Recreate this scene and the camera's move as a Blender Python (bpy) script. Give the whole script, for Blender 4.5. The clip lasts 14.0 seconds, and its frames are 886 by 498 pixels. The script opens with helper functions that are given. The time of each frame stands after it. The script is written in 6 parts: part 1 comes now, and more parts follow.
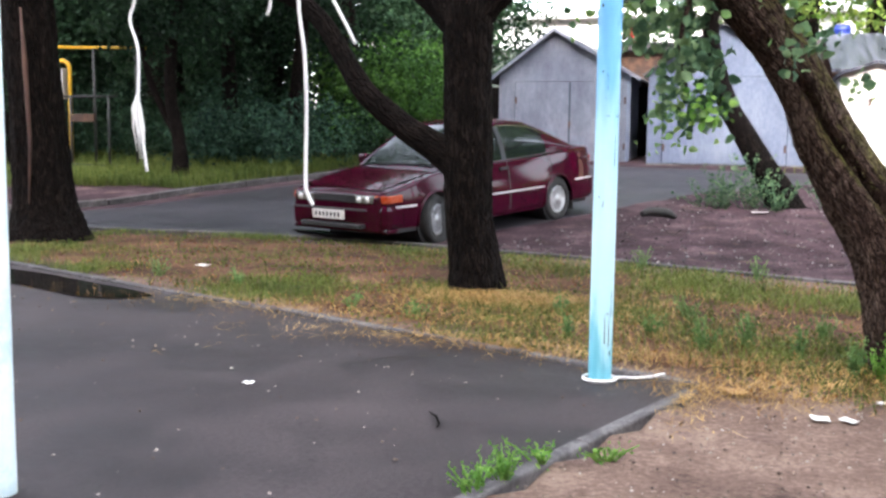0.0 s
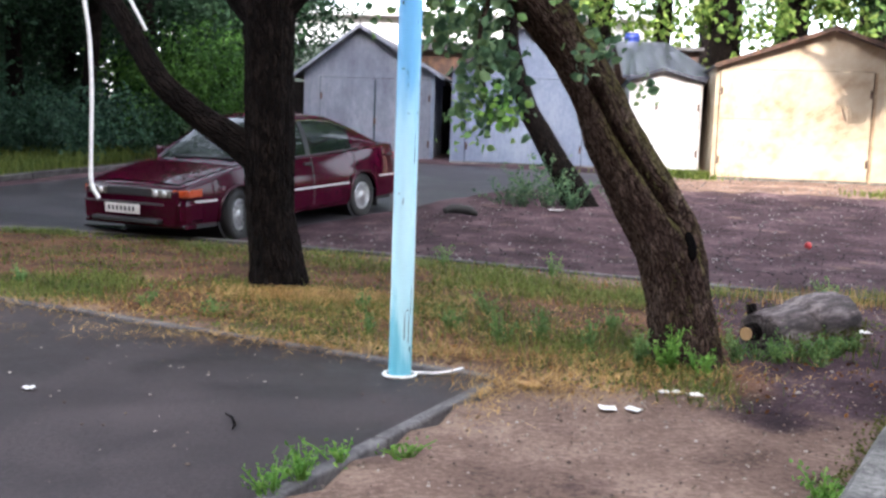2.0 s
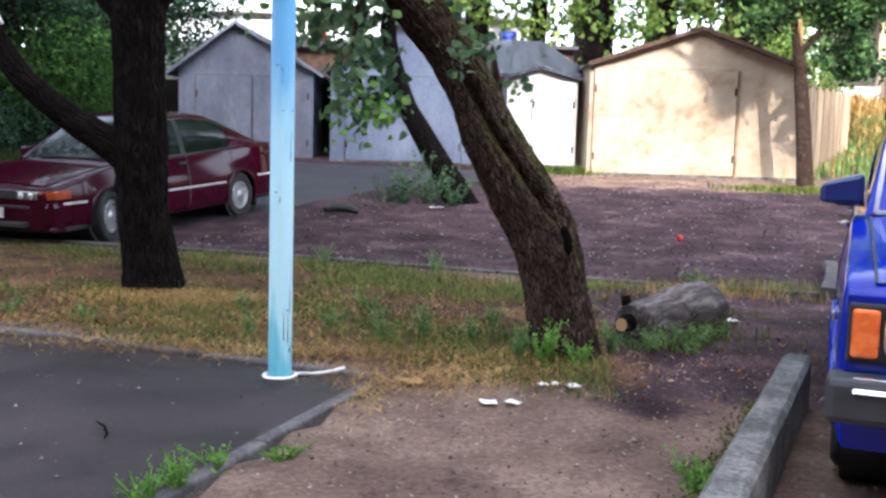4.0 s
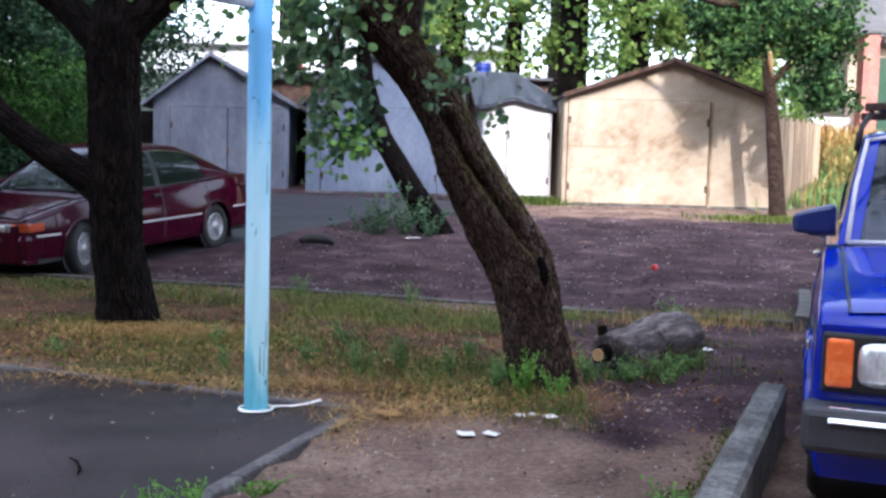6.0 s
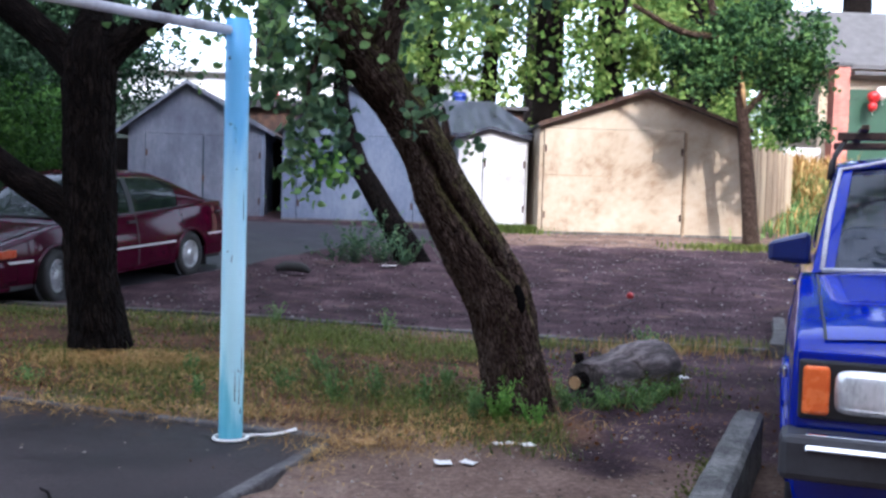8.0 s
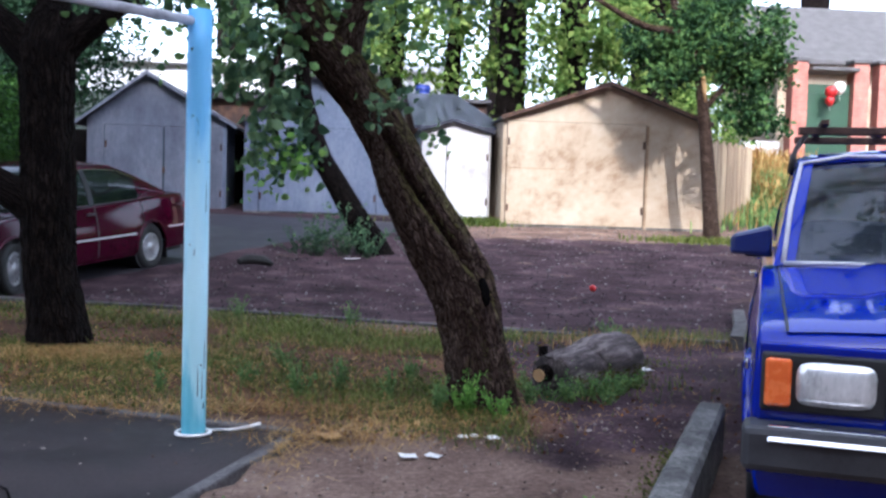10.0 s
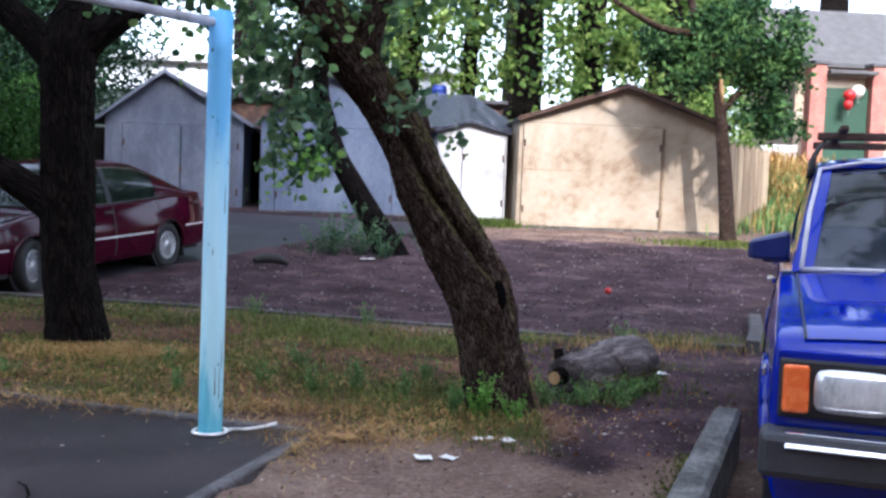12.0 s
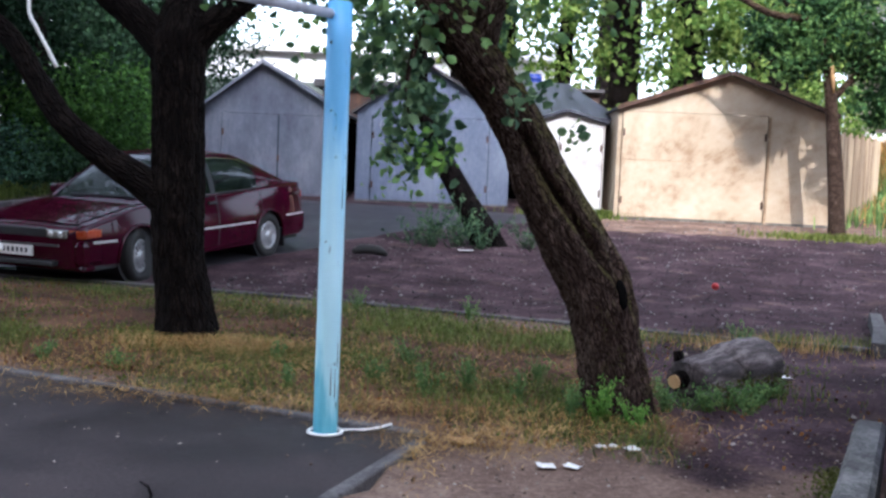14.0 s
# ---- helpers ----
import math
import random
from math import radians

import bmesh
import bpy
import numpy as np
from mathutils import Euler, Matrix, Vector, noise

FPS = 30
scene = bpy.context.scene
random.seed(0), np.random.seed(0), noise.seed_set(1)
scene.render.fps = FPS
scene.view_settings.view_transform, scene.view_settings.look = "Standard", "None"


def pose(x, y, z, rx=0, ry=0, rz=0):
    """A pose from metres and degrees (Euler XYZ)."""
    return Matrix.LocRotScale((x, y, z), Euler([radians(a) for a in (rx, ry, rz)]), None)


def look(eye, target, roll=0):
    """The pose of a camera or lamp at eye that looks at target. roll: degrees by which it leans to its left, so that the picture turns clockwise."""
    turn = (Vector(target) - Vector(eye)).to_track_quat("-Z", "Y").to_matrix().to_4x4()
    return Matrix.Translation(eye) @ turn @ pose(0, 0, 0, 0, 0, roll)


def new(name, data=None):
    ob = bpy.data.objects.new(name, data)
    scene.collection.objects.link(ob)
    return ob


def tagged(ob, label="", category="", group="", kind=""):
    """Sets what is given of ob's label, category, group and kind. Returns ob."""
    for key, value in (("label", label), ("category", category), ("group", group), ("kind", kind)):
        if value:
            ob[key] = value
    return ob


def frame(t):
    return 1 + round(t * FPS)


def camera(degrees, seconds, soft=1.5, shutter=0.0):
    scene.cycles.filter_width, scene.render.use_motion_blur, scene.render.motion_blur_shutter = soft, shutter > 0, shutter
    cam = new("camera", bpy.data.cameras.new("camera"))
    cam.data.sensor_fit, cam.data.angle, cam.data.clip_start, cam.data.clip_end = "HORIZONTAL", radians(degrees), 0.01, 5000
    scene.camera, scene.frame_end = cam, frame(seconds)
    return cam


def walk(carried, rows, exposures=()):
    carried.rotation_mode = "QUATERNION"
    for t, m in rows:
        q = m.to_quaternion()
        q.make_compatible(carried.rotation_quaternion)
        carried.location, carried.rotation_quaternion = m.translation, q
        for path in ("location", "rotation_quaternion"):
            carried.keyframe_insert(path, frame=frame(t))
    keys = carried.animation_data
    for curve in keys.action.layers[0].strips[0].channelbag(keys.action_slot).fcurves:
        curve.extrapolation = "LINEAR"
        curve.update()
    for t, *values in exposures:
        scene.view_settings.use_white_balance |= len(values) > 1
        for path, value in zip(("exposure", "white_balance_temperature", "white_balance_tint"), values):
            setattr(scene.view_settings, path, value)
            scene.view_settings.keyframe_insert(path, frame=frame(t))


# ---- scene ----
cam = camera(47.8, 14.0, soft=2.7)
PATH = [
    (0, (0.035, -0.086, 1.261), (-0.595, 1.798, 1.038), 0.7),
    (0.5, (0.038, -0.069, 1.265), (-0.566, 1.825, 1.046), 1.2),
    (1, (0.046, -0.059, 1.26), (-0.383, 1.882, 1.037), 2.0),
    (1.5, (0.044, -0.05, 1.261), (-0.276, 1.912, 1.042), 2.0),
    (2, (0.058, -0.043, 1.26), (-0.197, 1.928, 1.038), 2.0),
    (2.5, (0.052, -0.03, 1.257), (-0.136, 1.949, 1.042), 2.0),
    (3, (0.057, -0.025, 1.26), (-0.069, 1.959, 1.037), 2.0),
    (3.5, (0.078, -0.026, 1.255), (0.02, 1.961, 1.032), 1.9),
    (6, (0.074, -0.032, 1.262), (0.098, 1.962, 1.105), 1.5),
    (6.5, (0.071, -0.046, 1.264), (0.123, 1.949, 1.123), 1.7),
    (7, (0.076, -0.041, 1.277), (0.132, 1.954, 1.14), 1.6),
    (7.5, (0.082, -0.032, 1.277), (0.132, 1.965, 1.18), 1.8),
    (8, (0.067, -0.023, 1.256), (0.138, 1.973, 1.157), 1.7),
    (10.5, (0.057, -0.009, 1.258), (0.212, 1.982, 1.146), 2.0),
    (11, (0.061, -0.005, 1.26), (0.216, 1.986, 1.15), 2.3),
    (11.5, (0.052, -0.024, 1.269), (0.192, 1.968, 1.159), 2.4),
    (12, (0.042, -0.023, 1.268), (0.159, 1.97, 1.156), 2.3),
    (12.5, (0.034, -0.021, 1.256), (0.138, 1.973, 1.144), 2.9),
    (13, (-0.01, -0.032, 1.248), (0.044, 1.962, 1.111), 2.7),
    (13.5, (-0.069, 0.052, 1.26), (-0.101, 2.045, 1.094), 2.7),
    (14, (-0.122, 0.164, 1.301), (-0.178, 2.159, 1.158), 2.5),
]
cam_rows = [(t, look(eye, target, roll)) for t, eye, target, roll in PATH]
walk(cam, cam_rows, exposures=[(0.0, 3.66, 6400, 12), (1.0, 3.46, 6300, 12), (3.5, 3.10, 6000, 13), (6.0, 2.72, 5550, 14), (11.0, 2.54, 5420, 14), (14.0, 2.58, 5600, 13)])

# ---- light ----
SUN_WAY = Vector((-0.03, 1.0, -0.74)).normalized()
world = bpy.data.worlds.new("world")
scene.world = world
world.use_nodes = True
wt = world.node_tree
sky = wt.nodes.new("ShaderNodeTexSky")
sky.sky_type = "NISHITA"
sky.sun_disc = False
sky.sun_elevation = math.asin(-SUN_WAY.z)
sky.sun_rotation = math.atan2(-SUN_WAY.x, -SUN_WAY.y)
sky.dust_density = 4.0
sky.air_density = 1.0
hue = wt.nodes.new("ShaderNodeHueSaturation")
hue.inputs["Saturation"].default_value = 0.42
wt.links.new(sky.outputs["Color"], hue.inputs["Color"])
wt.links.new(hue.outputs["Color"], wt.nodes["Background"].inputs["Color"])
wt.nodes["Background"].inputs["Strength"].default_value = 0.15
sun = new("sun", bpy.data.lights.new("sun", "SUN"))
sun.data.energy = 0.88
sun.data.angle = radians(0.6)
sun.data.color = (1.0, 0.88, 0.72)
sun.matrix_world = look((0, 0, 60), Vector((0, 0, 60)) + SUN_WAY)

rng = np.random.default_rng(5)


# ---- materials ----
def mat(name, cols, rough=0.8, scale=3.0, fine=40.0, bump=0.3, metal=0.0, coat=0.0, spec=0.5, depth=0.01, stretch=(1, 1, 1), mixfine=0.35, per=0.0, rvar=0.1, island=False, contrast=1.0):
    """Mottled surface: two scales of noise between the given colours, fine relief."""
    m = bpy.data.materials.new(name)
    m.use_nodes = True
    nt = m.node_tree
    N, K = nt.nodes, nt.links
    b = N["Principled BSDF"]
    tc = N.new("ShaderNodeTexCoord")
    mp = N.new("ShaderNodeMapping")
    mp.inputs["Scale"].default_value = stretch
    K.new(tc.outputs["Object"], mp.inputs["Vector"])
    n1 = N.new("ShaderNodeTexNoise")
    n1.inputs["Scale"].default_value, n1.inputs["Detail"].default_value, n1.inputs["Roughness"].default_value = scale, 6, 0.62
    n2 = N.new("ShaderNodeTexNoise")
    n2.inputs["Scale"].default_value, n2.inputs["Detail"].default_value, n2.inputs["Roughness"].default_value = fine, 8, 0.75
    K.new(mp.outputs["Vector"], n1.inputs["Vector"])
    K.new(mp.outputs["Vector"], n2.inputs["Vector"])
    mx = N.new("ShaderNodeMix")
    mx.inputs["Factor"].default_value = mixfine
    K.new(n1.outputs["Fac"], mx.inputs["A"])
    K.new(n2.outputs["Fac"], mx.inputs["B"])
    fac = mx.outputs["Result"]
    if per > 0:
        oi = N.new("ShaderNodeNewGeometry" if island else "ShaderNodeObjectInfo")
        sub = N.new("ShaderNodeMath")
        sub.operation = "MULTIPLY_ADD"
        K.new(oi.outputs["Random Per Island" if island else "Random"], sub.inputs[0])
        sub.inputs[1].default_value = per
        K.new(fac, sub.inputs[2])
        sh = N.new("ShaderNodeMath")
        sh.operation = "SUBTRACT"
        K.new(sub.outputs[0], sh.inputs[0])
        sh.inputs[1].default_value = per / 2
        fac = sh.outputs[0]
    rp = N.new("ShaderNodeValToRGB")
    el = rp.color_ramp.elements
    n = len(cols)
    lo, hi = 0.5 - 0.14 / contrast, 0.5 + 0.14 / contrast
    el[0].position, el[1].position = lo, hi
    el[0].color, el[1].color = (*cols[0], 1), (*cols[-1], 1)
    for i in range(1, n - 1):
        e = el.new(lo + (hi - lo) * i / (n - 1))
        e.color = (*cols[i], 1)
    K.new(fac, rp.inputs["Fac"])
    K.new(rp.outputs["Color"], b.inputs["Base Color"])
    b.inputs["Metallic"].default_value = metal
    b.inputs["Specular IOR Level"].default_value = spec
    b.inputs["Coat Weight"].default_value = coat
    b.inputs["Coat Roughness"].default_value = 0.06
    mr = N.new("ShaderNodeMapRange")
    mr.inputs["From Min"].default_value, mr.inputs["From Max"].default_value = 0.3, 0.7
    mr.inputs["To Min"].default_value, mr.inputs["To Max"].default_value = max(0.02, rough - rvar), min(1, rough + rvar)
    K.new(n1.outputs["Fac"], mr.inputs["Value"])
    K.new(mr.outputs["Result"], b.inputs["Roughness"])
    if bump > 0:
        bp = N.new("ShaderNodeBump")
        bp.inputs["Strength"].default_value, bp.inputs["Distance"].default_value = bump, depth
        K.new(mx.outputs["Result"], bp.inputs["Height"])
        K.new(bp.outputs["Normal"], b.inputs["Normal"])
    return m


def barkmat(name, cols, crack, scale, depth, moss=None):
    """Furrowed bark: long plates with dark cracks between them, along the stem; moss on the upper side."""
    m = mat(name, cols, rough=0.88, scale=7, fine=60, bump=0, spec=0.06, mixfine=0.5, contrast=1.3)
    nt = m.node_tree
    N, K = nt.nodes, nt.links
    b = N["Principled BSDF"]
    at = N.new("ShaderNodeAttribute")
    at.attribute_name = "wrap"
    wob = N.new("ShaderNodeTexNoise")
    wob.inputs["Scale"].default_value, wob.inputs["Detail"].default_value = 11.0, 4
    K.new(at.outputs["Vector"], wob.inputs["Vector"])
    add = N.new("ShaderNodeVectorMath")
    add.operation = "MULTIPLY_ADD"
    add.inputs[1].default_value = (0.05, 0.05, 0.05)
    K.new(wob.outputs["Color"], add.inputs[0])
    K.new(at.outputs["Vector"], add.inputs[2])
    mp = N.new("ShaderNodeMapping")
    mp.inputs["Scale"].default_value = (1, 1, 0.14)
    K.new(add.outputs[0], mp.inputs["Vector"])
    vo = N.new("ShaderNodeTexVoronoi")
    vo.feature = "DISTANCE_TO_EDGE"
    vo.inputs["Scale"].default_value = scale
    K.new(mp.outputs["Vector"], vo.inputs["Vector"])
    mr = N.new("ShaderNodeMapRange")
    mr.inputs["From Min"].default_value, mr.inputs["From Max"].default_value = 0.0, 0.22
    K.new(vo.outputs["Distance"], mr.inputs["Value"])
    fine = N.new("ShaderNodeTexNoise")
    fine.inputs["Scale"].default_value, fine.inputs["Detail"].default_value = 90.0, 6
    K.new(mp.outputs["Vector"], fine.inputs["Vector"])
    h = N.new("ShaderNodeMath")
    h.operation = "MULTIPLY_ADD"
    h.inputs[1].default_value = 0.6
    K.new(fine.outputs["Fac"], h.inputs[0])
    K.new(mr.outputs["Result"], h.inputs[2])
    col = b.inputs["Base Color"].links[0].from_socket
    if moss:
        ge = N.new("ShaderNodeNewGeometry")
        sx = N.new("ShaderNodeSeparateXYZ")
        K.new(ge.outputs["Normal"], sx.inputs[0])
        nz = N.new("ShaderNodeTexNoise")
        nz.inputs["Scale"].default_value, nz.inputs["Detail"].default_value = 14.0, 6
        K.new(at.outputs["Vector"], nz.inputs["Vector"])
        su = N.new("ShaderNodeMath")
        su.operation = "MULTIPLY_ADD"
        su.inputs[1].default_value = 0.75
        K.new(sx.outputs["Z"], su.inputs[0])
        K.new(nz.outputs["Fac"], su.inputs[2])
        mm = N.new("ShaderNodeMapRange")
        mm.inputs["From Min"].default_value, mm.inputs["From Max"].default_value = 0.62, 0.98
        mm.inputs["To Max"].default_value = 0.75
        K.new(su.outputs[0], mm.inputs["Value"])
        mg = N.new("ShaderNodeMix")
        mg.data_type = "RGBA"
        K.new(mm.outputs["Result"], mg.inputs[0])
        K.new(col, mg.inputs[6])
        mg.inputs[7].default_value = (*moss, 1)
        col = mg.outputs[2]
    mx = N.new("ShaderNodeMix")
    mx.data_type = "RGBA"
    K.new(mr.outputs["Result"], mx.inputs[0])
    mx.inputs[6].default_value = (*crack, 1)
    K.new(col, mx.inputs[7])
    K.new(mx.outputs[2], b.inputs["Base Color"])
    bp = N.new("ShaderNodeBump")
    bp.inputs["Strength"].default_value, bp.inputs["Distance"].default_value = 0.9, depth
    K.new(h.outputs[0], bp.inputs["Height"])
    K.new(bp.outputs["Normal"], b.inputs["Normal"])
    return m


def polemat(name, cols, wear):
    """Brushed paint in coats of different age, banded by height on the post, with worn patches."""
    m = mat(name, [wear, wear], rough=0.45, scale=3, fine=40, bump=0.25)
    nt = m.node_tree
    N, K = nt.nodes, nt.links
    b = N["Principled BSDF"]
    tc = N.new("ShaderNodeTexCoord")
    sx = N.new("ShaderNodeSeparateXYZ")
    K.new(tc.outputs["Object"], sx.inputs[0])
    mp = N.new("ShaderNodeMapping")
    mp.inputs["Scale"].default_value = (14, 14, 2.2)
    K.new(tc.outputs["Object"], mp.inputs["Vector"])
    nz = N.new("ShaderNodeTexNoise")
    nz.inputs["Scale"].default_value, nz.inputs["Detail"].default_value = 1.0, 7
    K.new(mp.outputs["Vector"], nz.inputs["Vector"])
    ma = N.new("ShaderNodeMath")
    ma.operation = "MULTIPLY_ADD"
    ma.inputs[1].default_value = 1.1
    K.new(nz.outputs["Fac"], ma.inputs[0])
    K.new(sx.outputs["Z"], ma.inputs[2])
    sc = N.new("ShaderNodeMath")
    sc.operation = "MULTIPLY"
    sc.inputs[1].default_value = 0.36
    K.new(ma.outputs[0], sc.inputs[0])
    rp = N.new("ShaderNodeValToRGB")
    el = rp.color_ramp.elements
    el[0].position, el[1].position = cols[0][0], cols[-1][0]
    el[0].color, el[1].color = (*cols[0][1], 1), (*cols[-1][1], 1)
    for p, c in cols[1:-1]:
        el.new(p).color = (*c, 1)
    K.new(sc.outputs[0], rp.inputs["Fac"])
    mp2 = N.new("ShaderNodeMapping")
    mp2.inputs["Scale"].default_value = (60, 60, 9)
    K.new(tc.outputs["Object"], mp2.inputs["Vector"])
    n2 = N.new("ShaderNodeTexNoise")
    n2.inputs["Scale"].default_value, n2.inputs["Detail"].default_value = 1.0, 5
    K.new(mp2.outputs["Vector"], n2.inputs["Vector"])
    mr = N.new("ShaderNodeMapRange")
    mr.inputs["From Min"].default_value, mr.inputs["From Max"].default_value = 0.69, 0.75
    K.new(n2.outputs["Fac"], mr.inputs["Value"])
    mx = N.new("ShaderNodeMix")
    mx.data_type = "RGBA"
    K.new(mr.outputs["Result"], mx.inputs[0])
    K.new(rp.outputs["Color"], mx.inputs[6])
    mx.inputs[7].default_value = (*wear, 1)
    K.new(mx.outputs[2], b.inputs["Base Color"])
    return m


def leafmat(name, cols, scale=1.2, trans=0.35, per=0.3, spec=0.14):
    m = mat(name, cols, rough=0.6, scale=scale, fine=20, bump=0, per=per, spec=spec, island=True)
    nt = m.node_tree
    b = nt.nodes["Principled BSDF"]
    tr = nt.nodes.new("ShaderNodeBsdfTranslucent")
    ms = nt.nodes.new("ShaderNodeMixShader")
    ms.inputs["Fac"].default_value = trans
    src = b.inputs["Base Color"].links[0].from_socket
    nt.links.new(src, tr.inputs["Color"])
    nt.links.new(b.outputs["BSDF"], ms.inputs[1])
    nt.links.new(tr.outputs["BSDF"], ms.inputs[2])
    nt.links.new(ms.outputs["Shader"], nt.nodes["Material Output"].inputs["Surface"])
    return m


def glassmat(name, tint, rough=0.02, alpha=0.5, ior=1.52):
    """Thin pane: mirror-like coat over a mix of clear and tinted."""
    m = bpy.data.materials.new(name)
    m.use_nodes = True
    nt = m.node_tree
    b = nt.nodes["Principled BSDF"]
    b.inputs["Base Color"].default_value = (*tint, 1)
    b.inputs["Roughness"].default_value = rough
    b.inputs["IOR"].default_value = ior
    b.inputs["Alpha"].default_value = alpha
    return m


M_asphalt = mat("asphalt_court", [(0.0125, 0.009, 0.0092), (0.0255, 0.0185, 0.019), (0.05, 0.038, 0.038)], spec=0.35, rough=0.7, scale=0.9, fine=55, bump=0.7, depth=0.006, rvar=0.2, mixfine=0.45, contrast=1.5)
M_road = mat("asphalt_road", [(0.008, 0.0066, 0.0082), (0.017, 0.0142, 0.0172), (0.034, 0.029, 0.034)], spec=0.4, rough=0.6, scale=0.5, fine=90, bump=0.5, depth=0.006, rvar=0.16)
M_soil = mat("soil", [(0.06, 0.038, 0.030), (0.14, 0.093, 0.072), (0.25, 0.178, 0.135)], rough=0.9, scale=1.6, fine=30, bump=0.6, depth=0.025, spec=0.06, mixfine=0.5, contrast=1.15)
LOT = [(0.016, 0.0098, 0.0112), (0.056, 0.0345, 0.039), (0.15, 0.102, 0.108)]
M_kerb = mat("kerb_concrete", [(0.026, 0.022, 0.021), (0.062, 0.056, 0.056), (0.125, 0.115, 0.112)], rough=0.85, scale=5, fine=30, bump=0.8, per=0.12, mixfine=0.5, contrast=1.4)
M_conc = mat("concrete", [(0.045, 0.042, 0.038), (0.11, 0.105, 0.095), (0.23, 0.218, 0.2)], rough=0.88, scale=6, fine=40, bump=0.9, depth=0.012, mixfine=0.55, contrast=1.5)
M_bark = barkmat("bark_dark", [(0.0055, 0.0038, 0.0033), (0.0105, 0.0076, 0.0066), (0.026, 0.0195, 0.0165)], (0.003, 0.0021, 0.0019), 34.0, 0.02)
M_bark2 = barkmat("bark_brown", [(0.036, 0.0215, 0.0165), (0.072, 0.047, 0.037), (0.16, 0.115, 0.09)], (0.016, 0.0095, 0.0075), 66.0, 0.012, (0.085, 0.082, 0.018))
M_moss = mat("moss", [(0.03, 0.032, 0.006), (0.075, 0.075, 0.012), (0.12, 0.11, 0.02)], rough=0.95, scale=20, fine=90, bump=1.0)
M_leaf = leafmat("leaf_near", [(0.045, 0.092, 0.052), (0.095, 0.175, 0.092), (0.20, 0.30, 0.145)], trans=0.45)
M_leafr = leafmat("leaf_mid", [(0.010, 0.03, 0.014), (0.036, 0.088, 0.03), (0.12, 0.21, 0.06)], trans=0.25, scale=1.6, per=0.2)
# Leaf green with the sunlight put into its colour.
M_leafy = leafmat("leaf_sunlit", [(0.06, 0.12, 0.025), (0.12, 0.20, 0.045), (0.24, 0.32, 0.085)], trans=0.5)
# Leaf green darkened so that its colour holds the shade of the woods.
M_leafd = leafmat("leaf_shaded", [(0.006, 0.015, 0.009), (0.016, 0.038, 0.019), (0.045, 0.09, 0.042)], trans=0.12, scale=0.45, per=0.14, spec=0.08)
M_leafb = leafmat("leaf_blue_green", [(0.012, 0.032, 0.022), (0.032, 0.075, 0.048), (0.07, 0.14, 0.085)], trans=0.2, scale=1.2, per=0.25)
M_leafm = leafmat("leaf_mid_green", [(0.018, 0.05, 0.012), (0.045, 0.11, 0.022), (0.10, 0.20, 0.04)], trans=0.3, scale=1.0, per=0.25)
M_grass = leafmat("grass_green", [(0.05, 0.08, 0.017), (0.10, 0.138, 0.03), (0.19, 0.21, 0.055)], scale=0.8)
M_straw = leafmat("grass_straw", [(0.16, 0.08, 0.025), (0.33, 0.19, 0.06), (0.55, 0.37, 0.15)], scale=1.5, trans=0.2)
M_litter = leafmat("leaf_fallen", [(0.05, 0.02, 0.01), (0.14, 0.06, 0.022), (0.30, 0.14, 0.04)], scale=3, trans=0.1)
M_weed = leafmat("weed_leaf", [(0.08, 0.16, 0.06), (0.15, 0.26, 0.085), (0.25, 0.37, 0.12)], scale=2)
M_fresh = leafmat("weed_fresh", [(0.09, 0.22, 0.04), (0.16, 0.33, 0.06), (0.25, 0.42, 0.09)], scale=3, trans=0.4)
M_metal_grey = mat("sheet_metal_grey", [(0.085, 0.094, 0.13), (0.14, 0.152, 0.195), (0.22, 0.235, 0.28)], rough=0.55, scale=1.4, fine=14, bump=0.15, stretch=(1, 1, 0.5))
M_metal_blue = mat("sheet_metal_blue", [(0.095, 0.118, 0.175), (0.142, 0.17, 0.24), (0.205, 0.238, 0.305)], rough=0.55, scale=1.0, fine=16, bump=0.12, stretch=(1, 1, 0.5))
M_white = mat("white_paint", [(0.30, 0.285, 0.275), (0.42, 0.42, 0.425), (0.50, 0.50, 0.51)], rough=0.6, scale=1.5, fine=20, bump=0.1)
M_cream = mat("cream_paint", [(0.22, 0.145, 0.085), (0.365, 0.292, 0.208), (0.43, 0.365, 0.28)], rough=0.65, scale=1.1, fine=9, bump=0.15, contrast=1.0)
M_creamd = mat("cream_stained", [(0.12, 0.075, 0.04), (0.26, 0.18, 0.11), (0.4, 0.31, 0.21)], rough=0.75, scale=3, fine=25, bump=0.3)
M_roof = mat("roofing_felt", [(0.02, 0.019, 0.021), (0.045, 0.042, 0.045), (0.09, 0.085, 0.085)], rough=0.8, scale=3, fine=50, bump=0.4)
# Dark wet sheet; the pale streaks are sky highlights put into the colour.
M_roofwet = mat("roof_sheet_painted_sheen", [(0.012, 0.013, 0.02), (0.035, 0.038, 0.055), (0.20, 0.215, 0.27)], rough=0.35, scale=3, fine=10, bump=0.1, metal=0.2, stretch=(3.2, 0.1, 0.3), mixfine=0.2, contrast=0.6)
M_rust = mat("rust", [(0.025, 0.015, 0.012), (0.06, 0.032, 0.022), (0.12, 0.065, 0.042)], rough=0.9, scale=6, fine=50, bump=0.4)
# Near-black without gloss, put where gaps and hollows lie in shade.
M_shade = mat("painted_shade", [(0.004, 0.0035, 0.0035), (0.008, 0.007, 0.007)], rough=0.95, bump=0, spec=0.0)
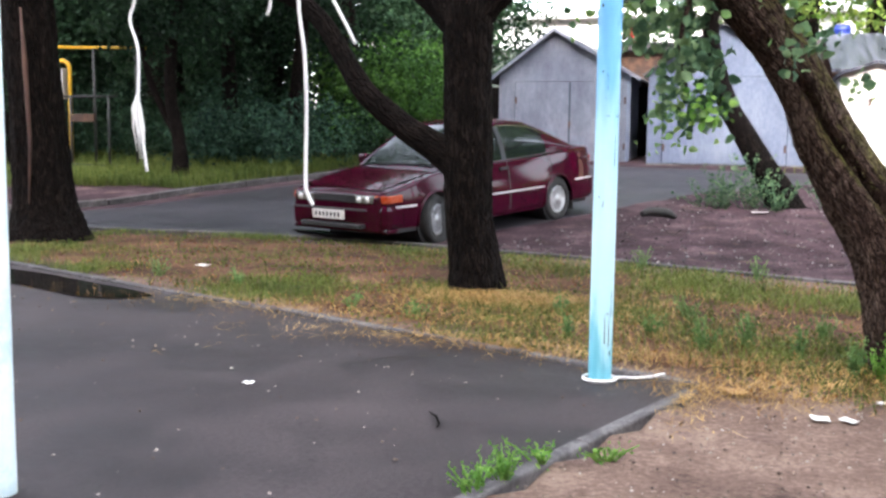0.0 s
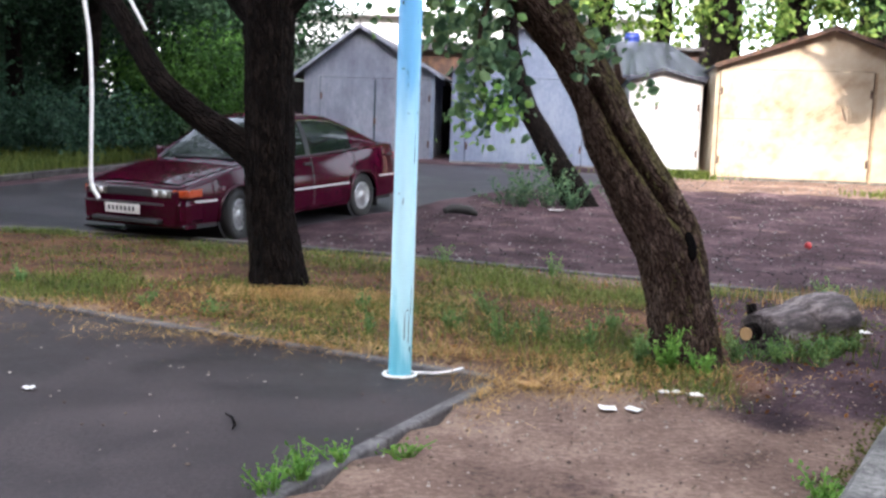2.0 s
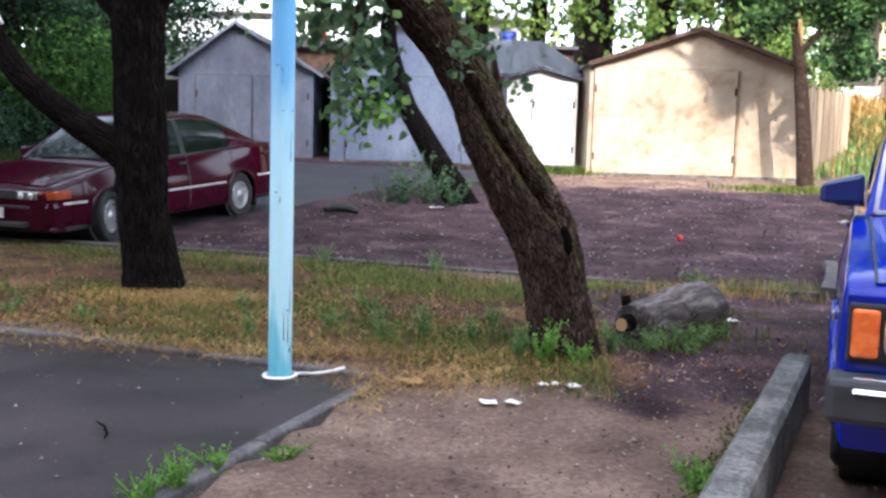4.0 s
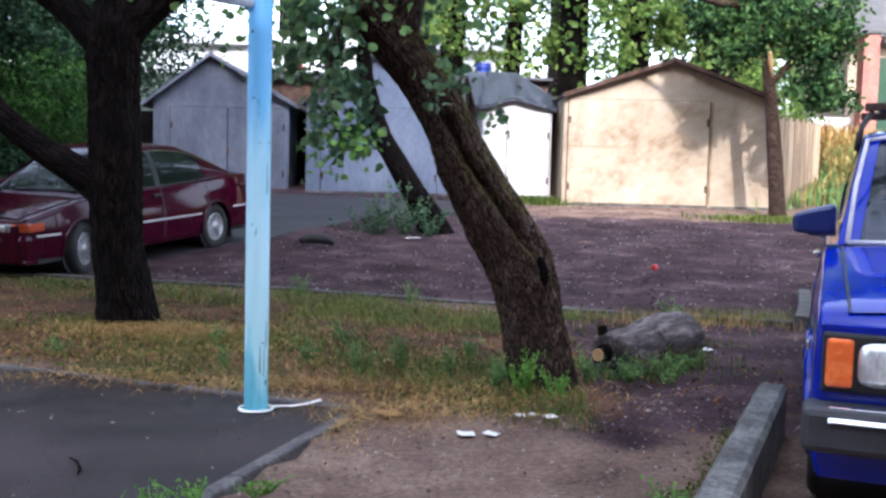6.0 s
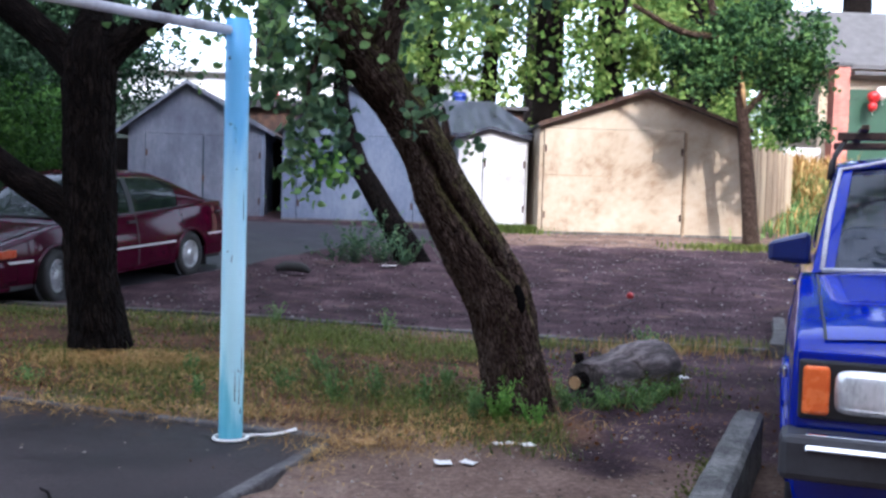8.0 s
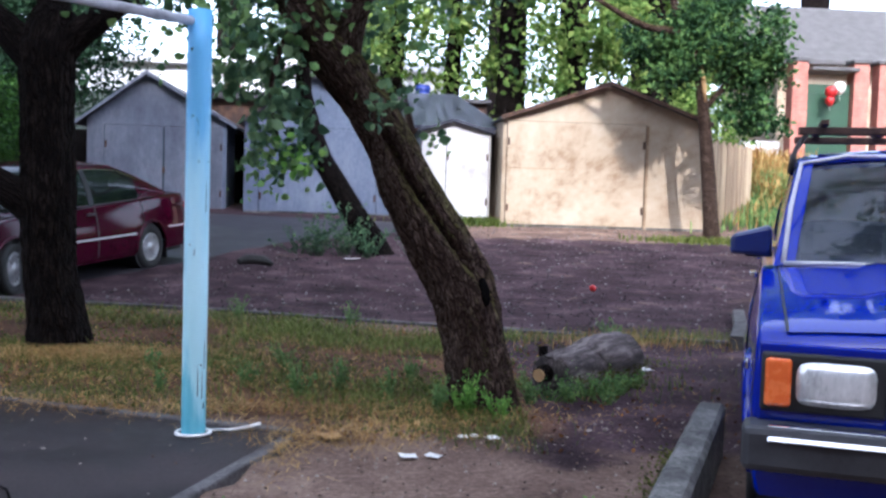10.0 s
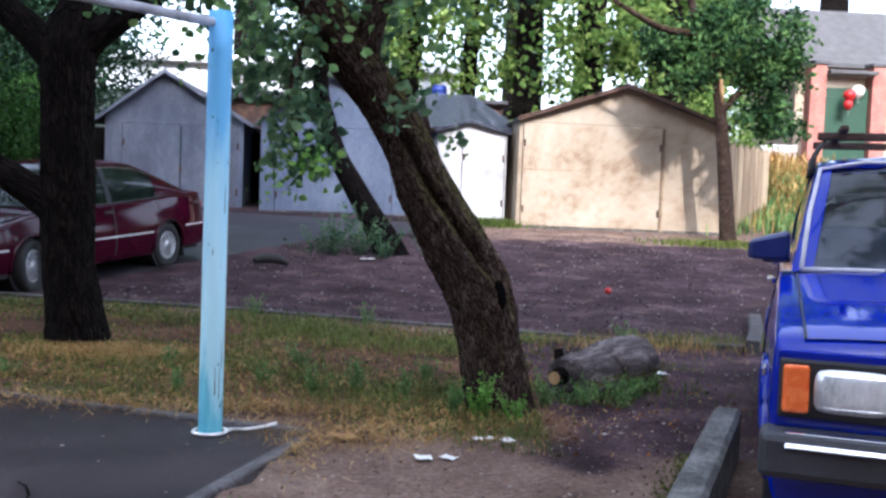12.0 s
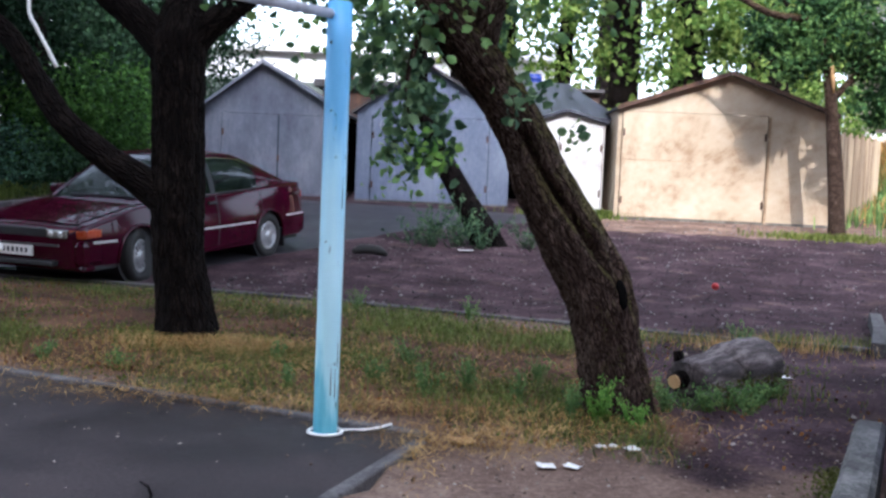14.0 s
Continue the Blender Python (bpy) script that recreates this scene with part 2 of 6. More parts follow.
M_polepaint = polemat("pole_paint", [(0.16, (0.10, 0.42, 0.55)), (0.27, (0.20, 0.56, 0.66)), (0.32, (0.52, 0.82, 0.87)), (0.50, (0.55, 0.82, 0.89)), (0.66, (0.42, 0.72, 0.86)), (0.80, (0.17, 0.47, 0.76)), (0.95, (0.12, 0.40, 0.72))], (0.03, 0.09, 0.14))
M_barpaint = mat("bar_paint", [(0.30, 0.28, 0.3), (0.5, 0.49, 0.52), (0.62, 0.6, 0.62)], rough=0.5, scale=8, fine=40, bump=0.3)
M_polewhite = mat("pole_white", [(0.45, 0.62, 0.66), (0.7, 0.8, 0.8), (0.78, 0.84, 0.84)], rough=0.5, scale=3, fine=30, bump=0.2)
M_chip = mat("chipped_steel", [(0.01, 0.02, 0.03), (0.03, 0.06, 0.08)], rough=0.7, bump=0.2)
M_rope = mat("rope_white", [(0.68, 0.66, 0.62), (0.85, 0.84, 0.81)], rough=0.9, scale=30, fine=160, bump=0.8, depth=0.004)
M_paper = mat("paper", [(0.6, 0.58, 0.54), (0.74, 0.73, 0.7)], rough=0.8, scale=8, bump=0.1)
M_maroon = mat("paint_maroon", [(0.028, 0.001, 0.0075), (0.035, 0.0013, 0.0095), (0.042, 0.0016, 0.011)], spec=0.0, rough=0.4, scale=1.5, fine=60, bump=0.0, coat=0.6, rvar=0.06)
M_blue = mat("paint_blue", [(0.001, 0.008, 0.21), (0.0012, 0.012, 0.28), (0.002, 0.018, 0.34)], spec=0.0, rough=0.4, scale=1.5, fine=60, bump=0.0, coat=1.0, rvar=0.08)
M_tyre = mat("tyre", [(0.008, 0.008, 0.008), (0.02, 0.019, 0.018)], rough=0.8, scale=10, fine=60, bump=0.2)
M_rim = mat("hubcap", [(0.34, 0.34, 0.35), (0.55, 0.55, 0.56)], rough=0.35, scale=8, metal=0.7, bump=0)
M_chrome = mat("chrome", [(0.65, 0.65, 0.66), (0.8, 0.8, 0.8)], rough=0.15, metal=1.0, bump=0, rvar=0.05)
M_black = mat("black_plastic", [(0.010, 0.010, 0.011), (0.022, 0.022, 0.024)], rough=0.55, scale=6, bump=0.1)
M_orange = mat("orange_lens", [(0.75, 0.11, 0.015), (0.9, 0.2, 0.04)], rough=0.25, scale=12, coat=0.8, bump=0.2)
M_lamp = mat("lamp_glass", [(0.45, 0.46, 0.45), (0.78, 0.78, 0.77), (0.97, 0.97, 0.95)], rough=0.16, scale=9, fine=70, coat=1.0, metal=0.35, bump=0.5, depth=0.004, stretch=(1, 1, 0.4), contrast=1.3)
M_glass = glassmat("car_glass", (0.008, 0.012, 0.011), alpha=0.93, ior=1.6)
M_glassb = glassmat("windscreen_glass", (0.02, 0.024, 0.03), alpha=0.6, ior=1.9)
M_yellow = mat("gas_yellow", [(0.5, 0.27, 0.01), (0.65, 0.38, 0.02)], rough=0.5, scale=6, bump=0.1)
M_pink = mat("brick_pink", [(0.24, 0.085, 0.065), (0.33, 0.13, 0.10), (0.4, 0.19, 0.15)], rough=0.85, scale=3, fine=30, bump=0.3)
M_green = mat("gate_green", [(0.01, 0.04, 0.02), (0.016, 0.06, 0.03)], rough=0.5, scale=4, bump=0.1)
M_slate = mat("slate_roof", [(0.05, 0.047, 0.048), (0.10, 0.097, 0.1)], rough=0.85, scale=3, bump=0.3)
M_red = mat("red_plastic", [(0.30, 0.008, 0.01), (0.42, 0.02, 0.02)], rough=0.4, scale=6, bump=0)
M_bluep = mat("blue_plastic", [(0.006, 0.016, 0.12), (0.01, 0.03, 0.2)], rough=0.4, scale=6, bump=0)
M_log = mat("log_weathered", [(0.02, 0.015, 0.013), (0.07, 0.054, 0.052), (0.21, 0.175, 0.168)], rough=0.9, scale=7, fine=30, bump=1.0, depth=0.03, stretch=(0.25, 1, 1), mixfine=0.5, contrast=1.7)
M_wood = mat("bare_wood", [(0.35, 0.2, 0.09), (0.55, 0.36, 0.17)], rough=0.8, scale=6, fine=30, bump=0.4, stretch=(1, 1, 0.2))
M_wall = mat("block_wall", [(0.07, 0.05, 0.042), (0.12, 0.092, 0.078)], rough=0.9, scale=0.8, fine=10, bump=0.2)
M_whiteb = mat("white_hall", [(0.55, 0.57, 0.6), (0.66, 0.68, 0.7)], rough=0.7, scale=0.5, fine=6, bump=0.1)
M_greenfence = mat("old_green_fence", [(0.05, 0.07, 0.06), (0.1, 0.125, 0.11)], rough=0.8, scale=2, bump=0.2)
M_puddle = mat("puddle_water", [(0.01, 0.009, 0.008), (0.014, 0.012, 0.011)], rough=0.05, scale=2, bump=0.02, rvar=0.03)


# ---- mesh helpers ----
def link(name, bm, material, smooth=False):
    me = bpy.data.meshes.new(name)
    bm.to_mesh(me)
    bm.free()
    if material:
        me.materials.append(material)
    if smooth:
        me.polygons.foreach_set("use_smooth", [True] * len(me.polygons))
    return new(name, me)


def part(name, bm, material, parent, label="", smooth=False):
    ob = link(name, bm, material, smooth)
    ob.parent = parent
    if label:
        tagged(ob, label)
    return ob


def from_arrays(name, verts, faces, material, parent=None, smooth=False, wrap=None):
    """wrap: for round wood, each vertex's place round and along the stem, for the grain of the bark."""
    me = bpy.data.meshes.new(name)
    me.from_pydata([tuple(v) for v in verts], [], [tuple(int(i) for i in q) for q in faces])
    me.materials.append(material)
    if smooth:
        me.polygons.foreach_set("use_smooth", [True] * len(me.polygons))
    me.update()
    if wrap is not None:
        at = me.attributes.new("wrap", "FLOAT_VECTOR", "POINT")
        at.data.foreach_set("vector", np.array(wrap, np.float32).ravel())
    ob = new(name, me)
    if parent:
        ob.parent = parent
    return ob


def thing(name, label, category, m=None, group="", kind=""):
    ob = new(name)
    ob.empty_display_size = 0.2
    if m is not None:
        ob.matrix_world = m
    return tagged(ob, label, category, group, kind)


def box(bm, x0, x1, y0, y1, z0, z1, bevel=0.0):
    g = bmesh.ops.create_cube(bm, size=1.0, matrix=Matrix.LocRotScale(((x0 + x1) / 2, (y0 + y1) / 2, (z0 + z1) / 2), None, (abs(x1 - x0), abs(y1 - y0), abs(z1 - z0))))
    if bevel > 0:
        es = {e for v in g["verts"] for e in v.link_edges}
        bmesh.ops.bevel(bm, geom=list(es), offset=bevel, segments=2, affect="EDGES", profile=0.5)
    return bm


def bx(x0, x1, y0, y1, z0, z1, bevel=0.0):
    return box(bmesh.new(), x0, x1, y0, y1, z0, z1, bevel)


def tube_arrays(pts, rads, seg=12, rough=0.0, freq=6.0, cap=True, seed=0.0, sub=1, dents=(), ridge=0.0):
    """A tapered, uneven tube along a smooth line through pts."""
    P = np.array(pts, float)
    R = np.array(rads, float)
    if sub > 1:
        n = len(P)
        t = np.linspace(0, n - 1, (n - 1) * sub + 1)
        Q, S = [], np.interp(t, np.arange(n), R)
        for u in t:
            i = min(int(u), n - 2)
            f_ = u - i
            p0, p1, p2, p3 = P[max(i - 1, 0)], P[i], P[i + 1], P[min(i + 2, n - 1)]
            Q.append(0.5 * ((2 * p1) + (p2 - p0) * f_ + (2 * p0 - 5 * p1 + 4 * p2 - p3) * f_ ** 2 + (3 * p1 - p0 - 3 * p2 + p3) * f_ ** 3))
        P, R = np.array(Q), S
    V, F = [], []
    S_ = np.concatenate([[0], np.cumsum(np.linalg.norm(np.diff(P, axis=0), axis=1))])
    T = np.gradient(P, axis=0)
    T /= np.linalg.norm(T, axis=1)[:, None] + 1e-9
    ref = np.array([1.0, 0.13, 0.07]) if abs(T[0][0]) < 0.8 else np.array([0.1, 0.05, 1.0])
    for i, (p, r) in enumerate(zip(P, R)):
        a = np.cross(T[i], ref)
        a /= np.linalg.norm(a) + 1e-9
        b = np.cross(T[i], a)
        for k in range(seg):
            th = 2 * math.pi * k / seg
            d = a * math.cos(th) + b * math.sin(th)
            rr = r
            if rough > 0:
                q = Vector((d[0] * freq * 0.9 + seed, d[1] * freq * 0.9, i * 0.12 * freq / max(sub, 1) + d[2] * freq))
                rr = r * (1 + rough * noise.noise(q) + 0.4 * rough * noise.noise(q * 2.7))
            if ridge > 0:
                tw = th + 0.5 * S_[i]
                for fq, am in ((5.0, 0.7), (13.0, 1.0)):
                    rr -= ridge * am * (1 - min(1, 4.5 * abs(noise.noise(Vector((math.cos(tw) * fq + seed, math.sin(tw) * fq, S_[i] * fq * 0.42))))))
            for za, zb, ta, tb, wd, dp in dents:
                u = min(1, max(0, (p[2] - za) / (zb - za)))
                out_ = max(0, za - p[2], p[2] - zb) / max(r, 0.01)
                dth = (th - math.radians(ta + (tb - ta) * u) + math.pi) % (2 * math.pi) - math.pi
                rr -= dp * math.exp(-(dth / wd) ** 2 - (out_ * 2.2) ** 2)
            V.append(p + d * rr)
    n = len(P)
    tube_arrays.wrap = [(math.cos(2 * math.pi * k / seg) * R[i], math.sin(2 * math.pi * k / seg) * R[i], S_[i]) for i in range(n) for k in range(seg)]
    for i in range(n - 1):
        for k in range(seg):
            F.append((i * seg + k, i * seg + (k + 1) % seg, (i + 1) * seg + (k + 1) % seg, (i + 1) * seg + k))
    if cap:
        F.append(tuple(range(seg))[::-1])
        F.append(tuple((n - 1) * seg + k for k in range(seg)))
    return V, F


def tube(name, pts, rads, material, parent, seg=12, rough=0.0, freq=6.0, seed=0.0, sub=1, label=""):
    if not hasattr(rads, "__len__"):
        rads = [rads] * len(pts)
    V, F = tube_arrays(pts, rads, seg, rough, freq, True, seed, sub)
    ob = from_arrays(name, V, F, material, parent, True, tube_arrays.wrap)
    if label:
        tagged(ob, label)
    return ob


def leaf_mesh(name, C, size, material, parent=None, aspect=0.6, droop=0.3, up=0.35, r=None, fold=0.18, shape=6):
    """Many small folded leaves at the points C, turned at random."""
    r = r or np.random.default_rng(3)
    C = np.asarray(C, float)
    n = len(C)
    d = r.normal(size=(n, 3))
    d[:, 2] -= droop
    d /= np.linalg.norm(d, axis=1)[:, None]
    w = r.normal(size=(n, 3))
    w[:, 2] *= 1 - up
    s = np.cross(d, w)
    s /= np.linalg.norm(s, axis=1)[:, None] + 1e-9
    nn = np.cross(s, d)
    L = size * r.uniform(0.6, 1.25, n)[:, None]
    W = L * aspect * 0.5
    base = C
    mid1, mid2, tip = C + d * L * 0.32, C + d * L * 0.68, C + d * L
    up_ = nn * L * fold
    V = np.stack([base, mid1 + s * W + up_, mid2 + s * W * 0.85 + up_, tip, mid2 - s * W * 0.85 + up_, mid1 - s * W + up_], 1).reshape(-1, 3)
    i = np.arange(n)[:, None] * 6
    F = np.concatenate([i + np.array([0, 1, 2, 3]), i + np.array([0, 3, 4, 5])], 0)
    me = bpy.data.meshes.new(name)
    me.vertices.add(len(V))
    me.vertices.foreach_set("co", V.ravel())
    me.loops.add(len(F) * 4)
    me.loops.foreach_set("vertex_index", F.ravel().astype(np.int32))
    me.polygons.add(len(F))
    me.polygons.foreach_set("loop_start", np.arange(0, len(F) * 4, 4, dtype=np.int32))
    me.polygons.foreach_set("loop_total", np.full(len(F), 4, dtype=np.int32))
    me.materials.append(material)
    me.update(calc_edges=True)
    ob = new(name, me)
    if parent:
        ob.parent = parent
    tagged(ob, kind="stuff")
    return ob


def blades_mesh(name, C, height, material, parent=None, width=0.006, lean=0.5, r=None):
    """Grass blades: three-part bent strips standing at the points C."""
    r = r or np.random.default_rng(4)
    C = np.asarray(C, float)
    n = len(C)
    th = r.uniform(0, 2 * math.pi, n)
    o = np.stack([np.cos(th), np.sin(th), np.zeros(n)], 1)
    s = np.stack([-np.sin(th), np.cos(th), np.zeros(n)], 1)
    h = (height * r.uniform(0.35, 1.3, n))[:, None]
    ln = (lean * r.uniform(0.1, 1.6, n))[:, None]
    w = width * r.uniform(0.6, 1.4, n)[:, None]
    z = np.array([0, 0, 1.0])
    a = C
    m_ = C + z * h * 0.6 + o * h * ln * 0.3
    t_ = C + z * h * np.maximum(0.15, 1 - 0.3 * ln) + o * h * ln
    V = np.stack([a - s * w, a + s * w, m_ + s * w * 0.8, t_, m_ - s * w * 0.8], 1).reshape(-1, 3)
    i = np.arange(n)[:, None] * 5
    Q = i + np.array([0, 1, 2, 4])
    T3 = i + np.array([4, 2, 3])
    me = bpy.data.meshes.new(name)
    me.vertices.add(len(V))
    me.vertices.foreach_set("co", V.ravel())
    me.loops.add(n * 7)
    me.loops.foreach_set("vertex_index", np.concatenate([Q.ravel(), T3.ravel()]).astype(np.int32))
    me.polygons.add(2 * n)
    me.polygons.foreach_set("loop_start", np.concatenate([np.arange(n) * 4, 4 * n + np.arange(n) * 3]).astype(np.int32))
    me.polygons.foreach_set("loop_total", np.concatenate([np.full(n, 4), np.full(n, 3)]).astype(np.int32))
    me.materials.append(material)
    me.update(calc_edges=True)
    ob = new(name, me)
    if parent:
        ob.parent = parent
    return ob


def smooth01(a, b, x):
    t = np.clip((np.asarray(x, float) - a) / (b - a), 0, 1)
    return t * t * (3 - 2 * t)


def zg(x, y):
    """Height of the ground: level court, then a gentle rise to the garages and a bank by the house."""
    y = np.asarray(y, float)
    x = np.asarray(x, float)
    z = 0.068 * np.clip(y - 11.5, 0, 13.0)
    return z + 1.7 * smooth01(7.5, 10.5, x) * smooth01(19.5, 31, y)


def zgf(x, y):
    return float(zg(x, y))


# ---- ground ----
def axis(lo, hi, step, far):
    mid = np.arange(lo, hi + 1e-6, step)
    out, d, p = [], step, hi
    while p < far:
        d *= 1.35
        p += d
        out.append(p)
    neg, d, p = [], step, lo
    while p > -far:
        d *= 1.35
        p -= d
        neg.append(p)
    return np.concatenate([neg[::-1], mid, out])


KERB_A, KERB_B, KERB_C = Vector((-12.2, 9.58)), Vector((-0.30, 5.09)), Vector((-1.75, 0.75))
FAR_KERB = [(-13.0, 10.55), (-8.44, 10.85), (-5.86, 11.1), (-3.44, 10.62), (-1.46, 10.12), (0.75, 9.3), (2.4, 8.78), (3.35, 8.52)]
FKX = np.array([p[0] for p in FAR_KERB])
FKY = np.array([p[1] for p in FAR_KERB])


def add_lot(m):
    """Mix the dark gravel of the yard into the soil, by a zone mask with a ragged border."""
    nt = m.node_tree
    N, K = nt.nodes, nt.links
    b = N["Principled BSDF"]
    soil = b.inputs["Base Color"].links[0].from_socket
    fac = soil.node.inputs["Fac"].links[0].from_socket
    rp = N.new("ShaderNodeValToRGB")
    el = rp.color_ramp.elements
    el[0].position, el[1].position = 0.4, 0.66
    el[0].color, el[1].color = (*LOT[0], 1), (*LOT[2], 1)
    e = el.new(0.52)
    e.color = (*LOT[1], 1)
    K.new(fac, rp.inputs["Fac"])
    at = N.new("ShaderNodeAttribute")
    at.attribute_name = "gravel"
    nz = N.new("ShaderNodeTexNoise")
    nz.inputs["Scale"].default_value, nz.inputs["Detail"].default_value = 2.2, 7
    tc = N.new("ShaderNodeTexCoord")
    K.new(tc.outputs["Object"], nz.inputs["Vector"])
    ad = N.new("ShaderNodeMath")
    ad.operation = "MULTIPLY_ADD"
    ad.inputs[1].default_value = 2.4
    K.new(nz.outputs["Fac"], ad.inputs[0])
    K.new(at.outputs["Fac"], ad.inputs[2])
    mr = N.new("ShaderNodeMapRange")
    mr.inputs["From Min"].default_value, mr.inputs["From Max"].default_value = 1.45, 1.95
    K.new(ad.outputs[0], mr.inputs["Value"])
    mx = N.new("ShaderNodeMix")
    mx.data_type = "RGBA"
    K.new(mr.outputs["Result"], mx.inputs[0])
    K.new(soil, mx.inputs[6])
    K.new(rp.outputs["Color"], mx.inputs[7])
    hp = N.new("ShaderNodeValToRGB")
    el = hp.color_ramp.elements
    el[0].position, el[1].position = 0.4, 0.62
    el[0].color, el[1].color = (0.028, 0.017, 0.011, 1), (0.185, 0.10, 0.062, 1)
    e = el.new(0.51)
    e.color = (0.09, 0.048, 0.030, 1)
    K.new(fac, hp.inputs["Fac"])
    at2 = N.new("ShaderNodeAttribute")
    at2.attribute_name = "humus"
    ad2 = N.new("ShaderNodeMath")
    ad2.operation = "MULTIPLY_ADD"
    ad2.inputs[1].default_value = 1.6
    K.new(nz.outputs["Fac"], ad2.inputs[0])
    K.new(at2.outputs["Fac"], ad2.inputs[2])
    mr2 = N.new("ShaderNodeMapRange")
    mr2.inputs["From Min"].default_value, mr2.inputs["From Max"].default_value = 1.05, 1.6
    K.new(ad2.outputs[0], mr2.inputs["Value"])
    mx2 = N.new("ShaderNodeMix")
    mx2.data_type = "RGBA"
    K.new(mr2.outputs["Result"], mx2.inputs[0])
    K.new(mx.outputs[2], mx2.inputs[6])
    K.new(hp.outputs["Color"], mx2.inputs[7])
    K.new(mx2.outputs[2], b.inputs["Base Color"])


def ground_sheet():
    xs, ys = axis(-15, 12, 0.15, 900), axis(-4, 26, 0.15, 900)
    X, Y = np.meshgrid(xs, ys)
    Z = zg(X, Y)
    bump = np.zeros_like(Z)
    for i in range(Z.shape[0]):
        for j in range(Z.shape[1]):
            x, y = X[i, j], Y[i, j]
            if -16 < x < 13 and -5 < y < 28:
                bump[i, j] = 0.025 * noise.noise(Vector((x * 0.8, y * 0.8, 0))) + 0.012 * noise.noise(Vector((x * 2.9, y * 2.9, 3)))
    fk = np.interp(X, FKX, FKY)
    strip = smooth01(0.0, 0.5, fk - 0.25 - Y) * smooth01(0.1, 0.7, Y - 5.1 + (X + 0.3) * 0.377)
    Z = Z + bump * (0.45 + 0.4 * strip)
    a = KERB_A - KERB_B
    c = KERB_C - KERB_B
    inside = ((X - KERB_B.x) * a.y - (Y - KERB_B.y) * a.x < 0) & ((X - KERB_B.x) * c.y - (Y - KERB_B.y) * c.x > 0)
    Z = np.where(inside, -0.12, Z)
    ny, nx = X.shape
    V = np.stack([X, Y, Z], -1).reshape(-1, 3)
    ii = (np.arange(ny - 1)[:, None] * nx + np.arange(nx - 1)[None]).ravel()
    F = np.stack([ii, ii + 1, ii + 1 + nx, ii + nx], 1)
    ob = from_arrays("ground", V, F, M_soil, None, True)
    add_lot(M_soil)
    cx, cy = V[F].mean(1)[:, 0], V[F].mean(1)[:, 1]
    lot = (cy > np.interp(cx, FKX, FKY, right=8.55)) & (cy < 24) & (cx > -11) & (cx < 14) & (cx - 0.9 * (cy - 10) < 6.5)
    wob = np.array([noise.noise(Vector((a * 1.4, b * 1.4, 2))) + 0.6 * noise.noise(Vector((a * 4, b * 4, 4))) if -14 < a < 8 and 2 < b < 14 else 0.0 for a, b in zip(cx, cy)])
    lot |= ((cx < -9) & (cy > 11.5) & (cx > -40) & (cy < 40)) | ((cx < -5.0 + 1.2 * wob) & (cy > 7.2 + wob) & (cx > -20) & (cy < 12))
    lot |= (cx > 0.7 + 0.35 * wob) & (cy > 4.75 + 0.4 * wob) & (cy < 10) & (cx < 14)
    # Pale dusty apron by the garages; its lighter soil also carries the sunlight there.
    lot &= ~((cy > 18.3 + 0.12 * np.sin(cx * 2.1)) & (cx > 1.0) & (cy < 24))
    g = lot.reshape(ny - 1, nx - 1).astype(np.float32)
    pv = np.zeros((ny, nx), np.float32)
    cnt = np.zeros((ny, nx), np.float32)
    for dy in (0, 1):
        for dx in (0, 1):
            pv[dy:ny - 1 + dy, dx:nx - 1 + dx] += g
            cnt[dy:ny - 1 + dy, dx:nx - 1 + dx] += 1
    pv /= cnt
    for _ in range(2):
        pv[1:-1, 1:-1] = (pv[1:-1, 1:-1] * 2 + pv[:-2, 1:-1] + pv[2:, 1:-1] + pv[1:-1, :-2] + pv[1:-1, 2:]) / 6
    at = ob.data.attributes.new("gravel", "FLOAT", "POINT")
    at.data.foreach_set("value", pv.ravel())
    hv = ob.data.attributes.new("humus", "FLOAT", "POINT")
    hv.data.foreach_set("value", (strip * smooth01(1.35, 0.85, X) * (X > -12)).astype(np.float32).ravel())
    return tagged(ob, "bare brown earth and dark gravel yard, damp", "ground", kind="structure")


ground_sheet()


def strip_sheet(name, left, right, lift, material, label, n=60, across=8):
    """A surface between two plan lines, lying just above the ground."""
    def along(P, t):
        P = np.array(P, float)
        d = np.concatenate([[0], np.cumsum(np.linalg.norm(np.diff(P, axis=0), axis=1))])
        return np.array([np.interp(t * d[-1], d, P[:, 0]), np.interp(t * d[-1], d, P[:, 1])])
    V, F = [], []
    for i in range(n + 1):
        a, b = along(left, i / n), along(right, i / n)
        for k in range(across + 1):
            p = a + (b - a) * k / across
            w = 0.05 * noise.noise(Vector((p[0] * 1.3, p[1] * 1.3, 5))) * (k in (0, across))
            V.append((p[0] + w, p[1] + w, zgf(p[0], p[1]) + (lift if 0 < k < across else -0.03)))
    for i in range(n):
        for k in range(across):
            q = i * (across + 1) + k
            F.append((q, q + 1, q + across + 2, q + across + 1))
    ob = from_arrays(name, V, F, material, None, True)
    return tagged(ob, label, "road", kind="structure")


ROAD_LEFT = [(-30, 12.3), (-14, 12.0), (-10.6, 12.2), (-9.8, 13.4), (-9.5, 15.0), (-8.84, 16.85), (-7.5, 20.0), (-7.0, 21.8)]
ROAD_RIGHT = [(-30, 10.2), (-13, 10.62), (-8.44, 10.95), (-5.6, 11.2), (-3.0, 12.2), (-1.9, 14.5), (-0.8, 17.0), (2.6, 20.0)]
strip_sheet("road", ROAD_LEFT, ROAD_RIGHT, 0.035, M_road, "damp grey asphalt lane leading to the garages")


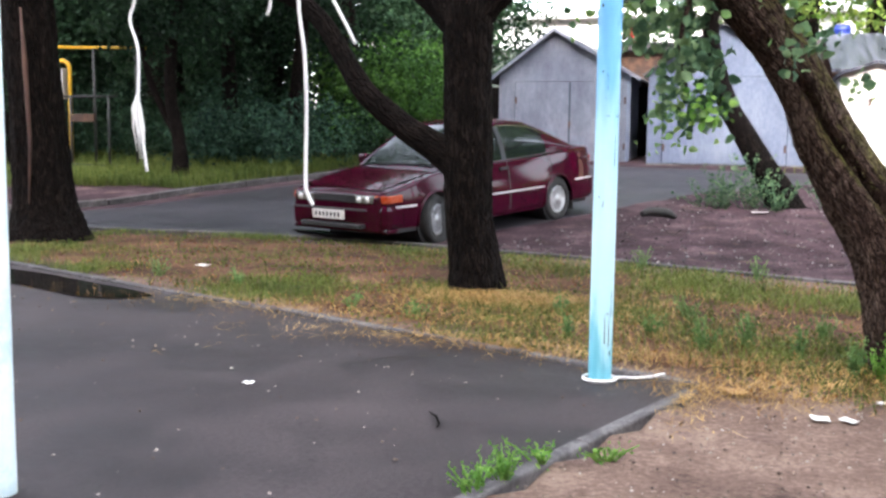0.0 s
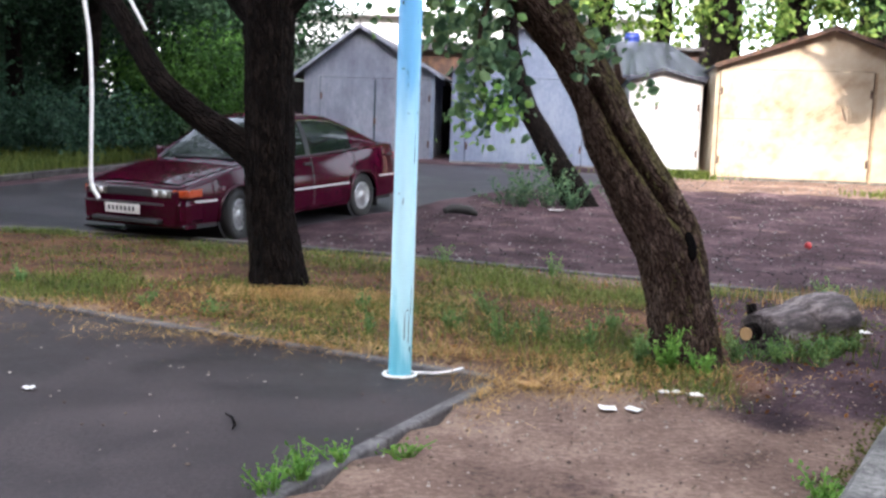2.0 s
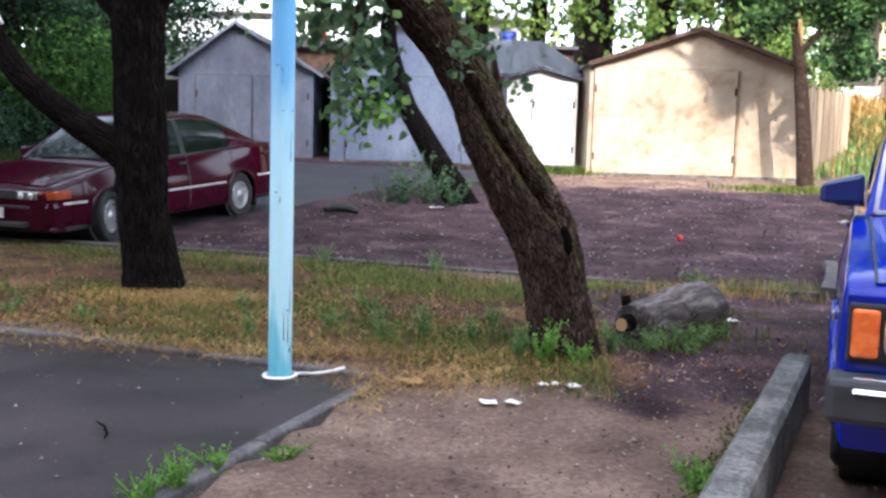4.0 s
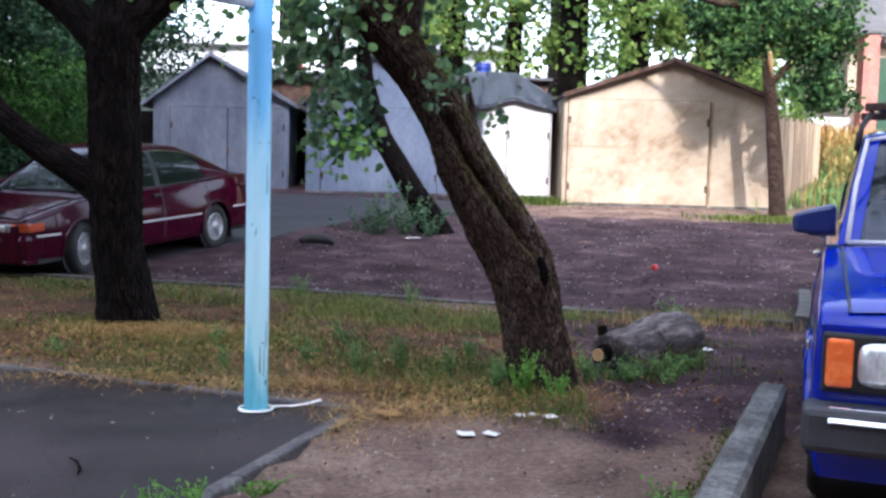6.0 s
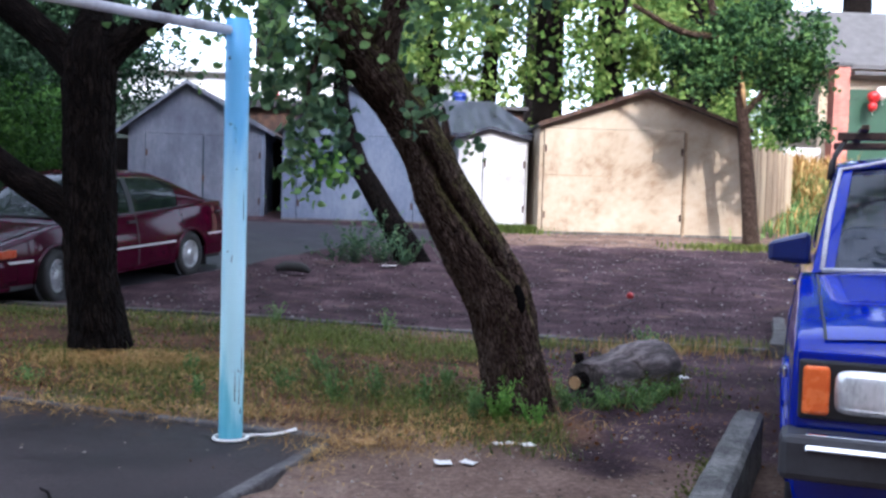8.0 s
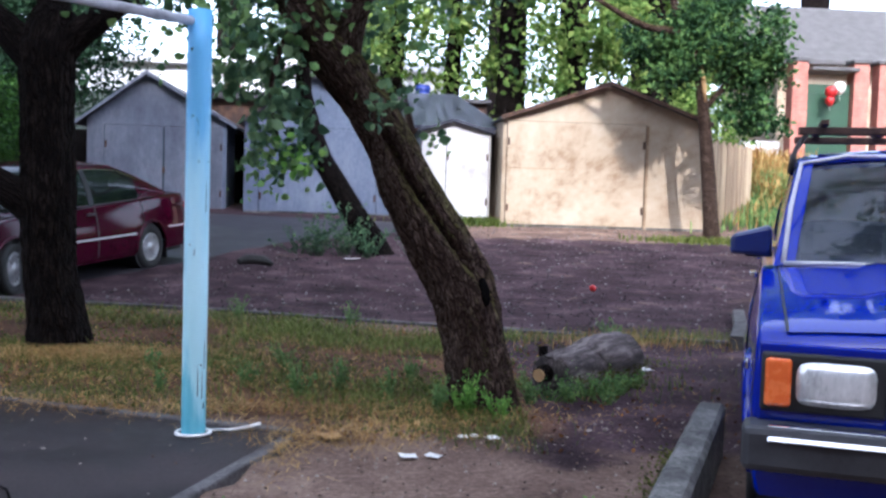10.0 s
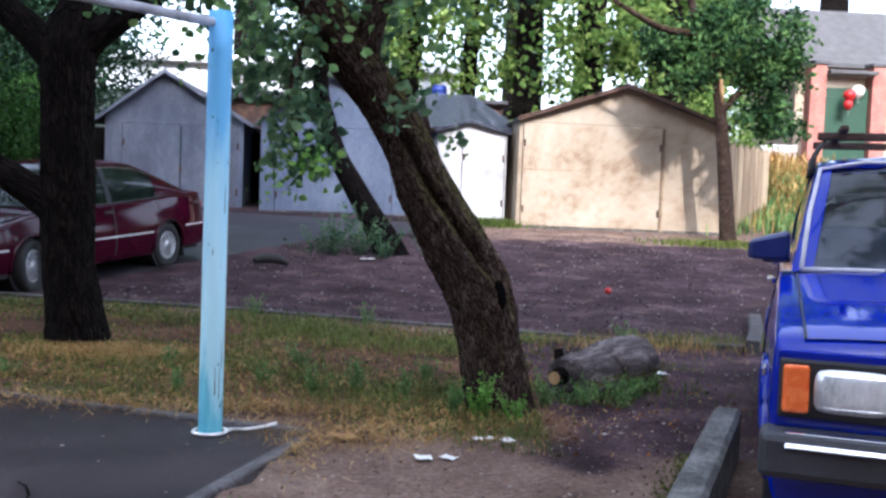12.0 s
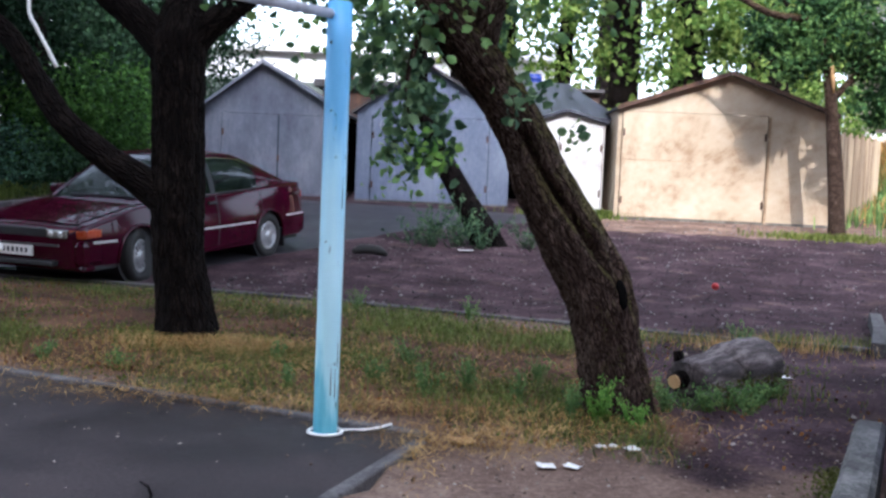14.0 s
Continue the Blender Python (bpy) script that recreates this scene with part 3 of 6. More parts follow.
def court():
    a, b, c = KERB_A, KERB_B, KERB_C
    bm = bmesh.new()
    u, v = (a - b), (c - b) * 2.2
    n1, n2 = 60, 40
    grid = [[bm.verts.new((b.x + u.x * i / n1 + v.x * j / n2, b.y + u.y * i / n1 + v.y * j / n2, 0.0)) for j in range(n2 + 1)] for i in range(n1 + 1)]
    for row in grid:
        for w in row:
            w.co.z = 0.004 + 0.010 * noise.noise(w.co * 0.7) - 0.05 * float(smooth01(-1.3, -2.3, w.co.x) * smooth01(4.2, 3.1, w.co.y))
    for i in range(n1):
        for j in range(n2):
            bm.faces.new((grid[i][j], grid[i][j + 1], grid[i + 1][j + 1], grid[i + 1][j]))
    bmesh.ops.recalc_face_normals(bm, faces=bm.faces)
    ob = link("pavement", bm, M_asphalt, True)
    return tagged(ob, "dark worn asphalt court with small litter and cracks", "pavement", kind="structure")


court()


def kerb_line(name, pts, label, width=0.085, top=0.05, piece=0.98, deep=0.16):
    root = thing(name, label, "kerb", kind="structure")
    P = np.array(pts, float)
    d = np.concatenate([[0], np.cumsum(np.linalg.norm(np.diff(P, axis=0), axis=1))])
    n = max(1, int(d[-1] / piece))
    for i in range(n):
        s0, s1 = d[-1] * i / n + 0.006, d[-1] * (i + 1) / n - 0.006
        p0 = Vector((np.interp(s0, d, P[:, 0]), np.interp(s0, d, P[:, 1])))
        p1 = Vector((np.interp(s1, d, P[:, 0]), np.interp(s1, d, P[:, 1])))
        m = (p0 + p1) / 2
        L = (p1 - p0).length
        bm = bx(-L / 2, L / 2, -width / 2, width / 2, -deep, 0, 0.012)
        for v in bm.verts:
            v.co += 0.006 * Vector((noise.noise(v.co * 9 + Vector((i, 0, 0))), noise.noise(v.co * 9 + Vector((0, i, 0))), noise.noise(v.co * 9 + Vector((0, 0, i)))))
        ob = part("kerb_stone", bm, M_kerb, root)
        slope = math.degrees(math.atan2(zgf(*p1) - zgf(*p0), L))
        ob.matrix_world = pose(m.x, m.y, zgf(m.x, m.y) + top + rng.uniform(-0.008, 0.008), rng.uniform(-2, 2), -slope, math.degrees(math.atan2(p1.y - p0.y, p1.x - p0.x)) + rng.uniform(-0.6, 0.6))
    return root


kerb_line("kerb", [tuple(KERB_A), tuple(KERB_B)], "weathered concrete kerb along the lawn strip edge", top=0.028)
kerb_line("kerb", [(KERB_B.x - 0.03, KERB_B.y - 0.1), tuple(KERB_C)], "worn concrete kerb between the court and the earth path", top=0.012, width=0.07)
kerb_line("kerb", FAR_KERB, "low concrete kerb beside the gravel yard", top=0.03, width=0.1)
kerb_line("kerb", [(-13.5, 12.05), (-10.75, 12.15), (-9.95, 13.3), (-9.62, 15.0), (-8.95, 16.85), (-7.7, 19.8)], "pale raised kerb along the far lane edge", top=0.10, width=0.14)


# ---- unseen block of flats added behind the viewer to shade the yard ----
# The height step leaves sun on the right-hand garages; dark colour dims car reflections.
for nm, x0, x1, h in (("wall_south_tall", -70, 2.5, 36.5), ("wall_south_low", 2.5, 70, 29.8)):
    tagged(link(nm, bx(x0, x1, -34, -22, -0.5, h), M_wall), "unseen plain wall added behind the viewer to shade the yard", "wall", kind="structure")


# ---- garages ----
def garage(label, x0, x1, y0, depth, z0, eave, peak, wall, roofm, over=0.12, doors=(0.12, 0.88, 0.93), peakx=None, wicket=False, roof_front=0.14, barge=None):
    """Sheet-metal garage with a gabled front that faces -y, a two-leaf gate and a pitched roof."""
    g = thing("garage", label, "garage", Matrix.Translation((x0, y0, z0)), "row of garages")
    w = x1 - x0
    px = peakx if peakx is not None else w / 2
    e, p = eave - z0, peak - z0
    bm = bmesh.new()
    f_ = [bm.verts.new(c) for c in ((0, 0, -0.3), (w, 0, -0.3), (w, 0, e), (px, 0, p), (0, 0, e))]
    b_ = [bm.verts.new((v.co.x, depth, v.co.z)) for v in f_]
    bm.faces.new(f_)
    bm.faces.new(b_[::-1])
    for i in range(5):
        if i not in (2, 3):
            bm.faces.new((f_[(i + 1) % 5], f_[i], b_[i], b_[(i + 1) % 5]))
    part("wall", bm, wall, g)
    for sx in (0, 1):
        bm = bmesh.new()
        a = Vector((px, 0, p))
        c = Vector((w if sx else 0, 0, e))
        d = (c - a).normalized()
        c = c + d * over
        up = Vector((-d.z, 0, d.x)) if sx == 0 else Vector((d.z, 0, -d.x))
        if up.z < 0:
            up = -up
        q = [a + up * 0.005, c + up * 0.005, c + up * 0.06, a + up * 0.06]
        fr = [bm.verts.new((v.x, -roof_front, v.z)) for v in q]
        bk = [bm.verts.new((v.x, depth + 0.1, v.z)) for v in q]
        bm.faces.new(fr)
        bm.faces.new(bk[::-1])
        for i in range(4):
            bm.faces.new((fr[(i + 1) % 4], fr[i], bk[i], bk[(i + 1) % 4]))
        bmesh.ops.recalc_face_normals(bm, faces=bm.faces)
        part("roof_slope", bm, roofm, g)
    dz = doors[2] * e
    dx0, dx1 = doors[0] * w, doors[1] * w
    mid = (dx0 + dx1) / 2
    for k, (a, c) in enumerate(((dx0, mid - 0.008), (mid + 0.008, dx1))):
        bm = bx(a, c, -0.045, -0.004, 0.09, dz, 0.008)
        leaf = part("door_leaf", bm, wall, g)
        part("hinge", bx(a + 0.01 if k == 0 else c - 0.05, a + 0.05 if k == 0 else c - 0.01, -0.07, -0.045, 0.35, 0.5, 0.005), M_rust, leaf)
        part("hinge", bx(a + 0.01 if k == 0 else c - 0.05, a + 0.05 if k == 0 else c - 0.01, -0.07, -0.045, dz - 0.5, dz - 0.35, 0.005), M_rust, leaf)
        if wicket and k == 0:
            part("crossbar", bx(a + 0.05, c - 0.05, -0.056, -0.046, dz * 0.56, dz * 0.568), M_creamd, leaf)
    # Solid near-black strips paint the shaded gap round the door leaves.
    part("door_gap_shade", bx(dx0 - 0.012, dx1 + 0.012, -0.02, -0.002, dz, dz + 0.014), M_shade, g)
    for xx in (dx0 - 0.013, dx1):
        part("door_gap_shade", bx(xx, xx + 0.013, -0.02, -0.002, 0.05, dz), M_shade, g)
    part("plinth", bx(-0.01, w + 0.01, -0.03, -0.001, -0.3, 0.085, 0.004), M_conc, g)
    part("door_frame", bx(dx0 - 0.05, dx1 + 0.05, -0.035, -0.003, dz + 0.008, dz + 0.06, 0.004), wall, g)
    if barge:
        for sx in (0, 1):
            a, c_ = Vector((px, 0, p)), Vector((w if sx else 0, 0, e))
            d = (c_ - a).normalized()
            c_ = c_ + d * over
            bm = bmesh.new()
            q = [a, c_, c_ + Vector((0, 0, 0.085)), a + Vector((0, 0, 0.085))]
            f1 = [bm.verts.new((v.x, -roof_front - 0.03, v.z)) for v in q]
            f2 = [bm.verts.new((v.x, -roof_front - 0.004, v.z)) for v in q]
            bm.faces.new(f1)
            bm.faces.new(f2[::-1])
            for i in range(4):
                bm.faces.new((f1[(i + 1) % 4], f1[i], f2[i], f2[(i + 1) % 4]))
            bmesh.ops.recalc_face_normals(bm, faces=bm.faces)
            part("barge_board", bm, barge, g)
    part("lock_bar", bx(mid - 0.02, mid + 0.03, -0.075, -0.046, dz * 0.45, dz * 0.52, 0.006), M_rust if barge and not wicket else wall, g)
    part("closing_strip", bx(mid - 0.018, mid + 0.018, -0.06, -0.046, 0.12, dz - 0.02), M_chip if barge and not wicket else wall, g)
    return g


g1 = garage("grey sheet-metal garage with a gabled front and felt roof", -6.22, -3.22, 22.6, 5.5, 0.66, 2.68, 3.66, M_metal_grey, M_roof, over=0.3, doors=(0.13, 0.985, 0.93), peakx=1.30, barge=M_metal_grey)
part("corner_trim", bx(2.9, 3.04, -0.03, -0.004, 0.0, 2.0, 0.004), M_metal_blue, g1, "pale corner strip")
g2 = garage("pale blue-grey sheet-metal garage with a steep gable", -2.72, 0.62, 22.0, 5.5, 0.66, 2.66, 3.66, M_metal_blue, M_roof, over=0.12, doors=(0.1, 0.86, 0.96), peakx=1.5)
mk, mf = tube_arrays([(0.62 + 0.11 * math.cos(t), -0.048, 1.72 + 0.12 * math.sin(t)) for t in np.linspace(0.3, 6.2, 18)], [0.008] * 18, 6)
from_arrays("chalk_mark", mk, mf, M_white, g2, True)
part("chalk_mark", bx(0.56, 0.70, -0.049, -0.046, 1.72, 1.735), M_white, g2)
g3 = garage("small white-painted metal garage lit by the sun", 1.10, 2.57, 21.3, 5.0, 0.67, 2.56, 2.78, M_white, M_roofwet, over=0.06, doors=(0.36, 0.97, 0.95), peakx=0.66)
g4 = garage("wide cream-painted garage with a rusty dark roof edge", 2.74, 7.06, 20.6, 5.0, 0.58, 2.83, 3.58, M_cream, M_roof, over=0.06, doors=(0.02, 0.69, 0.985), peakx=2.2, wicket=True, barge=M_rust)
part("door_post", bx(3.005, 3.055, -0.055, -0.004, 0.05, 2.2, 0.006), M_creamd, g4, "rusty stained door post")


# ---- trees ----
def clumps(r, centre, radii, n, per, spread):
    """Leaf places in uneven clumps inside an ellipsoid."""
    c = r.normal(size=(n, 3))
    c /= np.linalg.norm(c, axis=1)[:, None]
    c *= (r.uniform(0.25, 1.0, n) ** 0.5)[:, None]
    c = np.array(centre) + c * np.array(radii)
    k = r.integers(int(per * 0.4), int(per * 1.5), n)
    return np.repeat(c, k, 0) + r.normal(size=(k.sum(), 3)) * np.repeat(spread * r.uniform(0.6, 1.4, n), k)[:, None]


def tree(label, trunk, rads, limbs=(), crowns=(), bark=None, leaf=None, size=0.1, seed=1, seg=20, rough=0.12, sub=5, category="tree", aspect=0.62, ridge=0.0, dents=()):
    """trunk: line and radii; limbs: (line, radii); crowns: (centre, radii, clumps, leaves a clump, spread)."""
    r = np.random.default_rng(seed)
    t = thing("tree", label, category, Matrix.Translation(trunk[0]))
    o = np.array(trunk[0])
    V, F = tube_arrays(np.array(trunk) - o, rads, seg, rough, 5.0, True, seed, sub, dents, ridge)
    from_arrays("trunk", V, F, bark or M_bark, t, True, tube_arrays.wrap)
    for ln, rd in limbs:
        tube("limb", np.array(ln) - o, rd, bark or M_bark, t, max(8, min(20, seg // 2)), rough, 6.0, seed + 1, sub)
    if crowns:
        C = np.concatenate([clumps(r, np.array(c[0]) - o, *c[1:]) for c in crowns])
        leaf_mesh("crown", C, size, leaf or M_leaf, t, aspect=aspect, r=r)
    return t


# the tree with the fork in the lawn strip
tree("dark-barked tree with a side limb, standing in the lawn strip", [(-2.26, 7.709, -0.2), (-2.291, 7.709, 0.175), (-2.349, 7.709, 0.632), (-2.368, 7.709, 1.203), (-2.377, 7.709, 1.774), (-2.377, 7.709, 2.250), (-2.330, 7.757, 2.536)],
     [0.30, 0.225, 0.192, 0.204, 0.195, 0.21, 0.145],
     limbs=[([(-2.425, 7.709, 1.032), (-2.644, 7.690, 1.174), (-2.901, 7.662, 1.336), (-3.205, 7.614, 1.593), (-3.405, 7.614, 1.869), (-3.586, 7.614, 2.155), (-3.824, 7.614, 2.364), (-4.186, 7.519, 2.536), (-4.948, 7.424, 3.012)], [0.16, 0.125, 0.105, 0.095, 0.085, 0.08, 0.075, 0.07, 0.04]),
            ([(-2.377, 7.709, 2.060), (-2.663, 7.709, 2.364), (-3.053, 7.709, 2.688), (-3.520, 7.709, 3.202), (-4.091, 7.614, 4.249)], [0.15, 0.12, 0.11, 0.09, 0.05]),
            # added limb, out of view, that carries the added high crown
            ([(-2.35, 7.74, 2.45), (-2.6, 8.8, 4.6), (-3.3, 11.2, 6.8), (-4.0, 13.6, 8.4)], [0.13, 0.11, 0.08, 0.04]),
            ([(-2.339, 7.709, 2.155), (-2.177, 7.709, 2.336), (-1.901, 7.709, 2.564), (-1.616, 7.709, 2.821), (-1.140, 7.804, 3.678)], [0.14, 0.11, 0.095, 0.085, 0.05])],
     # added overhead crowns, out of view: dense leaves shade the strip and dim car reflections
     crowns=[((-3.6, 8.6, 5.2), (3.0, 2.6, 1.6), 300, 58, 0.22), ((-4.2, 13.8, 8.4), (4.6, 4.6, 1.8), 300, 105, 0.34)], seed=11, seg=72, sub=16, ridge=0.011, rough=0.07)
# leaning tree
# Its long limb and crown over the blue car are added, unseen, for blotchy reflections.
LEAN = [(0.76, 5.8, -0.12), (0.75, 5.8, 0.05), (0.685, 5.8, 0.38), (0.60, 5.8, 0.68), (0.43, 5.8, 1.0), (0.26, 5.8, 1.29), (0.165, 5.8, 1.51), (-0.01, 5.8, 1.79), (-0.22, 5.8, 2.06), (-0.42, 5.8, 2.36), (-0.7, 5.85, 2.8), (-1.0, 5.9, 3.4)]
tree("leaning gnarled tree with mossy furrowed bark and a knot hole", LEAN, [0.25, 0.205, 0.185, 0.185, 0.19, 0.165, 0.145, 0.135, 0.145, 0.12, 0.09, 0.06],
     limbs=[([(-0.12, 5.8, 1.95), (-0.02, 5.75, 2.4), (0.25, 5.7, 2.9), (0.6, 5.6, 3.5), (0.5, 5.8, 5.0)], [0.09, 0.075, 0.065, 0.055, 0.03]), ([(0.6, 5.6, 3.5), (1.6, 5.5, 5.0), (2.8, 5.4, 6.0), (4.2, 5.3, 6.6)], [0.055, 0.05, 0.04, 0.02]),
            ([(-0.3, 5.75, 2.2), (-0.42, 5.55, 2.1), (-0.5, 5.5, 1.8), (-0.45, 5.5, 1.5)], [0.03, 0.018, 0.012, 0.006])],
     crowns=[((-0.85, 5.9, 2.75), (0.75, 0.5, 0.55), 60, 20, 0.12), ((0.35, 5.6, 2.95), (0.8, 0.6, 0.65), 36, 14, 0.13), ((-0.4, 6.2, 5.2), (2.0, 2.0, 1.0), 110, 26, 0.24), ((3.7, 5.4, 6.5), (1.6, 1.7, 0.8), 46, 150, 0.17),
             ((-0.42, 5.5, 1.52), (0.17, 0.14, 0.24), 22, 12, 0.05), ((-0.62, 5.6, 1.95), (0.24, 0.2, 0.28), 26, 13, 0.07), ((-0.1, 6.1, 2.25), (0.3, 0.15, 0.2), 16, 9, 0.07), ((0.1, 5.5, 1.75), (0.14, 0.1, 0.1), 7, 7, 0.05), ((0.43, 5.55, 1.54), (0.03, 0.03, 0.05), 3, 4, 0.03)],
     bark=M_bark2, size=0.067, seed=21, seg=110, sub=18, rough=0.10, aspect=0.8, ridge=0.009,
     dents=[(1.0, 1.62, 202, 172, 0.16, 0.065), (0.70, 1.15, 214, 198, 0.1, 0.03), (0.70, 0.90, 238, 238, 0.62, -0.045), (0.76, 0.88, 238, 236, 0.26, 0.17)])
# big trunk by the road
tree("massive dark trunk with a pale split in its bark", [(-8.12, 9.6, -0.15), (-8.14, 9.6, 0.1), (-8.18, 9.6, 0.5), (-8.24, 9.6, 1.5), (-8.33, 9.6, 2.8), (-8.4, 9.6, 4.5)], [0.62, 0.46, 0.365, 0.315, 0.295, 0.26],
     # second crown is added out of view to darken the maroon windscreen and the verge
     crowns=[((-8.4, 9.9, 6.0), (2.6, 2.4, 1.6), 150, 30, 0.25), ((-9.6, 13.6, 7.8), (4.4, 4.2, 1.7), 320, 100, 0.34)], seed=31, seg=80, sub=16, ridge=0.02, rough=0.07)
tree("dark slim tree at the edge of the far verge", [(-11.1, 16.9, 0.2), (-11.1, 16.9, 1.0), (-11.3, 16.9, 2.4), (-11.0, 17.0, 4.5)], [0.2, 0.13, 0.11, 0.08], limbs=[([(-11.15, 16.9, 1.2), (-11.7, 16.9, 2.2), (-12.1, 16.9, 3.6)], [0.08, 0.07, 0.05])], crowns=[((-11.5, 17.2, 4.4), (2.0, 1.4, 1.5), 110, 50, 0.26)], leaf=M_leafd, seed=32, size=0.13)
tree("dark slim tree at the edge of the far verge", [(-10.3, 20.2, 0.5), (-10.3, 20.2, 1.6), (-10.1, 20.2, 3.4), (-10.0, 20.2, 5.5)], [0.2, 0.15, 0.14, 0.1], crowns=[((-10.2, 20.4, 5.0), (1.6, 1.3, 1.3), 80, 50, 0.26)], leaf=M_leafd, seed=33, size=0.13)
# bent thin tree in the yard
tree("thin bent dark tree growing out of the gravel yard", [(0.16, 15.7, 0.2), (0.08, 15.7, 0.42), (-0.14, 15.7, 0.78), (-0.51, 15.7, 1.39), (-0.75, 15.7, 1.81), (-0.97, 15.7, 2.5), (-1.04, 15.7, 2.93), (-1.0, 15.7, 3.6), (-0.8, 15.7, 4.6)], [0.32, 0.24, 0.19, 0.17, 0.15, 0.125, 0.12, 0.1, 0.05],
     crowns=[((-1.2, 15.7, 4.6), (1.5, 1.3, 1.0), 90, 24, 0.2), ((-1.7, 15.6, 3.2), (0.7, 0.6, 0.55), 36, 20, 0.14)], seed=41)
# tree in front of the cream garage
tree("young tree with a broken pale stub before the cream garage", [(6.64, 18.9, 0.4), (6.62, 18.9, 0.75), (6.5, 18.9, 1.94), (6.36, 18.9, 3.02), (6.16, 18.9, 4.08), (5.76, 18.9, 4.85), (5.5, 18.9, 5.8)], [0.2, 0.15, 0.128, 0.108, 0.095, 0.08, 0.04],
     limbs=[([(6.36, 18.9, 3.0), (6.9, 18.8, 3.7), (7.4, 18.7, 4.6)], [0.07, 0.06, 0.03]), ([(6.12, 18.9, 4.15), (5.75, 18.7, 4.42), (5.0, 18.5, 4.5), (4.1, 18.5, 4.95)], [0.09, 0.08, 0.065, 0.04])],
     crowns=[((6.75, 18.9, 4.6), (1.25, 0.9, 0.95), 66, 62, 0.13), ((5.35, 19.0, 4.3), (0.6, 0.5, 0.35), 20, 54, 0.12), ((7.3, 18.7, 3.55), (0.62, 0.6, 0.75), 30, 60, 0.12), ((5.95, 18.8, 3.95), (0.5, 0.5, 0.4), 24, 52, 0.11), ((7.3, 18.6, 2.95), (0.6, 0.5, 0.4), 18, 52, 0.11), ((5.6, 18.7, 3.6), (0.35, 0.35, 0.3), 12, 44, 0.11)], bark=M_bark2, leaf=M_leafr, seed=51, size=0.125, aspect=0.5)


# ---- distance: woods, hall, house ----
def far_tree(x, y, h, spread, seed, leaf, label, low=0.28, size=0.2, n=130):
    z = zgf(x, y)
    r = np.random.default_rng(seed)
    lean = r.uniform(-0.5, 0.5, 2)
    tr = [(x, y, z - 0.1), (x + lean[0] * 0.3, y, z + h * 0.3), (x + lean[0], y + lean[1], z + h * 0.8)]
    return tree(label, tr, [0.05 * h * 0.55, 0.05 * h * 0.42, 0.03], crowns=[((x + lean[0] * 0.6, y, z + h * (low + 1) / 2), (spread, spread, h * (1 - low) / 2), n, 62, 0.36)], leaf=leaf, size=size, seed=seed, seg=10, sub=3)


WOODS = [(-10.6, 30, 10, 2.4), (-20, 29, 12, 3.6), (-26, 27, 12, 3.6), (-15, 32, 13, 3.8), (-10, 33, 12, 3.6), (-13, 24.5, 7, 2.6), (-18, 21.5, 7, 2.6), (-9.4, 26, 7, 2.0), (-30, 24, 13, 4), (-28, 16, 12, 4), (-17, 19, 9, 2.6), (-14.5, 22, 10, 2.8), (-12, 20.5, 8, 2.2), (-10.5, 24, 10, 2.8), (-19.5, 24, 11, 3.2), (-16, 27, 12, 3.4), (-12.5, 28, 11, 3.2), (-9.8, 28, 10, 2.6), (-22, 17, 10, 3.2), (-24, 22, 11, 3.4)]
DEEP = [(-23.5, 36, 13, 4), (-29, 36, 13, 4.4), (-35, 34, 13, 4.5), (-26, 40, 14, 4.5), (-40, 30, 14, 5), (-34, 41, 14, 5), (-20.8, 38.5, 13, 3.2)]
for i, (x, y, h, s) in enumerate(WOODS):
    far_tree(x, y, h, s, 100 + i, M_leafd, "leafy tree at the edge of the woods, coloured as shaded", low=0.1 if i % 3 else 0.26, n=150, size=0.15)
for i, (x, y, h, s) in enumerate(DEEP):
    far_tree(x, y, h, s, 150 + i, M_leafd, "leafy tree deep in the woods, coloured as shaded", low=0.03, n=260, size=0.3)
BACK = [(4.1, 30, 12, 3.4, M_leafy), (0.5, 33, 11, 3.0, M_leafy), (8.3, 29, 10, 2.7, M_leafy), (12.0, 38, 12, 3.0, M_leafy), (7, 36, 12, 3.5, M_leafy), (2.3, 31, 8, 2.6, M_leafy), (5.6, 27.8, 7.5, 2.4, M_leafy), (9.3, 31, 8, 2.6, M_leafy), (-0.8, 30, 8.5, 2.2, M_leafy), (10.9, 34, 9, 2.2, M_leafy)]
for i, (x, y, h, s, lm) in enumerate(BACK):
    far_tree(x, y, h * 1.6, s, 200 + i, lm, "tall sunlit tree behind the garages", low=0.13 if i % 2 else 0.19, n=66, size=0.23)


# Added trees, crowns out of view: they break up the sky mirrored in the cars.
TALL = [(-16, 55), (-8, 57), (0, 57), (7, 55), (14, 51), (21, 47), (27, 42), (33, 36), (37, 29), (40, 22), (42, 14)]
for i, (x, y) in enumerate(TALL):
    far_tree(x, y, 33 + 2 * math.sin(i * 2.3), 4.8, 240 + i, M_leaf, "very tall far tree added to darken car reflections", low=0.36, n=290, size=0.42)


def undergrowth(label, xs, ys, n, mt, seed, tall, size):
    r = np.random.default_rng(seed)
    C = []
    for _ in range(n):
        x, y = r.uniform(*xs), r.uniform(*ys)
        if x > -10.6 + (y - 14) * 0.3 and y < 20:
            continue
        C.append(clumps(r, (x, y, zgf(x, y) + tall * r.uniform(0.5, 1.0)), (0.7, 0.6, tall * 0.7), 8, 30, 0.2))
    ob = leaf_mesh("undergrowth", np.concatenate(C), size, mt, r=r)
    tagged(ob, label, "undergrowth")


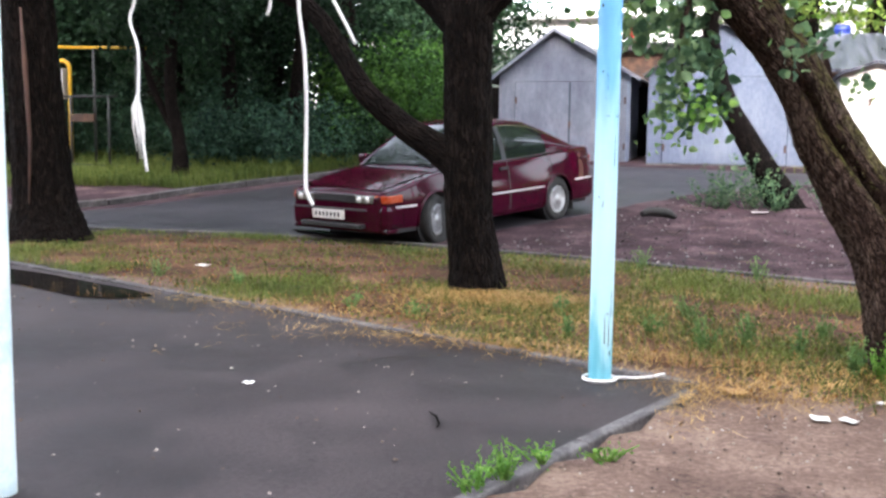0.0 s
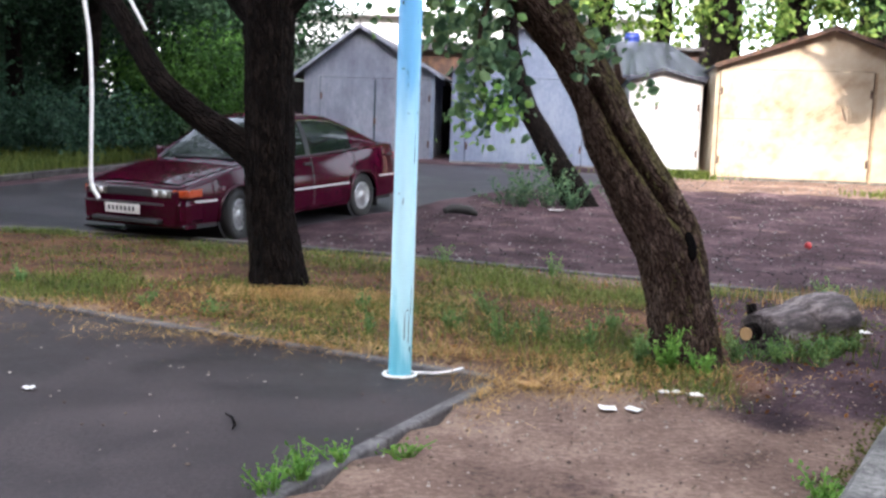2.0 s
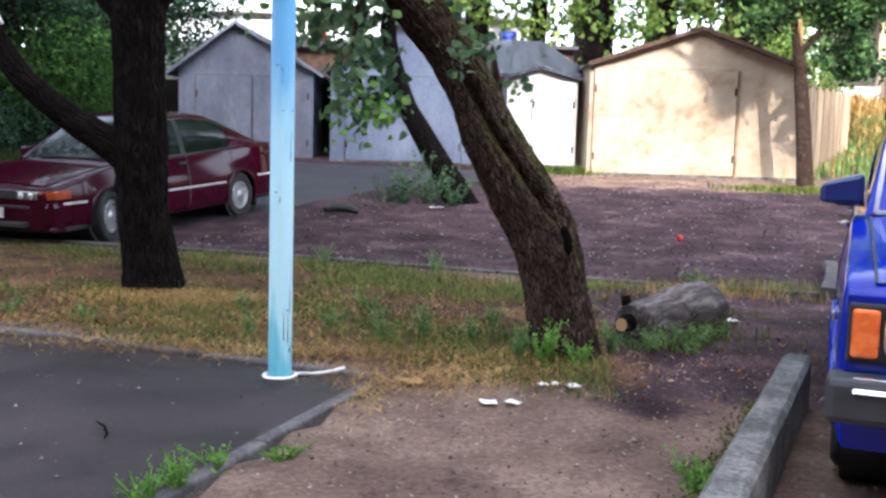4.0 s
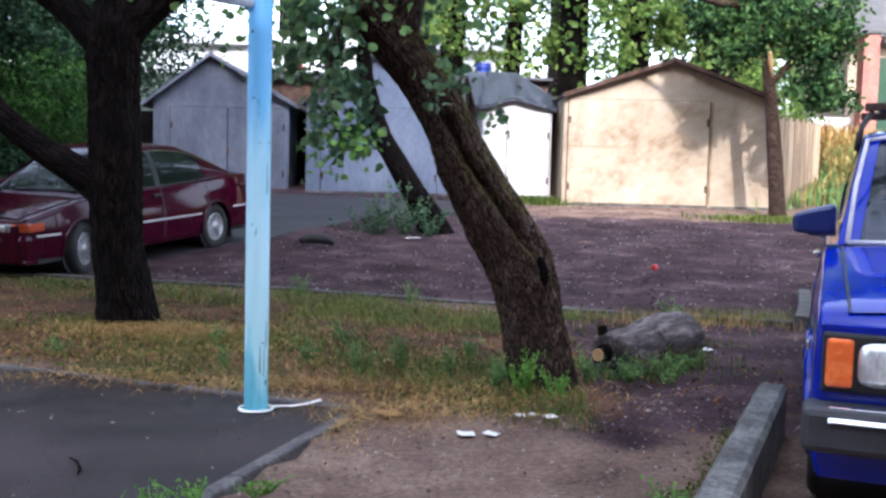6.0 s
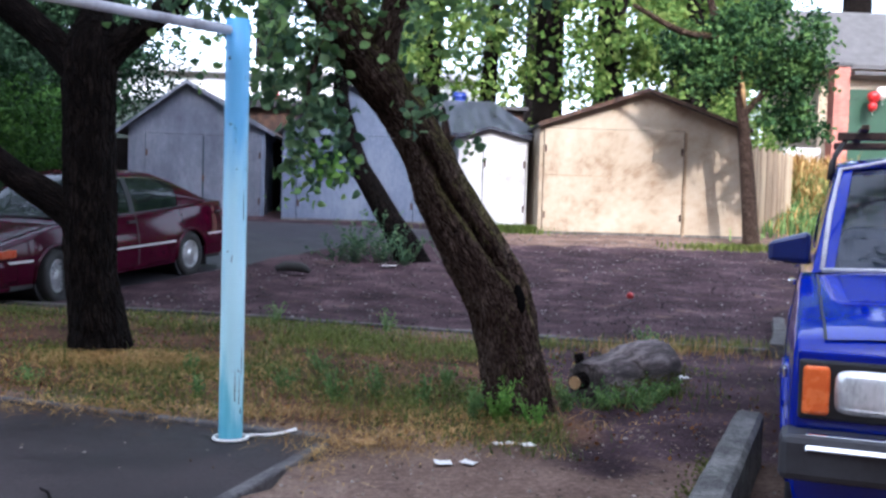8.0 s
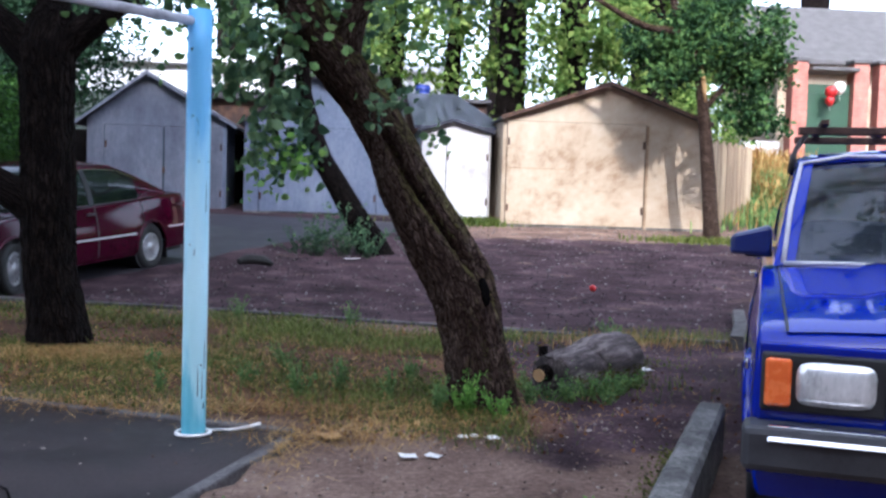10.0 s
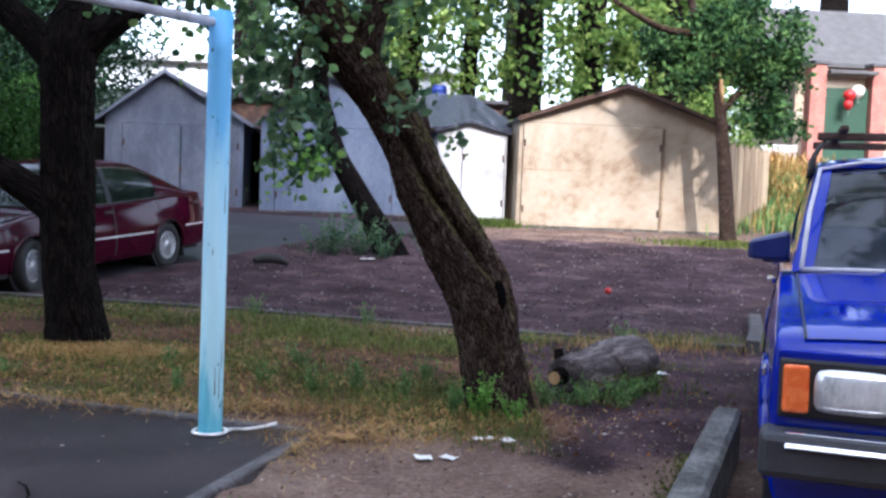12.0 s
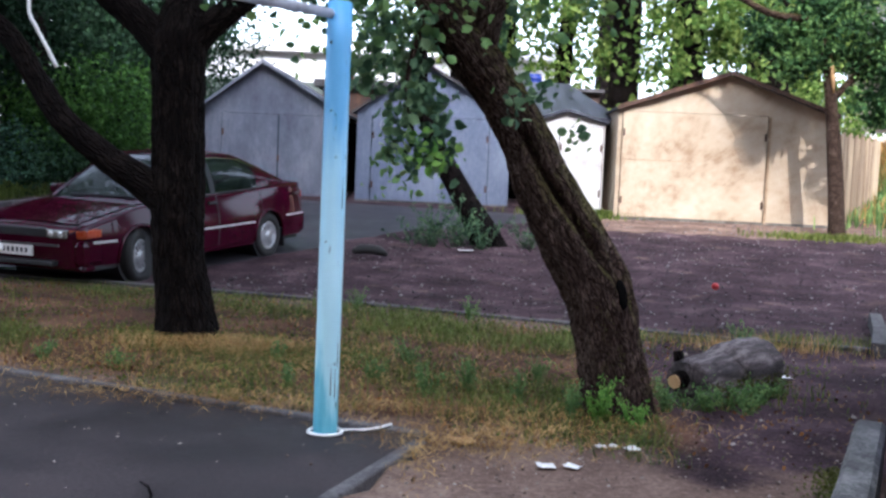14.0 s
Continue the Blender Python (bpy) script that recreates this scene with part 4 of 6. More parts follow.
undergrowth("dense shrubs under the trees, coloured as shaded", (-24, -8.2), (19.5, 27), 260, M_leafd, 9, 0.9, 0.10)
undergrowth("blue-green shrubs along the verge", (-12.2, -9.0), (18.4, 20.2), 26, M_leafb, 10, 0.9, 0.10)
# The light between the trees is put into this brighter leaf colour.
undergrowth("bright green bushes lit between the dark trees", (-10.4, -7.6), (21.5, 24), 34, M_leafm, 11, 1.9, 0.12)
undergrowth("mid-green bushes in the shade of the woods", (-18, -12.5), (19, 23), 26, M_leafb, 13, 1.2, 0.10)


def hedge():
    r = np.random.default_rng(19)
    C = []
    for _ in range(90):
        x, y = r.uniform(5.5, 10.6), r.uniform(27.5, 31)
        C.append(clumps(r, (x, y, zgf(x, y) + 1.2), (0.7, 0.6, 1.2), 8, 26, 0.24))
    ob = leaf_mesh("shrubbery", np.concatenate(C), 0.13, M_leafy, r=r)
    tagged(ob, "pale green shrubs on the bank behind the garages", "shrubs")


hedge()


def verge():
    r = np.random.default_rng(12)
    n = 70000
    x, y = r.uniform(-16, -7.6, n), r.uniform(13, 21, n)
    ok = (x < -10.6 + (y - 13.4) * 0.30) & (y > 15.2 + 0.4 * np.sin(x)) & (r.uniform(size=n) < 0.5 + 0.5 * np.sin(x * 1.3) * np.cos(y * 1.1) + 0.2)
    x, y = x[ok], y[ok]
    ob = blades_mesh("verge_grass", np.stack([x, y, zg(x, y)], 1), 0.30, M_grass, width=0.005, lean=1.1, r=r)
    tagged(ob, "tall bright green grass on the far verge", "grass", kind="stuff")


verge()


def white_hall():
    h = thing("building", "long low white hall behind the garages", "building", Matrix.Translation((-12, 42, 0.8)))
    part("wall", bx(-6, 15, 0, 10, -0.5, 5.4), M_whiteb, h)
    part("roof", bx(-6.3, 15.3, -0.4, 10.4, 5.4, 5.75, 0.03), M_whiteb, h)
    part("cladding", bx(-6, 15, -0.1, -0.003, 0, 4.2), M_greenfence, h)
    return h


white_hall()


# ---- cars ----
def lathe(bm, prof, seg=28):
    """Turn a profile of (radius, y) about the y axis."""
    rings = [[bm.verts.new((r_ * math.cos(2 * math.pi * k / seg), y, r_ * math.sin(2 * math.pi * k / seg))) for k in range(seg)] for r_, y in prof]
    for a, b in zip(rings, rings[1:]):
        for k in range(seg):
            bm.faces.new((a[k], a[(k + 1) % seg], b[(k + 1) % seg], b[k]))
    return bm


def wheel(parent, x, y, r_, steer, out, spokes, hub):
    """Tyre and hubcap; out is +1 where the face looks to +y."""
    bm = lathe(bmesh.new(), [(r_ * 0.62, -0.09), (r_ * 0.9, -0.095), (r_ * 0.985, -0.075), (r_, -0.04), (r_, 0.04), (r_ * 0.985, 0.075), (r_ * 0.9, 0.097), (r_ * 0.64, 0.088), (r_ * 0.60, 0.05)], 36)
    w = part("wheel", bm, M_tyre, parent, smooth=True)
    w.matrix_local = pose(x, y, r_, 0, 0, steer + (0 if out > 0 else 180))
    R = r_ * 0.63
    bm = lathe(bmesh.new(), [(R, 0.055), (R * 0.98, 0.085), (R * 0.86, 0.088), (R * 0.80, 0.066), (R * 0.4, 0.074), (R * 0.34, 0.09), (0.001, 0.094)], 36)
    part("hubcap", bm, hub, w, smooth=True)
    bm = bmesh.new()
    for k in range(spokes):
        m = Matrix.Rotation(2 * math.pi * k / spokes, 4, "Y")
        g = bmesh.ops.create_cube(bm, size=1, matrix=m @ Matrix.LocRotScale((R * 0.6, 0.078, 0), None, (R * 0.42, 0.02, R * 0.11)))
    part("spokes", bm, hub, w)
    bm = lathe(bmesh.new(), [(R * 0.82, 0.0), (R * 0.82, 0.064), (0.001, 0.064)], 24)
    part("rim_well", bm, M_black, w)
    return w


def outward(bm):
    """Turn a panel's faces away from the car's middle line."""
    bmesh.ops.recalc_face_normals(bm, faces=bm.faces)
    bm.normal_update()
    if sum(f.normal.dot(f.calc_center_median() * Vector((0, 1, 1)) - Vector((0, 0, 0.5))) * f.calc_area() for f in bm.faces) < 0:
        bmesh.ops.reverse_faces(bm, faces=bm.faces)


def car(name, label, m, c):
    """A saloon from its side profile: c holds the lines in metres along x (nose forward), heights and half widths."""
    root = thing(name, label, "car", m)
    hwx, hww = zip(*c["half"])
    tx, tz = zip(*c["top"])
    px, pz = zip(*c["prof"])
    hw = lambda x: float(np.interp(x, hwx, hww))
    top = lambda x: float(np.interp(x, tx, tz))
    fz = lambda x, z: float(np.interp(z, px, pz))
    ra = c["arch"]

    def low(x):
        z = c["sill"] + c.get("lift", 0.0) * (1 if x > c["ax"] + 0.3 or x < -c["ax"] - 0.3 else 0)
        for a in (c["ax"], -c["ax"]):
            d = ra * ra - (x - a) ** 2
            if d > 0:
                z = max(z, c["r"] + math.sqrt(d))
        return z

    def side(x, z, off=0.0, s=1):
        return (x, s * (hw(x) * fz(x, z) + off), z)

    def deck(x, y, off=0.0):
        w = hw(x) * fz(x, top(x))
        q = min(1, abs(y) / w)
        return (x, y, top(x) + c["crown"] * (1 - q ** 2.4) + off)

    def sheet(nu, nv, fn, flip=False, both=False):
        bm = bmesh.new()
        for s in ((1, -1) if both else (1,)):
            g = [[bm.verts.new(fn(i / nu, j / nv, s)) for j in range(nv + 1)] for i in range(nu + 1)]
            for i in range(nu):
                for j in range(nv):
                    q = (g[i][j], g[i + 1][j], g[i + 1][j + 1], g[i][j + 1])
                    bm.faces.new(q if (s > 0) == (not flip) else q[::-1])
        return bm

    x0, x1 = tx[0], tx[-1]
    xs = sorted(set(np.linspace(x0, x1, 70).tolist() + [a + ra * math.cos(t) for a in (c["ax"], -c["ax"]) for t in np.linspace(0, math.pi, 15)]))
    bm = bmesh.new()
    nz, ny = 9, 8
    cols = []
    for x in xs:
        zl, zt = low(x), top(x)
        col = [bm.verts.new(side(x, zl + (zt - zl) * k / nz, 0, 1)) for k in range(nz + 1)]
        w = hw(x) * fz(x, zt)
        col += [bm.verts.new(deck(x, w * math.cos(math.pi * k / (2 * ny)) if k < ny else 0.0)) for k in range(1, ny)]
        col += [bm.verts.new(deck(x, 0))]
        col += [bm.verts.new(deck(x, -w * math.cos(math.pi * k / (2 * ny)))) for k in range(ny - 1, 0, -1)]
        col += [bm.verts.new(side(x, zl + (zt - zl) * k / nz, 0, -1)) for k in range(nz, -1, -1)]
        cols.append(col)
    for a, b in zip(cols, cols[1:]):
        for k in range(len(a) - 1):
            bm.faces.new((a[k], b[k], b[k + 1], a[k + 1]))
    bm.faces.new(cols[0])
    bm.faces.new(cols[-1][::-1])
    outward(bm)
    body = part("body", bm, c["paint"], root, smooth=True)
    es = body.data
    es.polygons.foreach_set("use_smooth", [len(p.vertices) == 4 for p in es.polygons])
    part("underbody", bx(x0 + 0.2, x1 - 0.2, -hw(0) * 0.9, hw(0) * 0.9, c["sill"] - 0.02, c["sill"] + 0.12, 0.02), M_black, root)
    for a in (c["ax"], -c["ax"]):
        bm = bmesh.new()
        bmesh.ops.create_cone(bm, cap_ends=True, segments=24, radius1=ra * 0.99, radius2=ra * 0.99, depth=hw(a) * 1.86, matrix=Matrix.Translation((a, 0, c["r"])) @ Matrix.Rotation(math.pi / 2, 4, "X"))
        bmesh.ops.reverse_faces(bm, faces=bm.faces)
        part("wheel_well", bm, M_black, root)
    # greenhouse
    gs = c["house"]
    gx, gzb, gzr = zip(*gs)
    order = np.argsort(gx)
    GX, GB, GR = np.array(gx)[order], np.array(gzb)[order], np.array(gzr)[order]
    H = max(gzr)

    def glass(x, v, s, off=0.0):
        zb, zr = float(np.interp(x, GX, GB)), float(np.interp(x, GX, GR))
        k = (zr - zb) / (H - zb)
        wr = c["wb"] + (c["wr"] - c["wb"]) * k
        if v <= 1:
            bow = 0.025 * math.sin(math.pi * v)
            return (x, s * (c["wb"] + (wr - c["wb"]) * v + bow + off), zb + (zr - zb) * v + off * 0.3)
        q = v - 1
        return (x, s * wr * (1 - q), zr + 0.045 * k ** 0.5 * (1 - (1 - q) ** 2.2) + off)

    ga, gb = c["screen"]
    gc, gd = c["rear"]
    def gpatch(nm, xa, xb, va, vb, mt, off, lb="", n=10, k=6, both=True):
        if vb < 1.5:
            for s_ in (1, -1):
                bm = sheet(n, k, lambda u, v, s: glass(xa + (xb - xa) * u, va + (vb - va) * v, s_, off))
                outward(bm)
                part(nm, bm, mt, root, lb, smooth=True)
            return None
        bm = sheet(n, k, lambda u, v, s: glass(xa + (xb - xa) * u, va + (vb - va) * v, s, off), both=both)
        bmesh.ops.remove_doubles(bm, verts=bm.verts, dist=0.0005)
        outward(bm)
        return part(nm, bm, mt, root, lb, smooth=True)
    gpatch("windscreen", ga, gb, 1.0, 2.0, c["glass"], 0.0, "tilted windscreen reflecting the sky")
    gpatch("rear_window", gc, gd, 1.0, 2.0, M_glass, 0.0)
    ws = c["windows"]
    for xa, xb in ws:
        for s in (1, -1):
            bm = sheet(8, 5, lambda u, v, q: glass(xa + (xb - xa) * u, 0.0 + 0.97 * v, s, 0.0))
            outward(bm)
            part("side_window", bm, M_glass, root, smooth=True)
    gpatch("roof", gb + 0.02, gc - 0.02, 1.0, 2.0, c["paint"], 0.008)
    gpatch("roof_rail", ga, gd, 0.90, 1.10, c["paint"], 0.010, n=36, k=3)
    for xa, xb, mt in c["pillars"]:
        gpatch("pillar", xa, xb, 0.0, 0.97, mt, 0.006, n=3)
    if c.get("trim"):
        gpatch("window_trim", ga - 0.05, gd + 0.1, 0.0, 0.03, M_black, 0.008, "dark rubber strip under the windows", n=24, k=1)
        gpatch("window_trim", ga - 0.25, gd + 0.5, 0.875, 0.905, M_chrome, 0.009, n=24, k=1)
    # doors, bonnet, side strips
    for xa, xb in c["doors"]:
        for s in (1, -1):
            def dfn(u, v, q, s=s):
                x = xa + (xb - xa) * u
                zl = max(low(x) + 0.02, c["sill"] + 0.06)
                return side(x, zl + (top(x) - 0.02 - zl) * v, 0.006, s)
            bm = sheet(14, 8, dfn)
            outward(bm)
            d = part("door", bm, c["paint"], root, smooth=True)
            hx = xb + 0.12
            bm = bx(hx - 0.08, hx + 0.08, 0, 0.035, -0.015, 0.015, 0.008)
            h = part("door_handle", bm, M_black if c.get("trim") else M_chrome, d)
            p = side(hx, top(hx) - 0.09, 0.008, s)
            h.matrix_local = pose(p[0], p[1] if s > 0 else p[1] - 0.035, p[2])
            for xe in (xa, xb):
                def sfn(u, v, q, s=s, xe=xe):
                    x = xe + 0.011 * (u - 0.5)
                    zl = max(low(x) + 0.02, c["sill"] + 0.06)
                    return side(x, zl + (top(x) - 0.01 - zl) * v, 0.0085, s)
                bm = sheet(1, 8, sfn)
                outward(bm)
                part("seam", bm, M_black, d)
    for a in (c["ax"], -c["ax"]):
        for s in (1, -1):
            arc = [(a + (ra + 0.012) * math.cos(t), c["r"] + (ra + 0.012) * math.sin(t)) for t in np.linspace(-0.12, math.pi + 0.12, 25)]
            V, F = tube_arrays([side(x, z, 0.0, s) for x, z in arc], [0.021] * 25, 8)
            from_arrays("arch_lip", V, F, c["paint"], root, True)
    ba, bb, bw = c["bonnet"]
    rise = lambda y: c.get("crease", 0.0) * float(smooth01(0.37, 0.33, abs(y)))
    bm = sheet(14, 40, lambda u, v, s: deck(ba + (bb - ba) * u, (2 * v - 1) * bw * hw(ba + (bb - ba) * u), 0.007 + rise((2 * v - 1) * bw * hw(0))))
    outward(bm)
    bonnet = part("bonnet", bm, c["paint"], root, smooth=True)
    for s in (1, -1):
        bm = sheet(14, 1, lambda u, v, q: deck(ba + (bb - ba) * u, s * (bw * hw(ba + (bb - ba) * u) + 0.009 * (v - 0.5)), 0.0095))
        outward(bm)
        part("seam", bm, M_black, bonnet)
    for xa, xb, z, h, mt in c["strips"]:
        for s in (1, -1):
            bm = sheet(16, 1, lambda u, v, q: side(xa + (xb - xa) * u, z + h * v, 0.013, s))
            outward(bm)
            part("side_strip", bm, mt, root)
    for a, steer in ((c["ax"], c["steer"]), (-c["ax"], 0)):
        for s in (1, -1):
            wheel(root, a, s * (hw(a) - 0.115), c["r"], steer, s, c["spokes"], c["hub"])
    # inside
    for y in (0.34, -0.34):
        part("seat", bx(-0.35, 0.2, y - 0.24, y + 0.24, 0.35, 0.62, 0.06), c["seat"], root)
        part("seat_back", bx(-0.5, -0.32, y - 0.23, y + 0.23, 0.55, 1.15, 0.06), c["seat"], root)
    part("rear_seat", bx(-1.25, -1.0, -0.6, 0.6, 0.4, 1.08, 0.06), c["seat"], root)
    part("dashboard", bx(0.5, 0.86, -0.62, 0.62, 0.72, 0.93, 0.05), M_black, root)
    V, F = tube_arrays([(0.40 + 0.06 * math.cos(t), 0.34 + 0.18 * math.sin(t), 0.93 + 0.17 * math.cos(t)) for t in np.linspace(0, 2 * math.pi, 25)], [0.014] * 25, 8)
    from_arrays("steering_wheel", V, F, M_black, root, True)
    return root


def small(nm, parent, x0, x1, y0, y1, z0, z1, mt, bevel=0.01, label=""):
    return part(nm, bx(x0, x1, y0, y1, z0, z1, bevel), mt, parent, label)


M_mirror = mat("mirror_shell", [(0.002, 0.008, 0.07), (0.003, 0.014, 0.12)], rough=0.4, bump=0, coat=0.5)
M_strip = mat("pale_trim", [(0.5, 0.48, 0.47), (0.62, 0.6, 0.59)], rough=0.4, bump=0)
M_seat = mat("seat_cloth", [(0.03, 0.03, 0.035), (0.06, 0.06, 0.07)], rough=0.9, bump=0.2)
M_seatb = mat("seat_cover_blue", [(0.10, 0.13, 0.32), (0.22, 0.27, 0.5)], rough=0.9, bump=0.2)
M_bumper = mat("bumper_plastic", [(0.022, 0.022, 0.025), (0.05, 0.05, 0.056)], rough=0.5, scale=5, bump=0.1)
M_lampdark = mat("lamp_grey_glass", [(0.10, 0.095, 0.085), (0.2, 0.19, 0.17)], rough=0.18, scale=14, coat=1.0, bump=0.2)
M_amber = mat("amber_corner_lamp", [(0.30, 0.035, 0.008), (0.42, 0.06, 0.012)], rough=0.25, coat=1.0, bump=0)
M_redlamp = mat("red_rear_lamp", [(0.3, 0.005, 0.008), (0.42, 0.012, 0.014)], rough=0.25, coat=1.0, bump=0)

maroon = dict(paint=M_maroon, glass=M_glass, ax=1.30, r=0.30, arch=0.335, sill=0.22, lift=0.04, crown=0.035,
              half=[(-2.32, 0.70), (-2.22, 0.79), (-1.9, 0.835), (-1.0, 0.845), (1.0, 0.845), (1.7, 0.82), (2.1, 0.76), (2.2, 0.68)],
              top=[(-2.32, 0.84), (-2.26, 0.96), (-2.1, 0.985), (-1.6, 0.975), (-0.9, 0.925), (0.9, 0.885), (1.3, 0.845), (1.8, 0.755), (2.1, 0.685), (2.2, 0.62)],
              prof=[(0.15, 0.93), (0.3, 0.985), (0.5, 1.0), (0.62, 0.995), (0.8, 0.955), (1.0, 0.90)],
              house=[(1.02, 0.885, 0.89), (0.75, 0.89, 1.085), (0.45, 0.895, 1.275), (0.25, 0.90, 1.365), (0.0, 0.905, 1.40), (-0.4, 0.915, 1.405), (-0.8, 0.93, 1.375), (-1.2, 0.95, 1.25), (-1.6, 0.97, 1.09), (-1.85, 0.98, 0.985)],
              wb=0.745, wr=0.555, screen=(1.02, 0.28), rear=(-0.85, -1.82), windows=[(0.74, -0.1), (-0.19, -1.12)],
              pillars=[(-0.1, -0.19, M_black), (-1.12, -1.72, M_maroon)], trim=True, doors=[(0.80, -0.13), (-0.15, -1.12)], bonnet=(1.06, 2.1, 0.84),
              strips=[(2.0, 1.68, 0.50, 0.024, M_strip), (0.92, -0.92, 0.50, 0.022, M_strip), (-1.68, -2.2, 0.54, 0.022, M_strip)],
              steer=16, spokes=14, hub=M_rim, seat=M_seat)
mc = car("car", "glossy maroon hatchback parked beside the lawn strip", pose(-4.086, 12.69, 0.05, 0, 3.1, -111.2), maroon)
bm = bx(1.98, 2.3, -0.80, 0.80, 0.25, 0.55, 0.07)
for v in bm.verts:
    v.co.x -= 0.16 * (abs(v.co.y) / 0.8) ** 3
part("front_bumper", bm, M_maroon, mc, smooth=False)
bm = bx(-2.4, -2.05, -0.80, 0.80, 0.27, 0.6, 0.07)
for v in bm.verts:
    v.co.x += 0.12 * (abs(v.co.y) / 0.8) ** 3
part("rear_bumper", bm, M_maroon, mc)
small("bumper_strip", mc, 2.28, 2.306, -0.6, 0.6, 0.485, 0.507, M_black, 0.004, "thin dark strip along the bumper")
small("air_intake", mc, 2.2, 2.296, -0.5, 0.5, 0.275, 0.325, M_black)
small("grille", mc, 2.10, 2.207, -0.34, 0.34, 0.565, 0.66, M_black, 0.008, "dark narrow grille between the lamps")
for k in range(3):
    small("grille_bar", mc, 2.205, 2.214, -0.32, 0.32, 0.585 + k * 0.026, 0.592 + k * 0.026, M_black, 0.002)
bm = bx(2.02, 2.235, -0.70, 0.70, 0.655, 0.69, 0.012)
for v in bm.verts:
    v.co.x -= 0.10 * (abs(v.co.y) / 0.7) ** 3
part("bonnet_edge", bm, M_maroon, mc)
bm = bx(2.12, 2.29, -0.79, 0.79, 0.215, 0.27, 0.02)
for v in bm.verts:
    v.co.x -= 0.16 * (abs(v.co.y) / 0.8) ** 3
part("bumper_lip", bm, M_maroon, mc)
for s in (1, -1):
    hl = part("headlight", bx(2.05, 2.218, min(s * 0.345, s * 0.63), max(s * 0.345, s * 0.63), 0.562, 0.652, 0.014), M_lampdark, mc, "headlight behind grey glass")
    for yy in (0.42, 0.55):
        bm = lathe(bmesh.new(), [(0.036, 0.0), (0.033, 0.008), (0.02, 0.013), (0.001, 0.014)], 18)
        bm.transform(Matrix.Translation((2.217, s * yy, 0.607)) @ Matrix.Rotation(-math.pi / 2, 4, "Z"))
        part("lens", bm, M_lamp, hl, smooth=True)
    bm = bx(1.98, 2.205, min(s * 0.635, s * 0.805), max(s * 0.635, s * 0.805), 0.562, 0.65, 0.014)
    for v in bm.verts:
        v.co.x -= 0.10 * max(0, (abs(v.co.y) - 0.62) / 0.195)
    part("corner_lamp", bm, M_amber, mc, "amber corner lamp")
    bm = bx(-2.335, -2.1, min(s * 0.42, s * 0.70), max(s * 0.42, s * 0.70), 0.66, 0.86, 0.02)
    part("rear_lamp", bm, M_redlamp, mc)
    part("mirror", bx(0.62, 0.78, min(s * 0.86, s * 1.0), max(s * 0.86, s * 1.0), 0.90, 1.02, 0.03), M_maroon, mc)
    part("mud_flap", bx(-1.68, -1.66, min(s * 0.62, s * 0.82), max(s * 0.62, s * 0.82), 0.12, 0.36, 0.004), M_black, mc)
pl = small("number_plate", mc, 2.30, 2.318, -0.26, 0.26, 0.375, 0.482, M_paper, 0.004, "white plate with unreadable dark marks")
for i in range(7):
    part("mark", bx(2.3185, 2.3205, -0.21 + i * 0.062, -0.178 + i * 0.062, 0.405, 0.455), M_seat, pl)
for yy, sw in ((0.25, 0.5), (-0.2, 0.5)):
    part("wiper", bx(0.99, 1.01, yy - sw / 2, yy + sw / 2, 0.925, 0.937, 0.003), M_black, mc)

blue = dict(paint=M_blue, glass=M_glassb, ax=1.212, r=0.29, arch=0.33, sill=0.24, crown=0.03,
            half=[(-2.2, 0.74), (-2.0, 0.79), (-1.0, 0.81), (0.8, 0.81), (1.5, 0.79), (1.8, 0.775), (1.83, 0.76)],
            top=[(-2.2, 0.86), (-2.15, 0.93), (-1.6, 0.965), (-1.2, 0.96), (0.7, 0.955), (0.9, 0.945), (1.4, 0.87), (1.7, 0.81), (1.8, 0.775), (1.83, 0.74)],
            prof=[(0.15, 0.94), (0.3, 0.985), (0.55, 1.0), (0.74, 0.99), (0.86, 0.965), (1.0, 0.93)],
            house=[(0.80, 0.955, 0.96), (0.6, 0.96, 1.125), (0.35, 0.96, 1.325), (0.17, 0.965, 1.435), (0.0, 0.965, 1.465), (-0.5, 0.965, 1.48), (-1.0, 0.965, 1.45), (-1.2, 0.965, 1.30), (-1.45, 0.965, 1.08), (-1.58, 0.965, 0.97)],
            wb=0.70, wr=0.60, screen=(0.80, 0.19), rear=(-1.03, -1.56), windows=[(0.62, -0.12), (-0.2, -1.1)],
            pillars=[(-0.12, -0.2, M_blue), (-1.1, -1.5, M_blue)], trim=False, doors=[(0.66, -0.14), (-0.16, -1.0)], bonnet=(0.86, 1.78, 0.86),
            crease=0.014, strips=[(1.5, -1.9, 0.5, 0.03, M_black)], steer=0, spokes=10, hub=M_chrome, seat=M_seatb)
bc = car("car", "bright blue boxy saloon with a roof rack, parked", pose(2.77, 4.68, 0.025, 0, 0, -112), blue)
small("front_panel", bc, 1.80, 1.85, -0.755, 0.755, 0.50, 0.765, M_blue, 0.01)
small("front_bumper", bc, 1.80, 1.98, -0.80, 0.80, 0.355, 0.505, M_bumper, 0.025, "black bumper with a chrome strip")
bm = bx(1.965, 1.995, -0.72, 0.72, 0.46, 0.508, 0.006)
for v in bm.verts:
    v.co.x -= 0.9 * (v.co.z - 0.46)
part("bumper_chrome", bm, M_chrome, bc, "chrome bumper strip")
small("front_apron", bc, 1.70, 1.82, -0.74, 0.74, 0.25, 0.51, M_blue, 0.02)
small("grille", bc, 1.84, 1.885, -0.335, 0.335, 0.50, 0.79, M_chrome, 0.012, "chrome radiator grille")
